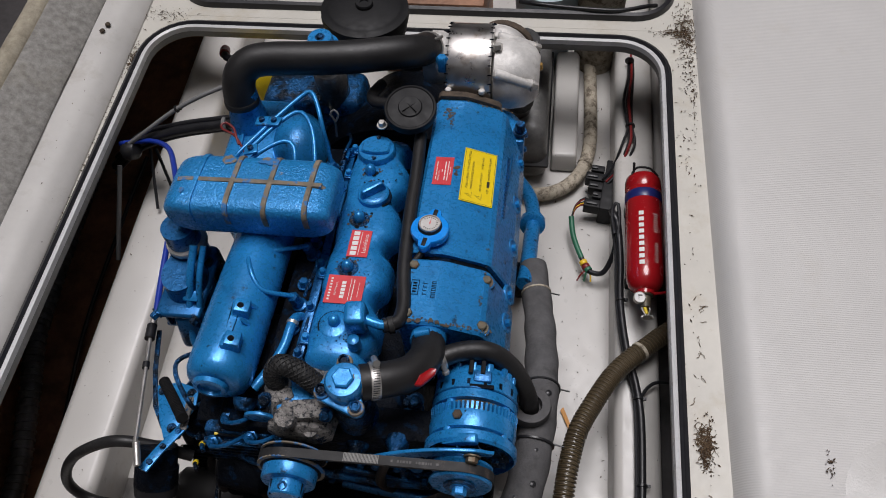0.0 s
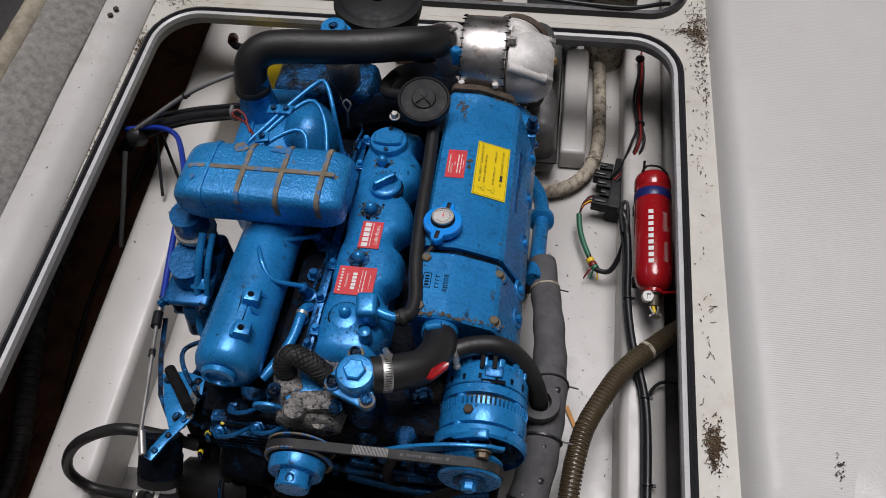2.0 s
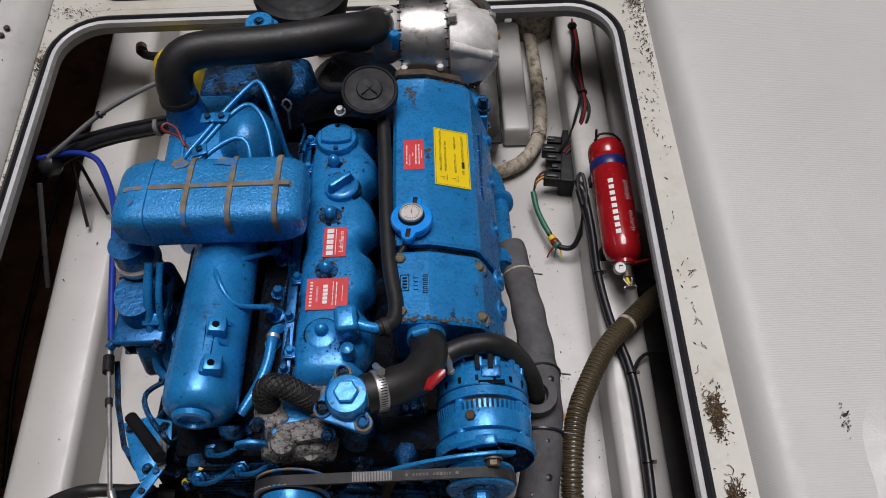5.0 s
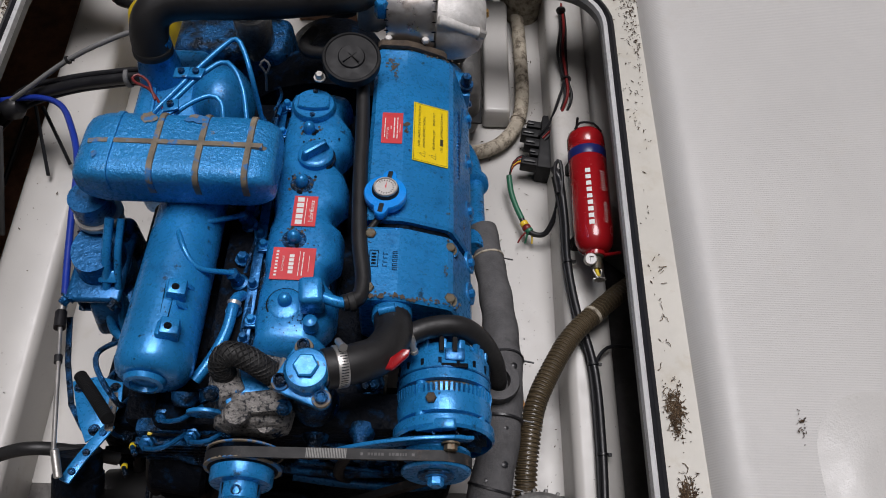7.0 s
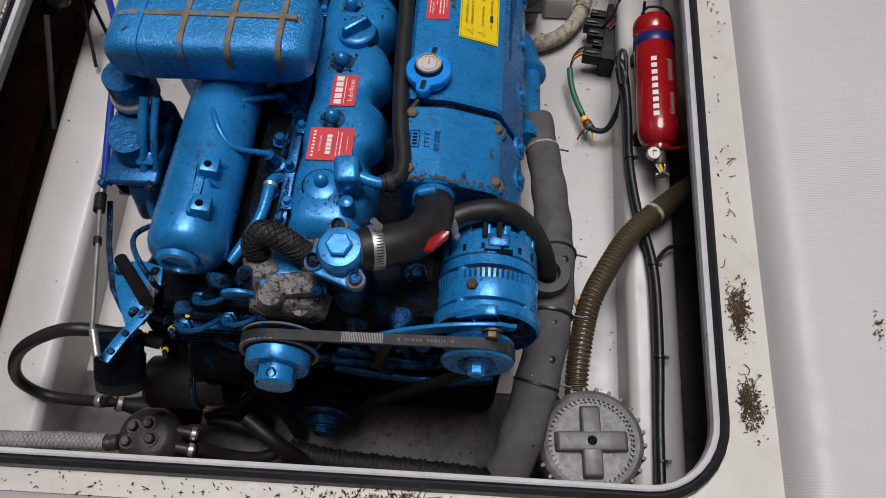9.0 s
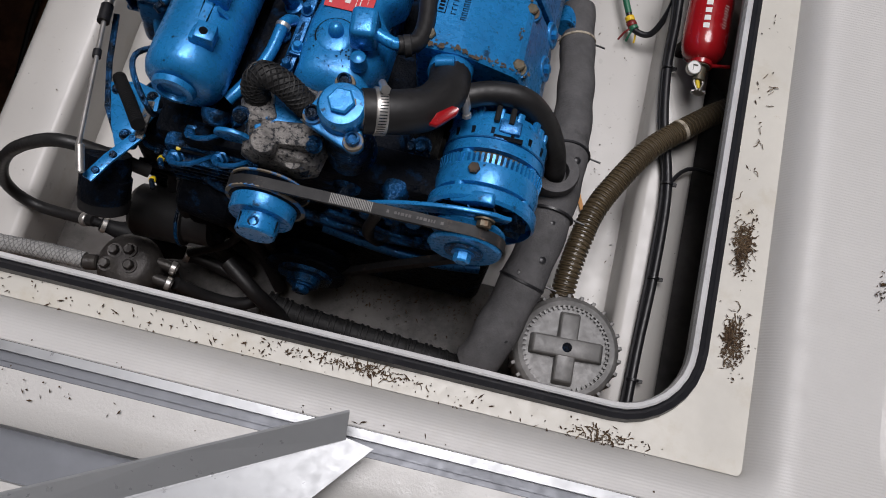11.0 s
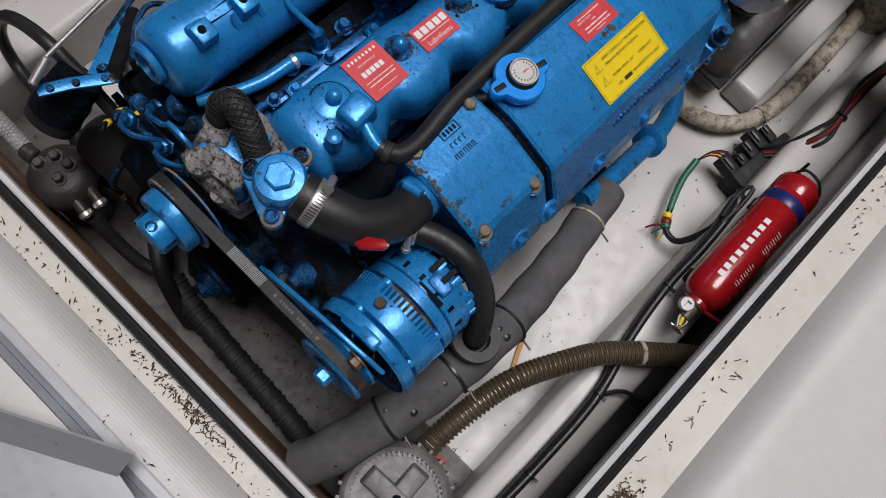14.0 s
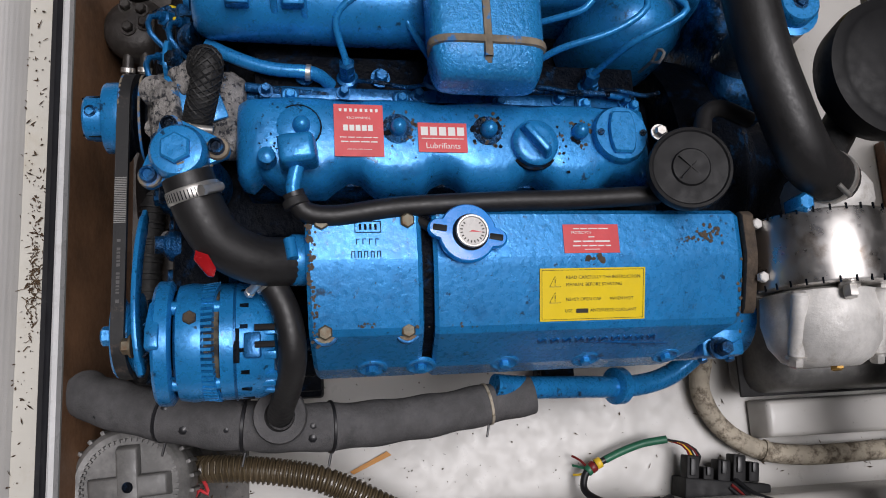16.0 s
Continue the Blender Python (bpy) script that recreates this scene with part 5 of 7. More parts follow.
for dx, r in ((0.0, 0.0075), (0.018, 0.006)):
    part("side_pipe", tube([(-0.49 + dx, 0.755, 0.245), (-0.497 + dx, 0.705, 0.205), (-0.505 + dx, 0.66, 0.135), (-0.503 + dx, 0.63, 0.09), (-0.475 + dx, 0.61, 0.075)], r, 10), M_BLUE, engine, "blue steel pipe")
part("pipe_clip", box((-0.498, 0.687, 0.176), (0.03, 0.02, 0.014), (30, 0, 0)), M_BLUE, engine, bevel=0.003)

# head side: rail, studs, injectors and their pipes
part("head_rail", box(e(-0.262, 0.81, 0.196), (0.016, 0.5, 0.006), (-7.4, 0, 0)), M_BLUE_DIM, engine, bevel=0.001)
part("head_rail", box(e(-0.29, 0.81, 0.17), (0.05, 0.52, 0.05), (-7.4, 0, 0)), M_BLOCK, engine, bevel=0.004)
for i in range(11):
    y = 0.57 + 0.048 * i
    part("head_stud", hexbolt(e(-0.262 - (0.022 if i % 2 else 0), y, 0.199), (0, 0.13, 1), 0.0085 if i % 2 else 0.006, 0.016), M_BLUE_DIM, engine)
for y in (0.672, 0.785, 0.9, 1.0):
    p = e(-0.279, y, 0.18)
    bm = lathe(p, (-0.25, 0, 1), [(0, 0.014), (0.02, 0.014), (0.022, 0.01), (0.034, 0.01)], 16)
    lathe(p + V((-0.008, 0, 0.033)), (-0.25, 0, 1), [(0, 0.0105), (0.016, 0.0105), (0.019, 0.007)], 6, bm)
    inj = part("injector", bm, M_BLUE_DIM, engine)
    part("leak_off_loop", tube([p + V((0.004, 0.012, 0.03)), p + V((0.012, 0.035, 0.045)), p + V((0.014, 0.075, 0.03)), p + V((0.006, 0.1, 0.02))], 0.003, 8), M_BLUE_DIRTY, inj)
for i, y in enumerate((0.6, 0.74, 0.87, 0.99, 1.06)):
    pad_ = part("rail_pad", box(e(-0.254, y, 0.203), (0.02, 0.022, 0.008), (-7.4, 0, 0)), M_BLUE_DIM, engine, bevel=0.002)
    part("nut", hexbolt(e(-0.254, y, 0.207), (0, 0.13, 1), 0.006, 0.011), M_BLUE, pad_)
tops = [e(-0.289, y, 0.23) for y in (0.672, 0.785, 0.9, 1.0)]
for k, (t0, mid, fin) in enumerate(((tops[0], [V((-0.335, 0.662, 0.271)), V((-0.365, 0.707, 0.281))], V((-0.385, 0.772, 0.236))),
                                    (tops[1], [V((-0.34, 0.747, 0.256))], V((-0.37, 0.762, 0.226))),
                                    (tops[2], [V((-0.298, 0.94, 0.25)), V((-0.31, 1.0, 0.27)), V((-0.33, 1.04, 0.28)), V((-0.352, 1.05, 0.281)), V((-0.385, 1.02, 0.278)), V((-0.412, 0.982, 0.275)), V((-0.437, 0.948, 0.268))], V((-0.465, 0.902, 0.246))),
                                    (tops[3], [V((-0.299, 1.03, 0.262)), V((-0.316, 1.075, 0.284)), V((-0.331, 1.096, 0.29)), V((-0.35, 1.085, 0.286)), V((-0.39, 1.035, 0.279)), V((-0.425, 0.982, 0.275)), V((-0.45, 0.945, 0.27))], V((-0.478, 0.912, 0.246))),
                                    (V((-0.337, 0.9, 0.235)), [V((-0.337, 0.94, 0.258)), V((-0.343, 0.972, 0.271)), V((-0.362, 0.982, 0.275)), V((-0.395, 0.964, 0.273)), V((-0.425, 0.935, 0.266))], V((-0.45, 0.9, 0.246))))):
    part("injector_pipe", tube([t0] + mid + [fin], 0.0045, 10), M_BLUE, engine, "thin blue injector pipe")
for c, rz in ((V((-0.414, 1.023, 0.281)), 0), (V((-0.389, 1.021, 0.284)), -8), (V((-0.421, 0.954, 0.279)), 12)):
    bm = box(c, (0.026, 0.024, 0.006), (-8, -6, rz))
    cl = part("pipe_clip", bm, M_BLUE, engine, bevel=0.002)
    part("screw", lathe(c + V((0, 0, 0.005)), (0, 0.1, 1), [(0, 0.006), (0.004, 0.0055), (0.0045, 0.003)], 12), M_BLUE_DIRTY, cl)
part("wire_loop", tube([(-0.432, 0.948, 0.27), (-0.452, 0.976, 0.275), (-0.466, 0.99, 0.278), (-0.486, 0.998, 0.28), (-0.494, 1.008, 0.28), (-0.486, 1.016, 0.28), (-0.468, 1.004, 0.279), (-0.46, 0.988, 0.278), (-0.45, 0.968, 0.275)], 0.0024, 8), M_CABLE_RED, engine, "dark red wire loop")
part("pull_ring", tube([(-0.287, 1.06, 0.2), (-0.283, 1.062, 0.245), (-0.29, 1.064, 0.262), (-0.282, 1.068, 0.272), (-0.274, 1.064, 0.262), (-0.281, 1.061, 0.246)], 0.0022, 8), M_GREYCABLE, engine, "wire dipstick ring")
part("leak_off_pipe", tube([e(-0.27, 0.84, 0.215), e(-0.268, 0.93, 0.217), e(-0.268, 1.03, 0.214)], 0.0042, 10), M_BLUE_DIRTY, engine, "thin leak-off pipe")
part("union", lathe(e(-0.268, 1.025, 0.214), (0, 1, -0.13), [(0, 0.006), (0.018, 0.0075), (0.019, 0.0055), (0.028, 0.005)], 14), M_BLUE, engine)
# coolant pipe below the injectors
pipe_ = part("coolant_pipe", tube([V((-0.322, 0.5, 0.225)), V((-0.308, 0.522, 0.228)), V((-0.293, 0.555, 0.229)), V((-0.285, 0.585, 0.229)), V((-0.281, 0.63, 0.226)), V((-0.276, 0.65, 0.2))], 0.0085, 14), M_BLUE, engine, "blue coolant pipe")
part("pipe_clip", band((-0.2815, 0.624, 0.2265), (0.1, 1, 0), 0.009, 0.007), M_STEEL, pipe_, "steel spring clip")
part("coolant_pipe", tube([V((-0.275, 0.52, 0.2)), V((-0.268, 0.55, 0.215)), V((-0.262, 0.62, 0.205)), V((-0.262, 0.7, 0.19))], 0.006, 10), M_BLUE_DIRTY, engine)

# rising inlet behind the box, and the dome beside it
bm = loft([[V((-0.51 - s, y0, z)), V((-0.405, y0, z)), V((-0.41, y1, z)), V((-0.505 - s, y1, z))] for z, y0, y1, s in ((-0.015, 0.912, 1.196, 0.02), (0.125, 0.922, 1.191, 0.03), (0.172, 0.93, 1.18, 0.02))])
inlet = part("intake_riser", bm, M_BLUE, engine, "blue intake riser", bevel=0.02, seg=4)
part("riser_seam", box((-0.492, 1.022, 0.174), (0.007, 0.2, 0.009), (0, 0, 3)), M_BLUE, inlet, bevel=0.002)
part("riser_neck", lathe((-0.49, 1.112, 0.166), (0, 0.1, 1), [(0, 0.042), (0.03, 0.038), (0.05, 0.034), (0.09, 0.032)], 26), M_BLUE, inlet)
bm = lathe((-0.377, 1.047, 0.056), (0, 0.06, 1), [(0, 0.06), (0.06, 0.06), (0.1, 0.057), (0.13, 0.046), (0.148, 0.028), (0.153, 0.008)], 30)
for v in bm.verts:
    v.co.y = 1.062 + (v.co.y - 1.047) * 1.35
part("intake_dome", bm, M_BLUE, engine, "blue domed housing")
# air duct
duct = [(-0.491, 1.112, 0.225), (-0.492, 1.122, 0.26), (-0.485, 1.14, 0.288), (-0.462, 1.157, 0.302), (-0.42, 1.166, 0.305), (-0.34, 1.172, 0.304), (-0.263, 1.182, 0.302), (-0.195, 1.203, 0.294), (-0.155, 1.222, 0.282), (-0.134, 1.245, 0.264), (-0.128, 1.275, 0.24), (-0.125, 1.3, 0.22)]
dk = part("air_duct", tube(duct, 0.0335, 22, 0.008), M_RUBBER, engine, "thick black rubber air duct")
part("duct_lip", band((-0.4915, 1.115, 0.233), (0, 0.2, 1), 0.034, 0.014), M_RUBBER_DULL, dk)
part("duct_clamp", band((-0.1265, 1.287, 0.23), (0.05, 0.75, -0.65), 0.034, 0.013), M_STEEL, dk, "steel duct clamp")
part("clamp_bolt", cyl((-0.106, 1.272, 0.27), (-0.093, 1.29, 0.262), 0.0035, 10), M_STEEL, dk)
# turbocharger
bm = lathe((-0.14, 1.31, 0.18), (1, 0, 0), [(0, 0.03), (0.004, 0.05), (0.02, 0.058), (0.04, 0.058), (0.055, 0.05), (0.062, 0.04)], 28)
turbo = part("turbocharger", bm, M_ALU, engine, "grey cast turbocharger")
part("blue_fitting", lathe((-0.088, 1.235, 0.225), (0, 0, 1), [(0, 0.014), (0.03, 0.013), (0.034, 0.009)], 6), M_BLUE, turbo)
bm = lathe((-0.079, 1.288, 0.178), (1, 0, 0), [(0, 0.08), (0.0005, 0.091), (0.003, 0.092), (0.089, 0.092), (0.0915, 0.091), (0.092, 0.08)], 48)
shield = part("heat_shield", bm, M_SHIELD, engine, "polished steel heat shield browned by heat")
for k in range(30):
    a = radians(12 * k)
    for x in (-0.0785, 0.0115):
        part("crimp_slot", box((x, 1.288 + 0.0918 * math.cos(a), 0.178 + 0.0918 * math.sin(a)), (0.008, 0.0022, 0.002), (math.degrees(a) - 90, 0, 0)), M_BLOCK, shield, smooth=False)
bm = lathe((0.014, 1.285, 0.165), (1, 0, 0), [(0, 0.06), (0.004, 0.072), (0.04, 0.076), (0.07, 0.07), (0.09, 0.056), (0.1, 0.04)], 32)
elb = part("exhaust_elbow", bm, M_ALU, engine, "sandblasted aluminium exhaust elbow casting")
for y in (1.23, 1.342):
    z = 0.165 + math.sqrt(max(0.0, 0.082 ** 2 - (y - 1.285) ** 2)) - 0.004
    part("casting_rib", cyl((0.02, y, z), (0.1, y, z - 0.03), 0.0105, 14, ch=0.003), M_ALU, elb)
    part("bolt", hexbolt((0.099, y, z - 0.03), (1, 0, -0.3), 0.009, 0.014), M_STEEL, elb)
part("bolt", hexbolt((0.015, 1.283, 0.244), (1, -0.1, 0.2), 0.0085, 0.018), M_STEEL, elb)
part("spigot", lathe((0.065, 1.281, 0.184), (1, 0, 0.1), [(0, 0.03), (0.03, 0.027), (0.045, 0.022)], 20), M_ALU, elb)
part("brass_plug", lathe((0.11, 1.281, 0.194), (1, 0, 0.1), [(0, 0.0085), (0.008, 0.0085), (0.01, 0.006)], 6), M_BRASS, elb, "brass plug")
bm = lathe((0.025, 1.342, 0.166), (0.25, 1, 0), [(0, 0.05), (0.02, 0.055), (0.025, 0.06), (0.033, 0.06), (0.035, 0.05)], 28)
part("outlet_ring", bm, M_ALU, elb)
part("outlet_band", band((0.038, 1.374, 0.166), (0.25, 1, 0), 0.061, 0.014), M_RUST, elb, "rusty band clamp")
bm = box((0.055, 1.172, 0.066), (0.07, 0.06, 0.09))
cyl((0.04, 1.177, -0.014), (0.04, 1.177, 0.116), 0.035, 18, bm)
part("rear_casting", bm, M_BLUE, engine, "blue bracket casting", bevel=0.005)
rings = []
for i in range(9):
    a_ = radians(-15 + 15 * i)
    o = V((0.06 * math.cos(a_), -0.02, 0.085 * math.sin(a_)))
    rings.append([V((0.03, 1.19, 0.04)) + o * k + V((0, dy, 0)) for k, dy in ((1.0, -0.05), (1.0, 0.05), (0.86, 0.05), (0.86, -0.05))])
part("curved_web", loft(rings), M_BLUE, engine, "curved blue web behind the exchanger", bevel=0.003)
for y in (1.16, 1.2):
    part("web_bolt", hexbolt((0.082, y, 0.06), (1, 0, 0.4), 0.007, 0.014), M_BLUE_DIM, engine)
part("rear_casting_bolt", hexbolt((0.08, 1.162, 0.116), (0, 0, 1), 0.01, 0.03), M_BLUE_DIRTY, engine)
part("raw_water_pipe", tube([(0.11, 0.872, -0.024), (0.115, 0.922, -0.044), (0.118, 1.022, -0.094), (0.12, 1.122, -0.139), (0.105, 1.192, -0.154), (0.065, 1.252, -0.154)], 0.0175, 16), M_BLUE, engine, "blue raw water pipe")
part("pipe_flange", band((0.119, 1.092, -0.126), (0, 1, -0.5), 0.024, 0.02, 0.006), M_BLUE, engine)
# bell housing and gearbox
bm = lathe((-0.2, 1.11, -0.05), (0, 1, -0.13), [(0, 0.19), (0.03, 0.2), (0.1, 0.19), (0.16, 0.13), (0.3, 0.11), (0.34, 0.08)], 32)
part("bell_housing", bm, M_BLOCK, engine, "dark oily bell housing and gearbox")
# screw-top filter with a blue cap
bm = lathe((-0.342, 1.248, 0.136), (0, 0, 1), [(0, 0.033), (0.08, 0.035), (0.12, 0.034)], 24)
flt = part("fuel_filter", bm, M_ALU, engine, "grey filter canister with a blue cap")
part("filter_cap", lathe((-0.342, 1.248, 0.256), (0, 0, 1), [(0, 0.034), (0.01, 0.036), (0.012, 0.027), (0.03, 0.0265), (0.033, 0.024)], 24), M_BLUE, flt)
part("cap_screw", hexbolt((-0.342, 1.248, 0.288), (0, 0, 1), 0.007, 0.006), M_BLUE_DIRTY, flt)
# air filter
c = V((-0.293, 1.418, 0.095))
bm = lathe(c, (0.05, 0.05, 1), [(0, 0.045), (0.02, 0.05), (0.03, 0.07), (0.06, 0.092), (0.1, 0.1), (0.115, 0.099), (0.118, 0.09), (0.121, 0.084), (0.124, 0.08), (0.124, 0.02), (0.128, 0.018), (0.129, 0.002)], 48)
af = part("air_filter", bm, M_PLASTIC, engine, "large black plastic air filter drum")
part("filter_boss", lathe(c + V((0.006, 0.006, 0.128)), (0.05, 0.05, 1), [(0, 0.02), (0.004, 0.018), (0.004, 0.01), (0.001, 0.009)], 24), M_PLASTIC, af)
part("filter_pipe", tube([(-0.27, 1.42, 0.1), (-0.22, 1.38, 0.11), (-0.17, 1.33, 0.15), (-0.14, 1.32, 0.18)], 0.027, 16), M_RUBBER_DULL, af)
# throttle linkage
lk = part("linkage_plate", prism([(-0.545, 0.535, 0.1), (-0.505, 0.545, 0.1), (-0.465, 0.535, 0.102), (-0.46, 0.5, 0.105), (-0.475, 0.455, 0.11), (-0.5, 0.435, 0.11), (-0.52, 0.47, 0.105)], (0, 0.0, 0.004)), M_BLUE, engine, "spotted blue throttle linkage bracket", bevel=0.001)
for p in ((-0.475, 0.525, 0.105), (-0.53, 0.525, 0.104), (-0.49, 0.455, 0.114)):
    part("bolt", hexbolt(p, (0, 0, 1), 0.006, 0.008), M_BLUE_DIRTY, lk)
def bar(name, pts, w, t, material, parent, label=""):
    pts = [V(p) for p in pts]
    rings = []
    for i, p in enumerate(pts):
        dd = (pts[min(i + 1, len(pts) - 1)] - pts[max(i - 1, 0)]).normalized()
        s = dd.cross(V((0, 0, 1))).normalized() * w / 2
        h = s.cross(dd).normalized() * t / 2
        rings.append([p - s - h, p + s - h, p + s + h, p - s + h])
    return part(name, loft(rings), material, parent, label, bevel=0.001)
lever = bar("lever", [(-0.505, 0.369, 0.146), (-0.49, 0.407, 0.138), (-0.47, 0.45, 0.124), (-0.465, 0.462, 0.122)], 0.017, 0.005, M_BLUE, engine, "blue throttle lever")
for p in ((-0.497, 0.384, 0.146), (-0.485, 0.414, 0.139), (-0.471, 0.447, 0.128)):
    part("rivet", lathe(p, (0, 0, 1), [(0, 0.0055), (0.004, 0.005), (0.005, 0.002)], 12), M_BLUE_DIRTY, lever)
bar("lever_arm", [(-0.573, 0.644, 0.106), (-0.565, 0.572, 0.091), (-0.545, 0.502, 0.086), (-0.515, 0.462, 0.096), (-0.49, 0.442, 0.111)], 0.009, 0.005, M_BLUE_DIRTY, engine, "bent blue throttle arm")
bar("lever_arm", [(-0.475, 0.517, 0.106), (-0.467, 0.472, 0.121), (-0.465, 0.45, 0.126)], 0.013, 0.004, M_PUMP, engine)
part("return_spring", corrugated([(-0.534, 0.544, 0.106), (-0.495, 0.502, 0.131), (-0.46, 0.462, 0.151)], 0.0088, 0.003, 0.0042, 12), M_PLASTIC, engine, "black return spring")
part("stop_solenoid", lathe((-0.513, 0.427, 0.096), (-0.02, -0.75, -0.5), [(0, 0.033), (0.02, 0.035), (0.035, 0.035), (0.036, 0.038), (0.07, 0.038), (0.075, 0.034), (0.076, 0.01)], 24), M_BLOCK, engine, "dark stop solenoid with flaking blue paint")
part("solenoid_end", lathe((-0.5145, 0.372, 0.056), (-0.02, -0.75, -0.5), [(0, 0.0385), (0.02, 0.037), (0.024, 0.03), (0.024, 0.004)], 24), M_PLASTIC, engine)
bm = cyl((-0.33, 0.43, 0.0), (-0.42, 0.44, 0.01), 0.05, 24, ch=0.008)
part("starter_motor", bm, M_BLOCK, engine, "black starter motor body")
part("stop_lever", prism([(-0.505, 0.637, 0.076), (-0.49, 0.632, 0.078), (-0.495, 0.612, 0.066), (-0.511, 0.617, 0.066)], (0, 0, 0.006)), M_BLUE_DIRTY, engine, bevel=0.001)
# near-black castings added to fill the engine's sides where shade falls
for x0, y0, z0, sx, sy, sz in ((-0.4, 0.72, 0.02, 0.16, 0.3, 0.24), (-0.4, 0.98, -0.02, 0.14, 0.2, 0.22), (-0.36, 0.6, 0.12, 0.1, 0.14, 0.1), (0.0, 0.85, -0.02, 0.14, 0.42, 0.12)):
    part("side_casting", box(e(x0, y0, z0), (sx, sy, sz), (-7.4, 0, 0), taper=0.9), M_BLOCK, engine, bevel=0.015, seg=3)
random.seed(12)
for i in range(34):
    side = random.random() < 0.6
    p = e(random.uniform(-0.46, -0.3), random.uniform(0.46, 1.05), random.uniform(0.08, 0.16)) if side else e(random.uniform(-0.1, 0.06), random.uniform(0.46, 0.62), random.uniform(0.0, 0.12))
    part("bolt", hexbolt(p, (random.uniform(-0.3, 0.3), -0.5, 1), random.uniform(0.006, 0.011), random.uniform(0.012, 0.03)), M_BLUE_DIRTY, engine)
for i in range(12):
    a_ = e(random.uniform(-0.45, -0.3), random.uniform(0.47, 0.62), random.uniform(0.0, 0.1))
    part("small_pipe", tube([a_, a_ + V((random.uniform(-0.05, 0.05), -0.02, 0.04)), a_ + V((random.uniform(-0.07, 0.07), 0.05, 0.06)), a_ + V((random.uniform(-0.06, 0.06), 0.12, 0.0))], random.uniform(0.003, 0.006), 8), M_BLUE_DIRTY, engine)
# dark box filling the shaded front below the belt
part("front_sump", box((-0.18, 0.52, -0.21), (0.5, 0.17, 0.22), (-7.4, 0, 0), taper=1.04), M_BLOCK, engine, "oily sump front, near-black with painted shade", bevel=0.02, seg=3)
part("intake_manifold", box((-0.385, 1.25, 0.05), (0.26, 0.13, 0.17), (-7.4, 0, 0), taper=0.85), M_BLUE_DIRTY, engine, "grimy blue intake manifold", bevel=0.02, seg=3)
part("filter_bowl", lathe((-0.335, 1.235, 0.09), (0, 0, 1), [(0, 0.028), (0.01, 0.034), (0.11, 0.036), (0.12, 0.03)], 22), M_BOWL, engine, "clear plastic filter bowl")
for pts, r in (([(-0.42, 0.44, 0.02), (-0.43, 0.41, -0.05), (-0.42, 0.4, -0.14), (-0.4, 0.39, -0.24), (-0.37, 0.38, -0.32)], 0.014),
               ([(-0.36, 0.44, 0.05), (-0.36, 0.41, -0.04), (-0.33, 0.4, -0.12), (-0.32, 0.39, -0.22), (-0.3, 0.36, -0.3)], 0.012),
               ([(-0.3, 0.42, -0.02), (-0.34, 0.4, -0.08), (-0.38, 0.39, -0.16), (-0.46, 0.37, -0.22)], 0.008),
               ([(-0.46, 0.46, -0.02), (-0.47, 0.43, -0.1), (-0.45, 0.41, -0.2), (-0.42, 0.39, -0.31)], 0.01),
               ([(-0.1, 0.43, 0.12), (-0.12, 0.42, 0.03), (-0.1, 0.43, -0.06), (-0.04, 0.44, -0.14)], 0.009)):
    part("front_hose", tube(pts, r, 12), M_RUBBER, engine, "black hose")
for x0, z0 in ((-0.15, 0.11), (-0.08, 0.13), (-0.12, 0.05), (-0.05, 0.06), (-0.3, 0.09), (-0.34, 0.02), (-0.02, 0.1)):
    part("boss", lathe(e(x0, 0.455, z0), (0, -1, 0.3), [(0, 0.022), (0.012, 0.02), (0.02, 0.012), (0.03, 0.011), (0.031, 0.004)], 14), M_BLUE_DIRTY, engine)
part("lower_bracket", box((-0.02, 0.5, 0.02), (0.1, 0.05, 0.18), (0, 0, 0), taper=0.7), M_BLOCK, engine, bevel=0.008)
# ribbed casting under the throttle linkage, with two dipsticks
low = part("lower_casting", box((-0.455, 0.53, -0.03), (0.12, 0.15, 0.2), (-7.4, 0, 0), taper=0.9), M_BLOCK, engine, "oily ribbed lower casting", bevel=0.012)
for i in range(6):
    part("rib", box((-0.44, 0.452, -0.1 + 0.022 * i), (0.13, 0.012, 0.006), (-7.4, 0, 0)), M_BLOCK, low, bevel=0.001)
for k in range(5):
    part("bolt", hexbolt((-0.5 + 0.022 * k, 0.46 + 0.03 * (k % 2), 0.062), (0, -0.4, 1), 0.006, 0.01), M_BLUE_DIRTY, low)
for x, y, z in ((-0.432, 0.44, 0.1), (-0.455, 0.42, 0.05)):
    stick = part("dipstick", tube([(x, y, z), (x + 0.006, y - 0.012, z + 0.02), (x + 0.014, y - 0.024, z + 0.024)], 0.004, 10), M_BLUE_DIRTY, engine, "blue dipstick with a yellow band")
    part("yellow_band", band((x + 0.004, y - 0.008, z + 0.013), (0.3, -0.6, 1), 0.0042, 0.012, 0.001), M_YELLOWPL, stick, "yellow band")
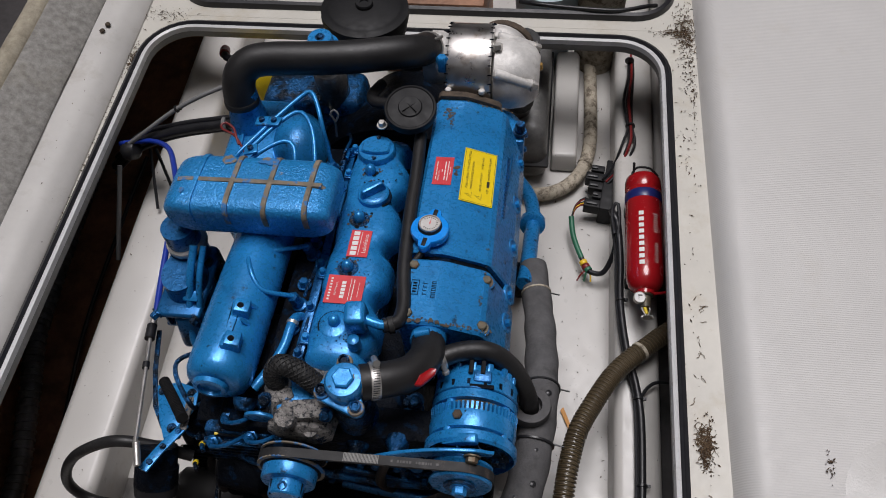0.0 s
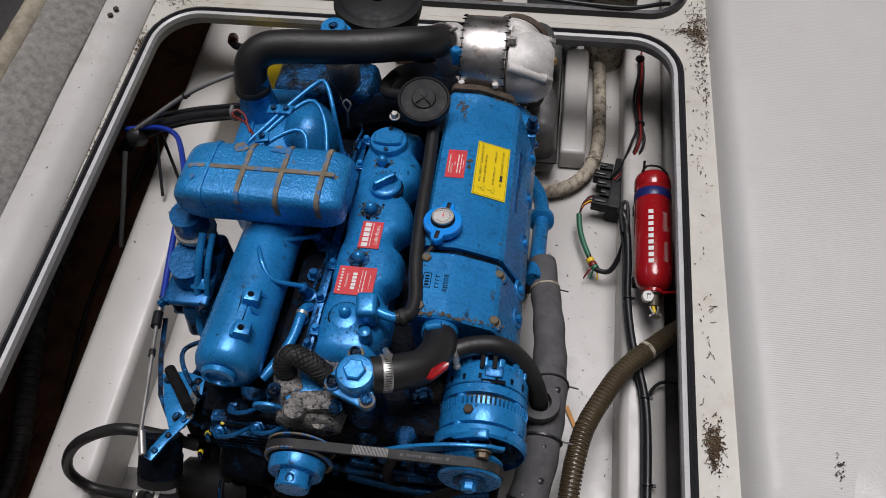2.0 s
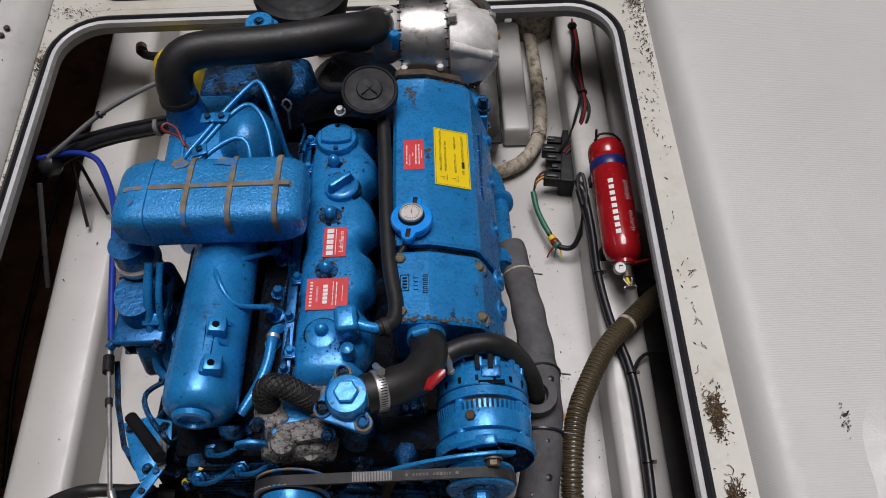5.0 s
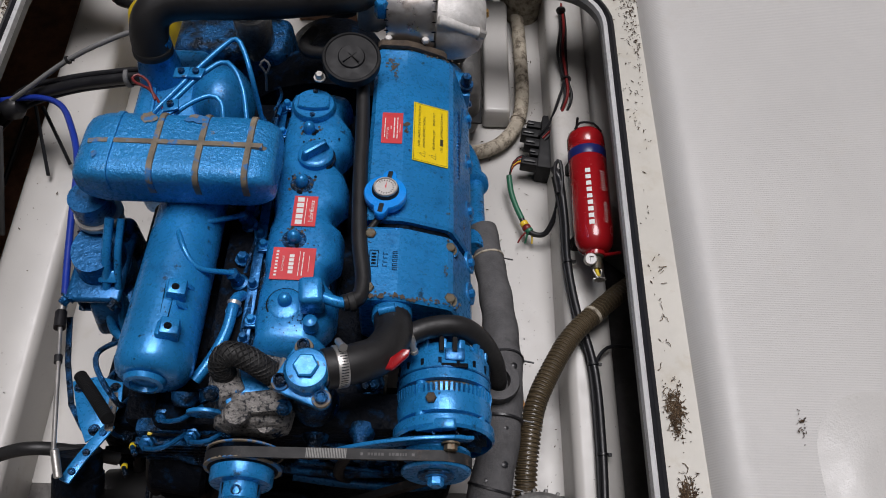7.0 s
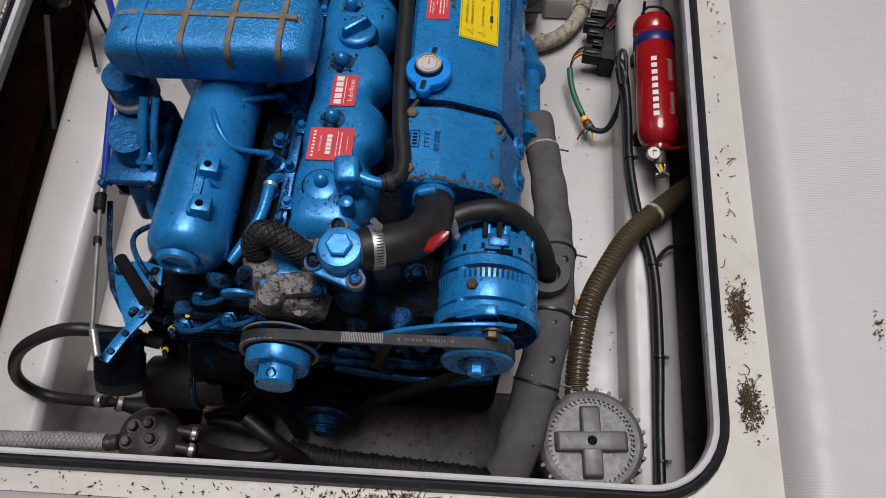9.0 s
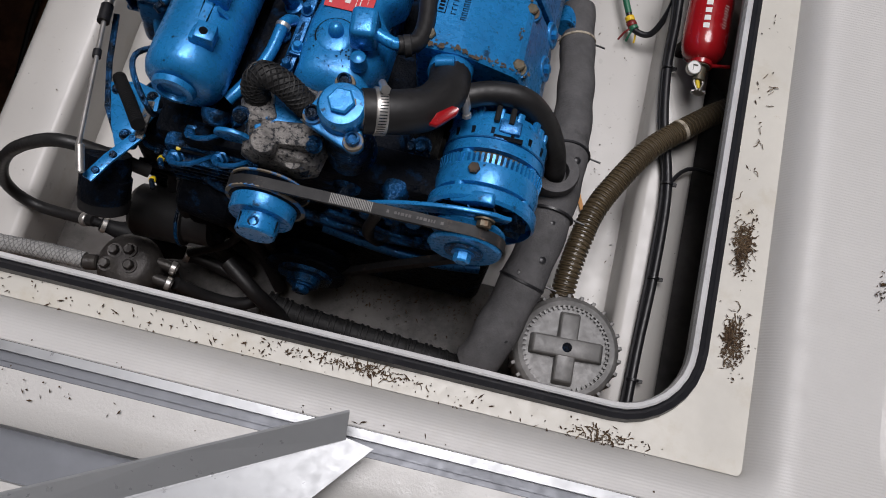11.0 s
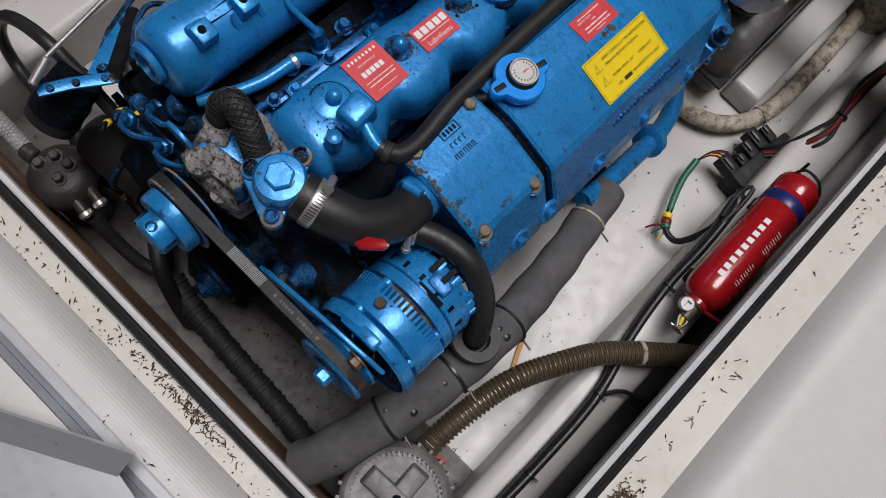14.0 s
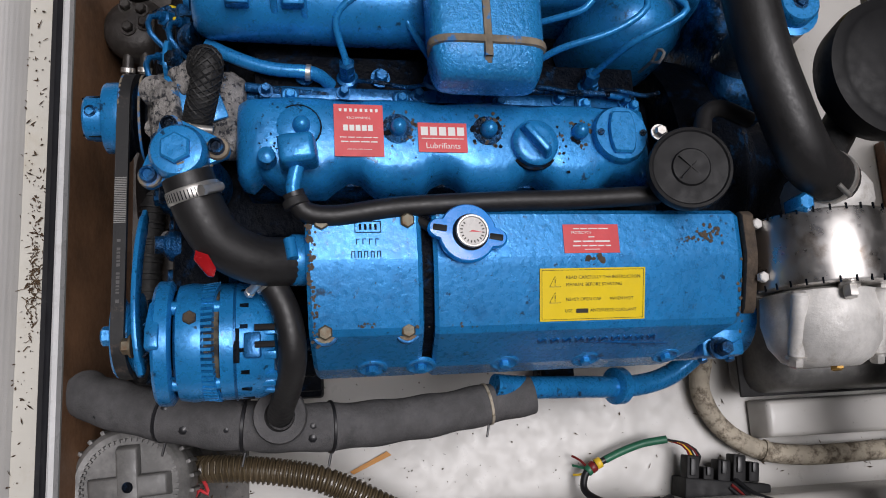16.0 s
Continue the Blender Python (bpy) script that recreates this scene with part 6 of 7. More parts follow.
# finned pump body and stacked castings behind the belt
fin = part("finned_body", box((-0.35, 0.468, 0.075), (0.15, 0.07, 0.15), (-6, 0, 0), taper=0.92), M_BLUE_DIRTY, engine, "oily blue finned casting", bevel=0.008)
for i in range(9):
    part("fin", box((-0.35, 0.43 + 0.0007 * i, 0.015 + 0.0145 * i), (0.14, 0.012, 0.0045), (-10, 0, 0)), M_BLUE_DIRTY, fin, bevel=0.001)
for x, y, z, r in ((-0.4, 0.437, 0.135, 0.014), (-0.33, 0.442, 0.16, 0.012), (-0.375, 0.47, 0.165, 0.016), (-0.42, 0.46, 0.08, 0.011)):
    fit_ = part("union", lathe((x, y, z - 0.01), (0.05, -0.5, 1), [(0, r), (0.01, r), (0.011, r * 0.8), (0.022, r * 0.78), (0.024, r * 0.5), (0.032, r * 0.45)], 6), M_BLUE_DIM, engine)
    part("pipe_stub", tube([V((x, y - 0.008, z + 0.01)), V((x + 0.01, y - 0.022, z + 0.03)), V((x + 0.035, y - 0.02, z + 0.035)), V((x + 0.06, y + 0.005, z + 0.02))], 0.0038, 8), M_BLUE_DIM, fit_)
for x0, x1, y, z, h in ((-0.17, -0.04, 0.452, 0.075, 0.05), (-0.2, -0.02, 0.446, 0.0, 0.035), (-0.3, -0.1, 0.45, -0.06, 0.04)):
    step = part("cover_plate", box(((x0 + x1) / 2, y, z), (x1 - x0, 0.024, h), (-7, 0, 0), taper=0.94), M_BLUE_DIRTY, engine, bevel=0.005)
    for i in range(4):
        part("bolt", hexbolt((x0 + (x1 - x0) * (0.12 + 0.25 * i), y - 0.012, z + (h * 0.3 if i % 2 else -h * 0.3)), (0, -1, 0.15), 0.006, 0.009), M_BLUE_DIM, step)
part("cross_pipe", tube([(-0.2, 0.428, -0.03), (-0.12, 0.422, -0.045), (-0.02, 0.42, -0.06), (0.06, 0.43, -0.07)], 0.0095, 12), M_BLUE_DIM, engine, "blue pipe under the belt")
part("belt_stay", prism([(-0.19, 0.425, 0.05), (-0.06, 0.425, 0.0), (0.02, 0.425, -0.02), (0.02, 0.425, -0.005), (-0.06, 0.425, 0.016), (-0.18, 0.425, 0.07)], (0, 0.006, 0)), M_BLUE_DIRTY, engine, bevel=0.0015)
# black spin-on oil filter beside the starter
bm = lathe((-0.532, 0.4, -0.1), (1, 0.04, 0.02), [(0, 0.02), (0.002, 0.038), (0.01, 0.045), (0.085, 0.046), (0.09, 0.0475), (0.095, 0.047), (0.097, 0.04), (0.14, 0.04)], 32)
oil_filter = part("oil_filter", bm, M_RUBBER, engine, "black spin-on oil filter")
part("filter_seam", lathe((-0.445, 0.4035, -0.098), (1, 0.04, 0.02), [(0, 0.0465), (0.002, 0.0485), (0.005, 0.0485), (0.007, 0.0465)], 32), M_BLUE_DIRTY, oil_filter)
part("filter_mount", box((-0.4, 0.43, -0.09), (0.05, 0.09, 0.1), (-7.4, 0, 0), taper=0.9), M_BLOCK, engine, bevel=0.01)

# ---- things in the bilge ----
# foam-clad pipe
foam = thing("insulated_pipe", (0.14, 0.6, -0.03), "grey foam-insulated pipe tied with cable ties beside the engine", "pipe")
fp = [(0.126, 0.932, -0.047), (0.137, 0.86, -0.042), (0.148, 0.78, -0.03), (0.155, 0.68, -0.008), (0.155, 0.6, 0.015), (0.15, 0.54, 0.025), (0.14, 0.46, 0.02), (0.12, 0.37, 0.0), (0.1, 0.3, -0.03), (0.09, 0.278, -0.05)]
part("foam_sleeve", tube(fp, lambda t: 0.029 + 0.006 * min(1, t * 1.6) + 0.0012 * math.sin(t * 57), 22, 0.008), M_FOAM, foam)
part("collar", loft([[V((0.137, 0.567, 0.045)) + V((r * math.cos(a) * 1.05, r * math.sin(a), dz)) for a in (2 * math.pi * i / 24 for i in range(24))] for r, dz in ((0.034, 0.0), (0.036, 0.03), (0.034, 0.038), (0.02, 0.039), (0.018, 0.02))]), M_FOAM, foam, "torn foam collar")
for p, dd, r in (((0.1365, 0.862, -0.042), (0.1, -0.6, 0.06), 0.0305), ((0.147, 0.515, 0.026), (-0.1, -1, 0.0), 0.037), ((0.156, 0.63, 0.006), (0, -1, 0.25), 0.036), ((0.128, 0.405, 0.01), (-0.25, -1, -0.25), 0.0365)):
    tie = part("cable_tie", band(p, dd, r, 0.0045, 0.0012), M_CABLE if p[1] < 0.8 else M_ROPE, foam)
    part("tie_tail", cyl(V(p) + V((r, 0, 0.004)), V(p) + V((r + 0.018, -0.004, 0.006)), 0.0018, 6), M_CABLE, tie)
random.seed(11)
for i in range(9):
    t = random.uniform(0.45, 0.95)
    q = spline(fp, 0.008)
    p = q[int(t * (len(q) - 1))]
    part("foam_tear", lathe(p + V((random.uniform(-0.01, 0.02), 0, 0.033)), (0.2, 0, 1), [(0, 0.006), (0.0015, 0.003)], 7), M_CABLE, foam)

# raw water strainer
st = thing("water_strainer", (0.226, 0.335, -0.335), "grey plastic raw water strainer with a cross-shaped grip lid", "strainer")
c = V((0.226, 0.335, -0.13))
part("bowl", lathe(c - V((0, 0, 0.2)), (0, 0, 1), [(0, 0.06), (0.02, 0.066), (0.17, 0.07), (0.18, 0.078), (0.2, 0.078)], 36), M_GREYPL, st)
lid = part("lid", lathe(c, (0, 0, 1), [(0, 0.084), (0.003, 0.087), (0.05, 0.087), (0.058, 0.084), (0.062, 0.078), (0.06, 0.07), (0.055, 0.069), (0.053, 0.002)], 48), M_GREYPL, st)
for k in range(26):
    a = 2 * math.pi * k / 26
    part("grip_rib", box(c + V((0.088 * math.cos(a), 0.088 * math.sin(a), 0.03)), (0.007, 0.006, 0.05), (0, 0, math.degrees(a))), M_GREYPL, lid, bevel=0.001)
for k in range(52):
    a = 2 * math.pi * k / 52
    part("lid_tooth", box(c + V((0.068 * math.cos(a), 0.068 * math.sin(a), 0.0585)), (0.006, 0.0035, 0.005), (0, 0, math.degrees(a))), M_GREYPL, lid, smooth=False)
for ang, dz in ((3, 0.061), (93, 0.0602)):
    part("grip_bar", box(c + V((0, 0, dz)), (0.122, 0.034, 0.018), (0, 0, ang), taper=0.9), M_GREYPL, lid, bevel=0.003)
part("centre_boss", lathe(c + V((0, 0, 0.07)), (0, 0, 1), [(0, 0.008), (0.003, 0.0065), (0.003, 0.002)], 14), M_BLOCK, lid)
# brown suction hose
sh = thing("suction_hose", (0.3, 0.65, -0.2), "brown translucent wire-reinforced suction hose", "hose")
part("hose", corrugated([(0.215, 0.395, -0.21), (0.213, 0.432, -0.165), (0.216, 0.49, -0.152), (0.225, 0.55, -0.15), (0.245, 0.623, -0.152), (0.31, 0.742, -0.165), (0.37, 0.808, -0.176), (0.446, 0.879, -0.195), (0.53, 0.95, -0.23)], 0.0195, 0.0035, 0.0085, 16), M_HOSE, sh)
hl = spline([(0.215, 0.395, -0.21), (0.213, 0.432, -0.165), (0.216, 0.49, -0.152), (0.225, 0.55, -0.15), (0.245, 0.623, -0.152), (0.31, 0.742, -0.165), (0.37, 0.808, -0.176), (0.446, 0.879, -0.195), (0.53, 0.95, -0.23)], 0.0012)
hx, u_ = [], V((0, 0, 1))
for i, p in enumerate(hl):
    t_ = (hl[min(i + 1, len(hl) - 1)] - hl[max(i - 1, 0)]).normalized()
    u_ = (u_ - t_ * u_.dot(t_)).normalized()
    ang = i * 0.0012 / 0.0085 * 2 * math.pi
    hx.append(p + (u_ * math.cos(ang) + t_.cross(u_) * math.sin(ang)) * 0.0212)
part("wire_helix", tube(hx, 0.0011, 5, smooth_path=False), M_HELIX, sh, "brown reinforcing helix")
part("hose_mark", band((0.37, 0.808, -0.176), (1, 1, -0.2), 0.0218, 0.008, 0.0006), M_ROPE, sh)

part("red_clip", tube([(0.222, 0.415, -0.17), (0.236, 0.428, -0.155), (0.25, 0.432, -0.15), (0.243, 0.42, -0.152), (0.252, 0.412, -0.156)], 0.0028, 8), M_LABEL_RED, sh, "red wire clip")

# automatic fire extinguisher
fx = thing("fire_extinguisher", (0.372, 1.1, -0.22), "red automatic fire extinguisher with a navy band, mounted on the bearer", "fire extinguisher")
ax, a0 = V((0, 1, 0)), V((0.378, 0.935, -0.143))
part("cylinder", lathe(a0, ax, [(0, 0.012), (0.004, 0.026), (0.014, 0.036), (0.03, 0.0415), (0.05, 0.043), (0.268, 0.043), (0.27, 0.0418), (0.274, 0.0418), (0.276, 0.043), (0.3, 0.043), (0.31, 0.0405), (0.316, 0.034), (0.317, 0.03), (0.312, 0.028), (0.312, 0.002)], 44), M_RED, fx)
part("blue_band", lathe(a0 + ax * 0.238, ax, [(0, 0.0431), (0.0005, 0.0434), (0.0235, 0.0434), (0.024, 0.0431)], 44, cap=False), M_BAND, fx)
def round_bar(name, y0, y1, ang, w, parent):
    bm = bmesh.new()
    rows = []
    for y in (y0, y1):
        rows.append([bm.verts.new(a0 + V((0.0435 * math.sin(ang + s * w), y, 0.0435 * math.cos(ang + s * w)))) for s in (-1, 0, 1)])
    for i in range(2):
        bm.faces.new((rows[0][i], rows[0][i + 1], rows[1][i + 1], rows[1][i]))
    return part(name, bm, M_WHITE, parent)
mark = part("word_mark", lathe(a0 + V((0, 0.1, 0.0405)), (0, 0, 1), [(0, 0.0005), (0.002, 0.0005)], 5), M_RED, fx)
for i in range(9):
    round_bar("letter_bar", 0.052 + 0.0165 * i, 0.0625 + 0.0165 * i, -0.28, 0.13, mark)
for i in range(9):
    round_bar("small_print", 0.06 + 0.006 * i, 0.0615 + 0.006 * i, 0.5 + 0.02 * (i % 3), 0.09 + 0.04 * (i % 2), mark)
    round_bar("small_print", 0.14 + 0.006 * i, 0.1415 + 0.006 * i, 0.5 + 0.02 * (i % 2), 0.1 + 0.03 * (i % 3), mark)
part("hanger", tube([a0 + V((-0.03, 0.308, 0.03)), a0 + V((-0.02, 0.318, 0.042)), a0 + V((0.01, 0.316, 0.044)), a0 + V((0.03, 0.305, 0.03))], 0.0028, 8), M_PLASTIC, fx, "black wire hanger")
part("hook", cyl(a0 + V((-0.026, 0.312, 0.03)), a0 + V((-0.028, 0.322, 0.055)), 0.003, 8), M_PLASTIC, fx)
vb = part("valve_body", lathe(a0 + V((0, 0.004, 0)), (0, -1, 0), [(0, 0.02), (0.012, 0.018), (0.014, 0.012), (0.04, 0.011), (0.042, 0.006)], 18), M_BOLT, fx, "brass valve body")
part("red_collar", lathe(a0 + V((0, 0.002, 0)), (0, -1, 0), [(0, 0.022), (0.008, 0.021), (0.01, 0.015)], 20), M_RED, vb)
part("pin", cyl(a0 + V((0.015, -0.004, 0.008)), a0 + V((0.052, 0.004, 0.006)), 0.0035, 8), M_RED, vb, "red safety pin")
g = part("gauge", lathe(V((0.364, 0.92, -0.14)), (0, -0.25, 1), [(0, 0.0135), (0.012, 0.0135), (0.0135, 0.0125), (0.0125, 0.0115)], 22), M_STEEL, vb, "small steel pressure gauge")
part("gauge_face", lathe(V((0.364, 0.917, -0.1278)), (0, -0.25, 1), [(0, 0.0113), (0.0006, 0.0113)], 20), M_WHITE, vb)
part("gauge_zone", bars(V((0.364, 0.917, -0.127)), (1, 0, 0), (0, 1, 0.25), [(0.001, 0.004, 0.009, 0.003), (-0.002, -0.002, 0.001, 0.009)], 0.0004), M_INK, vb)
part("sprinkler_bulb", cyl((0.375, 0.905, -0.14), (0.38, 0.882, -0.14), 0.004, 10), M_YELLOWPL, vb, "yellow glass bulb")
for s in (-1, 1):
    part("frame_arm", tube([(0.375, 0.908, -0.14), (0.379 + 0.009 * s, 0.895, -0.14), (0.381, 0.876, -0.14)], 0.0022, 8), M_STEEL, vb)
defl = []
for i in range(24):
    a = 2 * math.pi * i / 24
    r = 0.0145 if i % 2 else 0.009
    defl.append(V((0.381 + r * math.cos(a), 0.875, -0.14 + r * math.sin(a))))
part("deflector", prism(defl, (0, -0.0015, 0)), M_STEEL, vb)
for y in (1.0, 1.2):
    part("bracket", box((0.372, y, -0.203), (0.06, 0.03, 0.042), taper=0.8), M_PLASTIC, fx, bevel=0.003)

# cables on the starboard bearer
def cable(name, pts, r, material, label, cat="cable", n=10, step=0.012, ties=()):
    t = thing(name, pts[len(pts) // 2], label, cat)
    part("sheath", tube(pts, r, n, step), material, t)
    for p, dd in ties:
        k = part("cable_tie", band(p, dd, r + 0.002, 0.005, 0.0014), M_CABLE, t)
        part("tie_head", box(V(p) + V((r + 0.004, 0, 0.003)), (0.008, 0.006, 0.006)), M_CABLE, k)
    return t
har = cable("wiring_harness", [(0.31, 1.187, -0.194), (0.317, 1.162, -0.184), (0.325, 1.142, -0.194), (0.331, 1.052, -0.202), (0.331, 0.945, -0.204), (0.343, 0.832, -0.202), (0.365, 0.732, -0.199), (0.374, 0.652, -0.201), (0.374, 0.512, -0.203), (0.369, 0.392, -0.204), (0.367, 0.262, -0.204)],
            0.0085, M_CABLE, "black taped wiring harness along the bearer", "wiring", ties=(((0.331, 0.947, -0.204), (0, 1, 0)), ((0.368, 0.707, -0.199), (0.1, 1, 0)), ((0.374, 0.522, -0.203), (0, 1, 0)), ((0.369, 0.332, -0.204), (0, 1, 0))))
part("second_wire", tube([(0.31, 1.172, -0.206), (0.321, 1.072, -0.206), (0.323, 0.952, -0.206), (0.337, 0.822, -0.205), (0.36, 0.712, -0.203), (0.364, 0.572, -0.205), (0.361, 0.422, -0.206), (0.357, 0.262, -0.206)], 0.004, 8), M_CABLE, har)
part("branch", tube([(0.368, 0.702, -0.199), (0.39, 0.737, -0.199), (0.415, 0.752, -0.204), (0.465, 0.762, -0.234)], 0.004, 8), M_CABLE, har)
part("loop", tube([(0.317, 1.122, -0.194), (0.31, 1.162, -0.184), (0.313, 1.194, -0.179), (0.323, 1.198, -0.179), (0.327, 1.162, -0.184), (0.325, 1.112, -0.194)], 0.0045, 8), M_CABLE, har)
wl = thing("wire_bundle", (0.315, 1.472, -0.224), "red and black wires tied in a bundle", "wiring")
for dx, dz, m_, tag in ((-0.006, 0, M_CABLE, "black_wire"), (0.002, 0.004, M_CABLE_RED, "red_wire"), (0.007, -0.001, M_CABLE, "black_wire"), (0.0, -0.005, M_CABLE, "black_wire")):
    part(tag, tube([(0.362 + dx, 1.76, -0.23 + dz), (0.36 + dx, 1.65, -0.205 + dz), (0.35 + dx * 1.6, 1.55, -0.2 + dz), (0.356 + dx * 0.8, 1.465, -0.2 + dz), (0.352 + dx * 2.4, 1.41, -0.205 + dz), (0.33 + dx * 2, 1.36, -0.24), (0.3 + dx, 1.33 - dx, -0.265)], 0.0036, 8), m_, wl)
for y in (1.465, 1.7):
    part("cable_tie", band((0.357, y, -0.2), (0, 1, 0), 0.011, 0.005), M_CABLE, wl)
rb = thing("relay_holder", (0.3, 1.325, -0.335), "black plastic relay and fuse holder on the bilge floor", "relay holder")
part("base", box((0.315, 1.32, -0.3), (0.04, 0.16, 0.07), (0, 0, -8)), M_PLASTIC, rb, bevel=0.004)
for i, (y, w, l) in enumerate(((1.26, 0.024, 0.06), (1.288, 0.02, 0.03), (1.318, 0.024, 0.045), (1.347, 0.024, 0.055), (1.374, 0.02, 0.035))):
    part("connector", box((0.292 - l * 0.25, y, -0.285), (l, w, 0.034), (0, 0, -8)), M_PLASTIC, rb, bevel=0.003)
    part("latch", box((0.285 - l * 0.3, y, -0.266), (l * 0.5, w * 0.4, 0.006), (0, 0, -8)), M_CABLE, rb, bevel=0.001)
gw = thing("sensor_lead", (0.235, 1.122, -0.329), "loose lead with coloured wires and a green sleeve", "wiring")
for m_, dy in ((M_CABLE_RED, 0.006), (M_CABLE, 0.0), (M_CABLE_YEL, -0.003), (M_CABLE_RED, -0.007), (M_CABLE, 0.009)):
    part("wire", tube([(0.272, 1.262 + dy, -0.285), (0.25, 1.268 + dy, -0.275 + dy * 0.5), (0.228, 1.252 + dy * 0.7, -0.276), (0.216, 1.215, -0.282 + dy * 0.3)], 0.0022, 8), m_, gw)
part("green_sleeve", tube([(0.217, 1.222, -0.281), (0.222, 1.18, -0.288), (0.234, 1.14, -0.292), (0.247, 1.108, -0.294)], 0.007, 12), M_CABLE_GREEN, gw, "green sleeve")
lead = spline([(0.245, 1.112, -0.294), (0.256, 1.088, -0.296), (0.272, 1.069, -0.295), (0.3, 1.066, -0.285), (0.32, 1.1, -0.25), (0.327, 1.15, -0.215), (0.326, 1.19, -0.2)], 0.004)
part("black_sheath", tube(lead, 0.0065, 12, smooth_path=False), M_CABLE, gw)
for m_, i_, r_ in ((M_CABLE_YEL, 4, 0.0085), (M_CABLE_RED, 7, 0.0092), (M_CABLE_GREEN, 9, 0.0085)):
    part("tape", band(lead[i_], lead[i_ + 1] - lead[i_], r_, 0.011), m_, gw)
for m_, dx in ((M_CABLE_RED, -0.016), (M_CABLE_GREEN, -0.004), (M_CABLE_YEL, 0.008)):
    part("tail", tube([(0.262, 1.078, -0.294), (0.262 + dx, 1.064, -0.3), (0.26 + dx * 1.4, 1.052, -0.312)], 0.0022, 8), m_, gw)

# white braided hose, plinth and water lock behind
wh = cable("braided_hose", [(0.025, 1.332, -0.294), (0.078, 1.317, -0.306), (0.135, 1.307, -0.309), (0.2, 1.337, -0.31), (0.245, 1.402, -0.31), (0.262, 1.492, -0.31), (0.262, 1.622, -0.31), (0.257, 1.772, -0.31), (0.245, 1.972, -0.31)], 0.0185, M_ROPE, "dirty white braided exhaust hose on the bilge floor", "hose", 16)
part("hose_tie", band((0.25, 1.417, -0.31), (0.35, 1, 0), 0.0195, 0.006), M_ROPE, wh)
lone("plinth", box((0.192, 1.612, -0.304), (0.072, 0.42, 0.054), taper=0.92), M_GEL_FLOOR, "white moulded gelcoat plinth with crumbs", "plinth", kind="structure", bevel=0.008, seg=3)
wk = thing("water_lock", (0.055, 1.57, -0.335), "dark grey plastic exhaust water lock", "water lock")
part("body", box((0.055, 1.572, -0.24), (0.19, 0.42, 0.18), taper=0.88), M_GREYPL, wk, bevel=0.035, seg=4)
part("seam", box((0.055, 1.572, -0.262), (0.19, 0.42, 0.008)), M_PLASTIC, wk, bevel=0.003)
part("spigot", cyl((0.06, 1.47, -0.16), (0.07, 1.43, -0.06), 0.033, 20), M_GREYPL, wk)
part("riser_hose", tube([(0.065, 1.45, -0.1), (0.07, 1.42, -0.02), (0.073, 1.41, 0.08), (0.073, 1.4, 0.15)], 0.038, 18), M_RUBBER_DULL, wk)
lone("tape_strip", prism([(0.242, 0.648, -0.3285), (0.247, 0.655, -0.3285), (0.217, 0.724, -0.3285), (0.21, 0.716, -0.3285)], (0, 0, 0.001)), M_ORANGE, "torn strip of orange tape on the bilge floor", "tape", smooth=False)

# port side: cables and hoses
bc_ = cable("control_cable", [(-0.9, 1.2, -0.044), (-0.815, 1.197, -0.024), (-0.735, 1.142, 0.026), (-0.675, 1.052, 0.076), (-0.631, 0.952, 0.106), (-0.61, 0.832, 0.116), (-0.593, 0.732, 0.121), (-0.58, 0.667, 0.126)], 0.0062, M_CABLE_BLUE, "blue throttle control cable", "cable")
part("ferrule", cyl((-0.5805, 0.672, 0.126), (-0.576, 0.627, 0.132), 0.0065, 12), M_STEEL, bc_)
part("rod", cyl((-0.576, 0.632, 0.132), (-0.517, 0.402, 0.176), 0.0036, 10), M_STEEL, bc_, "thin steel rod")
part("collar", cyl((-0.559, 0.562, 0.144), (-0.556, 0.55, 0.146), 0.0065, 10), M_CABLE, bc_)
part("collar", cyl((-0.578, 0.642, 0.13), (-0.572, 0.612, 0.136), 0.0095, 10), M_CABLE, bc_)
part("clevis", cyl((-0.518, 0.409, 0.174), (-0.507, 0.37, 0.164), 0.0062, 12, ch=0.002), M_STEEL, bc_)
gcab = cable("grey_cable", [(-0.895, 1.192, -0.054), (-0.835, 1.207, -0.014), (-0.735, 1.242, 0.046), (-0.635, 1.272, 0.086), (-0.535, 1.302, 0.106)], 0.0055, M_GREYCABLE, "grey control cable with a black tie", "cable", ties=(((-0.735, 1.242, 0.046), (1, 0.3, 0.5)),))
lp = thing("battery_cable", (-0.755, 1.192, -0.094), "thick black battery cables crossing to the engine", "cable")
for dz, dy, r in ((0, 0, 0.013), (0.012, 0.02, 0.006), (-0.012, -0.012, 0.005), (0.004, 0.03, 0.005)):
    part("sheath", tube([(-0.95, 1.2 + dy, -0.14 + dz), (-0.86, 1.215 + dy, -0.06 + dz), (-0.76, 1.215 + dy * 0.6, -0.01 + dz), (-0.66, 1.215 + dy * 0.5, 0.02 + dz), (-0.56, 1.21 + dy * 0.4, 0.04 + dz), (-0.495, 1.172, 0.036)], r, 12), M_CABLE, lp)
part("cable_tie", band((-0.61, 1.216, 0.03), (1, -0.02, 0.2), 0.0185, 0.009), M_GREYCABLE, lp)
part("knot", lathe((-0.895, 1.192, -0.069), (1, 0, 0.5), [(0, 0.012), (0.01, 0.024), (0.03, 0.026), (0.045, 0.016)], 12), M_CABLE, lp)
for a_, b_ in (((-0.85, 1.228, -0.094), (-0.826, 1.106, -0.184)), ((-0.835, 1.228, -0.094), (-0.785, 1.138, -0.184))):
    part("tie_tail", cyl(a_, b_, 0.004, 8), M_CABLE, lp)
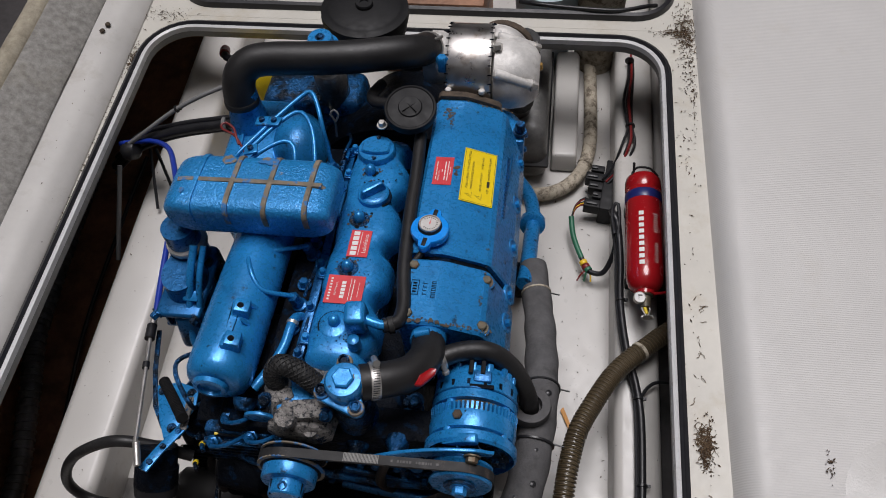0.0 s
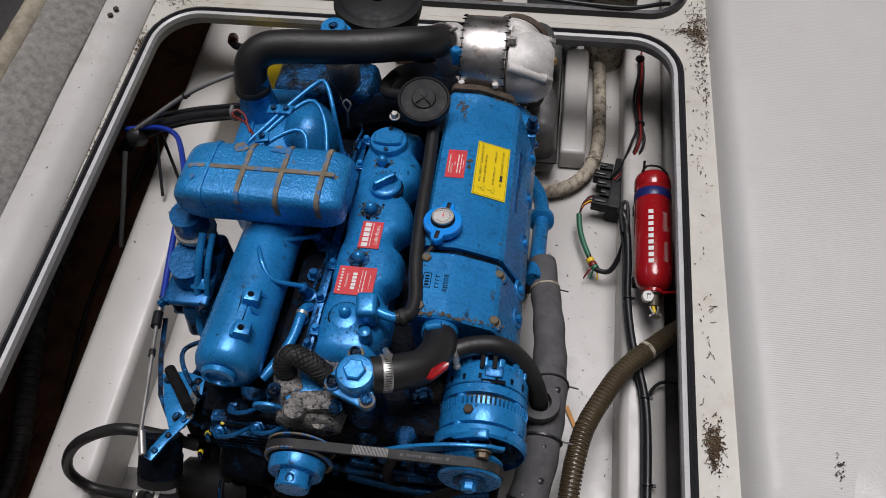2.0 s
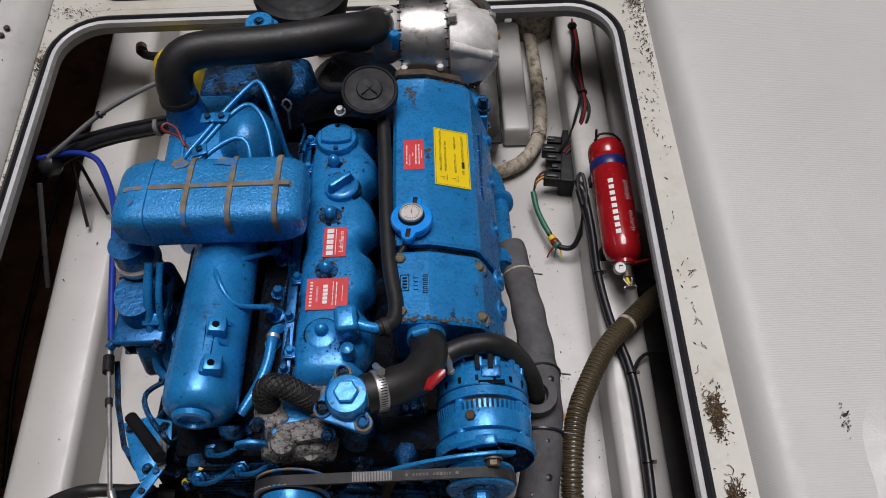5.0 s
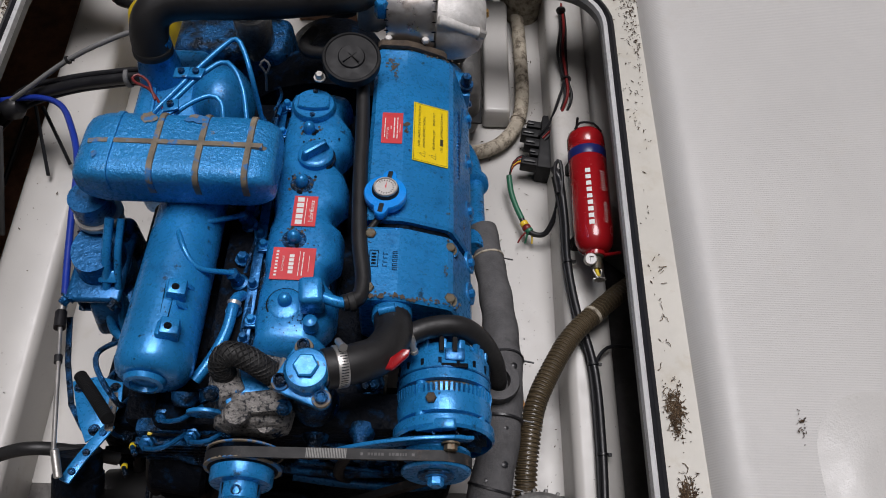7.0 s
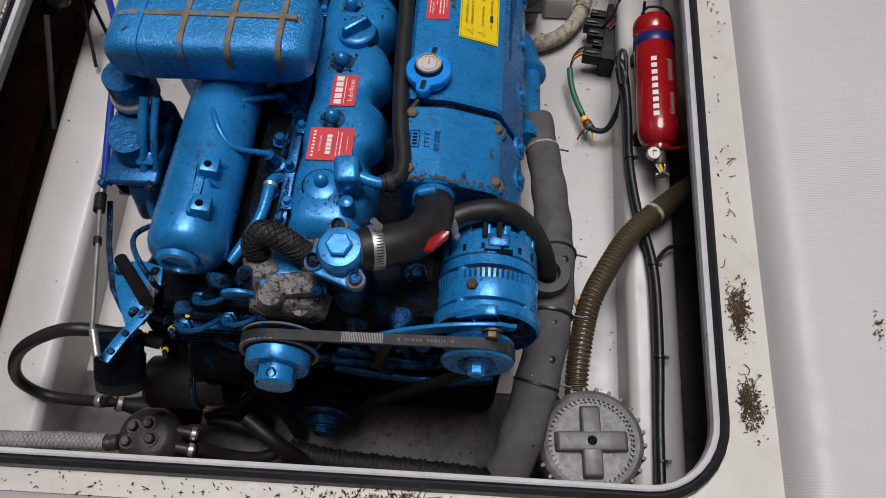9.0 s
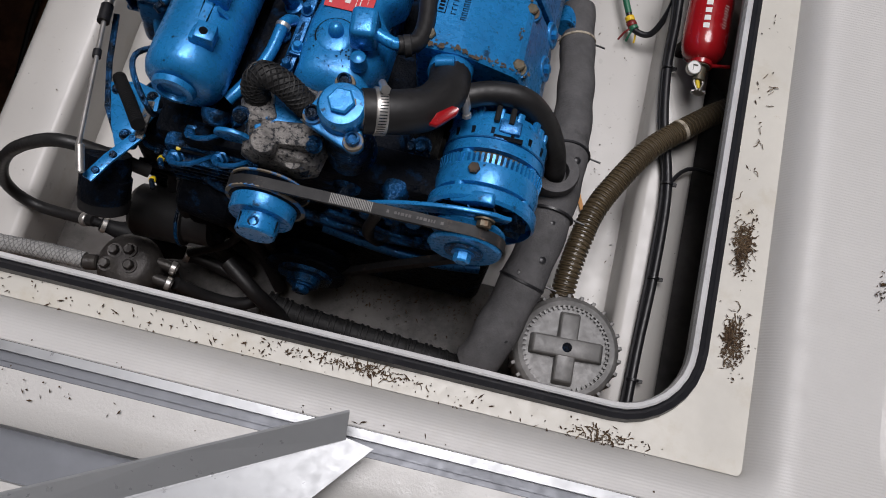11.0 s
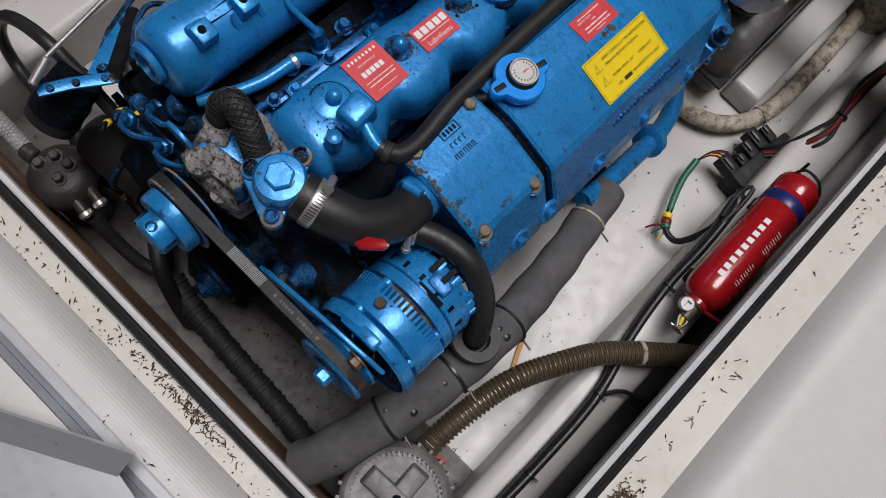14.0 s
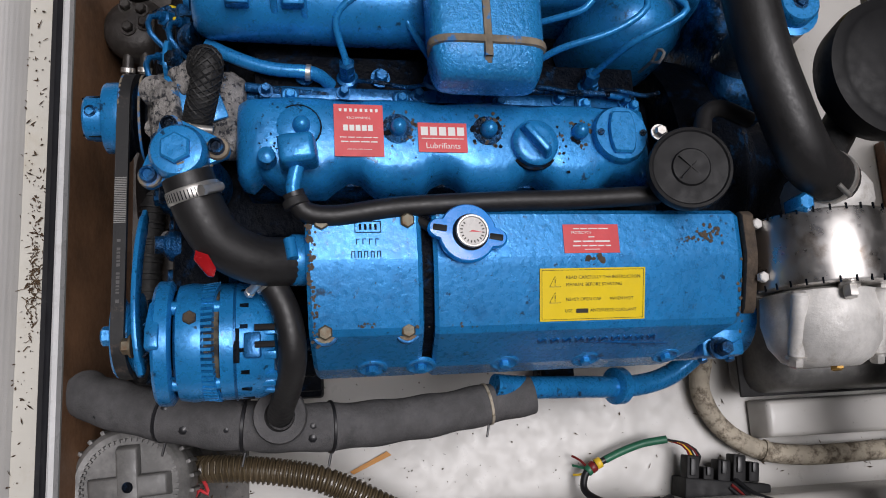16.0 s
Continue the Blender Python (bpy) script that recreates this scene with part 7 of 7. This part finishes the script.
part("strut", cyl((-0.905, 1.162, -0.084), (-0.935, 1.002, -0.274), 0.006, 8), M_GREYCABLE, lp)
cable("red_tipped_cable", [(-0.755, 1.592, -0.114), (-0.735, 1.552, -0.094), (-0.695, 1.522, -0.074), (-0.635, 1.502, -0.054), (-0.555, 1.472, -0.014)], 0.011, M_CABLE, "black cable with a red end", "cable")
lone("cable_boot", cyl((-0.76, 1.607, -0.124), (-0.743, 1.564, -0.097), 0.014, 14, ch=0.003), M_CABLE_RED, "red rubber cable boot", "cable boot")
lone("fuel_can", lathe((-0.63, 1.47, -0.335), (0, 0, 1), [(0, 0.055), (0.02, 0.06), (0.26, 0.06), (0.3, 0.05), (0.32, 0.03)], 24), M_YELLOWPL, "yellow plastic container behind the air duct", "container")
bh = cable("bilge_hose", [(-1.095, 0.272, -0.414), (-1.065, 0.432, -0.414), (-1.115, 0.672, -0.404), (-1.155, 0.852, -0.394), (-1.175, 1.172, -0.394), (-1.195, 1.672, -0.394)], 0.024, M_GREYPL, "grey ribbed hose on the dark hull", "hose", 14)
line_ = spline([(-1.095, 0.272, -0.414), (-1.065, 0.432, -0.414), (-1.115, 0.672, -0.404), (-1.155, 0.852, -0.394), (-1.175, 1.172, -0.394), (-1.195, 1.672, -0.394)], 0.01)
for k in range(0, len(line_) - 1, 2):
    part("hose_rib", band(line_[k], line_[k + 1] - line_[k], 0.0245, 0.007, 0.0025, 14), M_GREYPL, bh)
cable("hull_cable", [(-1.035, 0.592, -0.474), (-1.065, 0.872, -0.454), (-1.055, 1.172, -0.424), (-1.035, 1.422, -0.394)], 0.006, M_CABLE, "black cable along the dark hull", "cable")
# fuel line loop, primer bulb, fuel filter
fl = thing("fuel_line", (-0.655, 0.392, -0.194), "black rubber fuel line with a primer bulb and clamps", "fuel line")
part("loop_hose", tube([(-0.47, 0.43, 0.04), (-0.53, 0.43, 0.083), (-0.598, 0.426, 0.1), (-0.698, 0.42, 0.018), (-0.766, 0.411, -0.083), (-0.782, 0.396, -0.15), (-0.748, 0.384, -0.192), (-0.66, 0.378, -0.185), (-0.625, 0.376, -0.172)], 0.0105, 14), M_RUBBER, fl)
part("clamp", band((-0.645, 0.377, -0.179), (1, -0.05, 0.35), 0.011, 0.011), M_STEEL, fl, "steel clamp")
bd = V((0.125, -0.004, -0.058)).normalized()
b0 = V((-0.628, 0.376, -0.173))
part("connector", lathe(b0, bd, [(0, 0.008), (0.012, 0.008), (0.013, 0.013), (0.03, 0.013)], 16), M_PLASTIC, fl)
part("clamp", band(b0 + bd * 0.02, bd, 0.0135, 0.009), M_STEEL, fl, "steel clamp")
part("primer_bulb", lathe(b0 + bd * 0.025, bd, [(0, 0.012), (0.02, 0.016), (0.04, 0.026), (0.07, 0.029), (0.1, 0.027), (0.125, 0.017), (0.14, 0.013), (0.16, 0.013)], 24), M_PLASTIC, fl, "black rubber primer bulb")
part("clamp", band(b0 + bd * 0.172, bd, 0.014, 0.011), M_STEEL, fl, "steel clamp")
part("lower_hose", tube([b0 + bd * 0.17, (-0.42, 0.365, -0.25), (-0.36, 0.35, -0.26), (-0.33, 0.325, -0.27), (-0.36, 0.305, -0.26), (-0.41, 0.3, -0.22), (-0.45, 0.302, -0.17)], 0.012, 14), M_RUBBER, fl)
part("lower_hose", tube([(-0.375, 0.362, -0.174), (-0.315, 0.322, -0.194), (-0.275, 0.302, -0.254), (-0.235, 0.292, -0.304)], 0.014, 12), M_RUBBER, fl)
ff = thing("fuel_filter_head", (-0.529, 0.307, -0.329), "dark cast fuel filter head with bolts and hose tails", "fuel filter")
c = V((-0.53, 0.312, -0.165))
part("bowl", lathe(c - V((0, 0, 0.17)), (0, 0, 1), [(0, 0.03), (0.03, 0.045), (0.14, 0.047), (0.16, 0.05)], 26), M_FUEL, ff)
hd = part("head", lathe(c - V((0, 0, 0.012)), (0, 0, 1), [(0, 0.053), (0.014, 0.056), (0.03, 0.055), (0.042, 0.047), (0.05, 0.034), (0.053, 0.01)], 30), M_FUEL, ff)
for dx, dy, dz in ((-0.022, 0.014, 0.038), (0.004, 0.02, 0.04), (-0.03, -0.012, 0.036), (0.012, -0.006, 0.04)):
    part("bolt", hexbolt(c + V((dx, dy, dz)), (0, 0, 1), 0.0085, 0.014), M_FUEL, hd)
for dy in (-0.012, 0.016):
    part("hose_tail", cyl(c + V((0.045, dy, 0.015)), c + V((0.08, dy - 0.004, 0.005)), 0.0095, 12), M_FUEL, hd)
    part("tail_clamp", band(c + V((0.073, dy - 0.003, 0.007)), (1, -0.1, -0.3), 0.0105, 0.009), M_STEEL, hd)
part("inlet", cyl(c + V((-0.05, -0.01, 0.02)), c + V((-0.075, -0.015, 0.02)), 0.014, 14, ch=0.003), M_FUEL, hd)
cable("clear_hose", [(-0.93, 0.3, -0.18), (-0.79, 0.298, -0.165), (-0.69, 0.3, -0.152), (-0.63, 0.3, -0.146), (-0.604, 0.3, -0.145)], 0.0145, M_TRANSLUCENT, "grey braided clear hose to the fuel filter", "hose", 14)
part("braid", braid([(-0.93, 0.3, -0.18), (-0.79, 0.298, -0.165), (-0.69, 0.3, -0.152), (-0.63, 0.3, -0.146), (-0.604, 0.3, -0.145)], 0.0148, 7, 0.06, 0.0009, 0.006), M_GREYCABLE, bpy.data.objects["clear_hose"], "grey reinforcing braid")["kind"] = "stuff"
cable("bilge_pump_hose", [(-0.305, 0.322, -0.264), (-0.235, 0.312, -0.274), (-0.155, 0.307, -0.279), (-0.055, 0.302, -0.284), (0.025, 0.297, -0.284), (0.075, 0.292, -0.294)], 0.02, M_RUBBER_DULL, "black ribbed hose under the crank pulley", "hose", 14)
for k in range(26):
    t = k / 25
    q = spline([(-0.305, 0.322, -0.264), (-0.235, 0.312, -0.274), (-0.155, 0.307, -0.279), (-0.055, 0.302, -0.284), (0.025, 0.297, -0.284), (0.075, 0.292, -0.294)], 0.01)
    i = min(len(q) - 2, int(t * (len(q) - 1)))
    ob = part("hose_rib", band(q[i], q[i + 1] - q[i], 0.0205, 0.006, 0.0022, 16), M_RUBBER_DULL, bpy.data.objects["bilge_pump_hose"])

# aft locker
lone("bucket", lathe((0.12, 1.86, -0.34), (0, 0, 1), [(0, 0.07), (0.2, 0.09), (0.27, 0.095), (0.275, 0.1), (0.285, 0.1), (0.285, 0.09), (0.2, 0.085), (0.19, 0.001)], 32), M_BUCKET, "pale blue plastic bucket in the aft locker", "bucket")
lone("filter_tub", lathe((0.27, 1.83, -0.335), (0, 0, 1), [(0, 0.06), (0.27, 0.066), (0.285, 0.07), (0.3, 0.07), (0.305, 0.06), (0.295, 0.055), (0.292, 0.001)], 32), M_ROPE, "white plastic tub in the aft locker", "tub")
lone("locker_crate", box((-0.2, 1.9, -0.2), (0.3, 0.3, 0.27), taper=1.0), M_WOOD, "brown wooden crate in the aft locker", "crate", bevel=0.006)

cable("rim_cable", [(0.05, 1.69, 0.006), (0.1, 1.664, 0.022), (0.2, 1.652, 0.024), (0.3, 1.65, 0.023), (0.37, 1.68, 0.012), (0.4, 1.72, -0.02)], 0.0055, M_CABLE, "loose black cable over the rim of the aft hatch", "cable")

# ---- deck furnishings ----
# felt-lined panel leaning beside the hatch
felt = thing("felt_panel", (-1.11, 1.3, 0.049), "grey felt-lined panel with a frayed cream edge leaning beside the hatch", "panel")
prof = [(-1.031, 0.049), (-1.036, 0.058), (-1.08, 0.088), (-1.128, 0.118), (-1.132, 0.112), (-1.134, 0.049)]
bm = loft([[V((x + 0.003 * math.sin(y * 9), y, z + 0.002 * math.sin(y * 23 + x * 40))) for x, z in prof] for y in (0.1 + 0.1 * i for i in range(26))])
part("felt_face", bm, M_CARPET, felt, bevel=0.003)
random.seed(17)
prof = [(0.03 * math.cos(radians(a_)), 0.026 * math.sin(radians(a_))) for a_ in range(0, 360, 30)]
bm = loft([[V((-1.158 + (dx * (1 + random.uniform(-0.05, 0.05))) + 0.003 * math.sin(y * 9), y, 0.106 + dz * (1 + random.uniform(-0.05, 0.05)))) for dx, dz in prof] for y in (0.1 + 0.025 * i for i in range(101))])
part("rolled_edge", bm, M_FELT_EDGE, felt, "frayed cream rolled edge")
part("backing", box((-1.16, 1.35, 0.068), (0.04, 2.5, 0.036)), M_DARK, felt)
# flat slab coloured dark in place of a shaded recess
slab("recess_shade_slab", -1.5, -1.186, -0.4, 3.2, -0.02, 0.02, M_DARK, "flat dark slab behind the panel, painted as a recess's shade", "recess")
bpy.data.objects["recess_shade_slab"].location.z = 0.052

board = thing("side_board", (-0.99, 1.3, 0.047), "greyed white board between the hatch flange and the felt panel", "board", kind="structure")
prof = [(-0.9385, 0.002), (-0.94, 0.009), (-0.952, 0.0205), (-0.963, 0.033), (-0.98, 0.0435), (-1.0, 0.049), (-1.03, 0.0515), (-1.03, 0.045), (-1.0, 0.04), (-0.96, 0.02)]
part("board", loft([[V((x, y, z)) for x, z in prof] for y in (0.2, 0.8, 1.4, 2.0, 2.56)]), M_BOARD, board, sharp=60)
for x, y in ((-0.994, 1.505), (-1.001, 1.482)):
    part("screw", lathe((x, y, 0.0525), (0, 0, 1), [(0, 0.007), (0.003, 0.0066), (0.005, 0.004), (0.0048, 0.001)], 14), M_RUST, board, "rusty screw head")

# sill in front of the hatch: grey tracks and deck strips
slab("sill_strip", -3.0, 3.0, 0.118, 0.1315, 0.0, 0.0475, M_PLATE, "light grey aluminium strip across the deck", "strip")
slab("sill_track", -3.0, 3.0, 0.0955, 0.1175, 0.0, 0.036, M_GREY, "dark grey anodised track across the deck", "track")
slab("sill_track_lip", -3.0, 3.0, 0.104, 0.107, 0.0365, 0.041, M_GREY, "raised lip of the grey track", "track")
bm = loft([[V((x, y, z)) for x in (-3.0, 3.0)] for y, z in ((0.095, 0.0), (0.095, 0.043), (0.06, 0.045), (0.035, 0.043), (0.018, 0.03), (0.01, -0.02))], closed=False)
lone("front_deck", bm, M_GEL, "off-white gelcoat deck strip before the track", "deck", kind="structure")
slab("front_gutter", -3.0, 3.0, -0.06, 0.012, -0.06, -0.02, M_GREY, "grey gutter before the deck strip", "gutter")
slab("front_sole", -3.0, 3.0, -0.9, -0.06, -0.06, 0.0, M_GEL, "off-white cockpit sole", "deck")

# folded sheet lying over the sill: an upturned lip and a flat leaf
sheet = thing("folded_sheet", (-0.2, 0.05, 0.05), "folded grey aluminium sheet resting over the sill", "metal sheet")
part("lip", prism([(-0.067, 0.15, 0.122), (-0.272, 0.046, 0.122), (-0.6, -0.12, 0.122), (-0.6, -0.17, 0.1), (-0.272, 0.0, 0.1), (-0.065, 0.114, 0.1)], (0.0015, -0.003, 0.0015)), M_PLATE, sheet, smooth=False)
part("leaf", prism([(-0.065, 0.114, 0.1), (-0.024, 0.108, 0.1), (-0.081, 0.036, 0.1), (-0.24, -0.16, 0.1), (-0.6, -0.4, 0.1), (-0.6, -0.17, 0.1), (-0.272, 0.0, 0.1)], (0, 0, -0.003)), M_PLATE, sheet, smooth=False)
part("support", box((-0.22, -0.06, 0.045), (0.2, 0.08, 0.1), (0, 0, 30)), M_GEL, sheet)

# dry leaf crumbs
random.seed(21)
def crumbs(name, spots, label, lift=0.0015):
    bm = bmesh.new()
    for cx, cy, cz, sx, sy, n in spots:
        for _ in range(n):
            x, y = random.gauss(cx, sx), random.gauss(cy, sy)
            ang = random.uniform(0, 6.28)
            ln, w = random.choice((0.002, 0.003, 0.004, 0.006, 0.011)) * random.uniform(0.6, 1.2), random.uniform(0.0006, 0.0018)
            a_, b_ = V((math.cos(ang), math.sin(ang), random.uniform(-0.2, 0.2))) * ln / 2, V((-math.sin(ang), math.cos(ang), 0)) * w
            p = V((x, y, cz + lift + random.uniform(0, 0.0025)))
            q = [bm.verts.new(v) for v in (p - a_, p - b_, p + a_, p + b_, p + V((0, 0, w)))]
            for i in range(4):
                bm.faces.new((q[i], q[(i + 1) % 4], q[4]))
    return lone(name, bm, M_DEBRIS, label, "debris", kind="stuff", smooth=False)
crumbs("leaf_crumbs", [(0.462, 0.55, 0, 0.008, 0.026, 190), (0.455, 0.53, 0, 0.004, 0.012, 120), (0.465, 0.39, 0, 0.009, 0.022, 220), (0.455, 0.4, 0, 0.004, 0.012, 120), (0.452, 1.24, 0, 0.012, 0.06, 38), (0.458, 1.45, 0, 0.01, 0.05, 60), (0.462, 1.6, 0, 0.014, 0.045, 320), (0.44, 1.6, 0, 0.03, 0.008, 130), (0.475, 1.5, 0, 0.004, 0.12, 160),
                       (0.45, 0.9, 0, 0.01, 0.2, 33), (-0.06, 0.219, 0, 0.03, 0.006, 132), (-0.16, 0.219, 0, 0.04, 0.007, 82), (-0.32, 0.208, 0, 0.1, 0.012, 60), (0.1, 0.205, 0, 0.07, 0.01, 33), (0.29, 0.205, 0, 0.03, 0.008, 99),
                       (-0.55, 0.215, 0, 0.15, 0.014, 49), (-0.88, 1.6, 0, 0.04, 0.012, 110), (-0.932, 1.25, 0, 0.004, 0.2, 120), (-0.925, 1.44, 0, 0.005, 0.02, 80)], "brown dry leaf crumbs along the hatch flange")
def twigs(name, spots, label):
    """Clumps of fine curly rootlets."""
    bm = bmesh.new()
    for cx, cy, cz, sx, sy, n in spots:
        for _ in range(n):
            p = V((random.gauss(cx, sx), random.gauss(cy, sy), cz + 0.002))
            ang = random.uniform(0, 6.28)
            pts = [p]
            for _k in range(random.randint(3, 6)):
                ang += random.uniform(-0.9, 0.9)
                p = p + V((math.cos(ang), math.sin(ang), 0)) * random.uniform(0.002, 0.005)
                pts.append(V((p.x, p.y, cz + 0.0012 + random.uniform(0, 0.004))))
            tube(pts, random.uniform(0.0004, 0.0009), 4, bm=bm, smooth_path=False)
    return lone(name, bm, M_TWIG, label, "debris", kind="stuff", smooth=False)
twigs("rootlets", [(0.458, 0.545, 0, 0.005, 0.02, 70), (0.452, 0.565, 0, 0.004, 0.012, 20), (0.464, 0.395, 0, 0.006, 0.018, 60), (0.465, 1.6, 0, 0.01, 0.035, 60), (0.445, 1.6, 0, 0.02, 0.006, 25), (-0.06, 0.22, 0, 0.03, 0.005, 30), (0.29, 0.206, 0, 0.02, 0.005, 20), (0.46, 0.75, 0, 0.008, 0.15, 14), (-0.925, 1.44, 0, 0.005, 0.015, 20)], "brown dry rootlets clumped on the hatch flange")
crumbs("deck_crumbs", [(0.655, 0.513, 0.0475, 0.004, 0.012, 40), (-1.0, 1.1, 0.045, 0.02, 0.3, 26), (-0.2, 0.14, 0.046, 0.3, 0.004, 16), (-0.5, 0.08, 0.046, 0.1, 0.012, 24)], "scattered dark crumbs on the deck")
crumbs("bilge_crumbs", [(0.2, 1.0, -0.335, 0.07, 0.25, 70), (0.25, 0.6, -0.335, 0.05, 0.2, 40), (-0.6, 0.7, -0.335, 0.1, 0.3, 40), (0.265, 1.55, -0.335, 0.012, 0.1, 140), (-0.1, 0.4, -0.335, 0.2, 0.02, 200), (-0.83, 0.9, -0.2, 0.03, 0.3, 20), (0.0, 0.42, -0.335, 0.1, 0.04, 120)], "dark crumbs on the bilge floor")
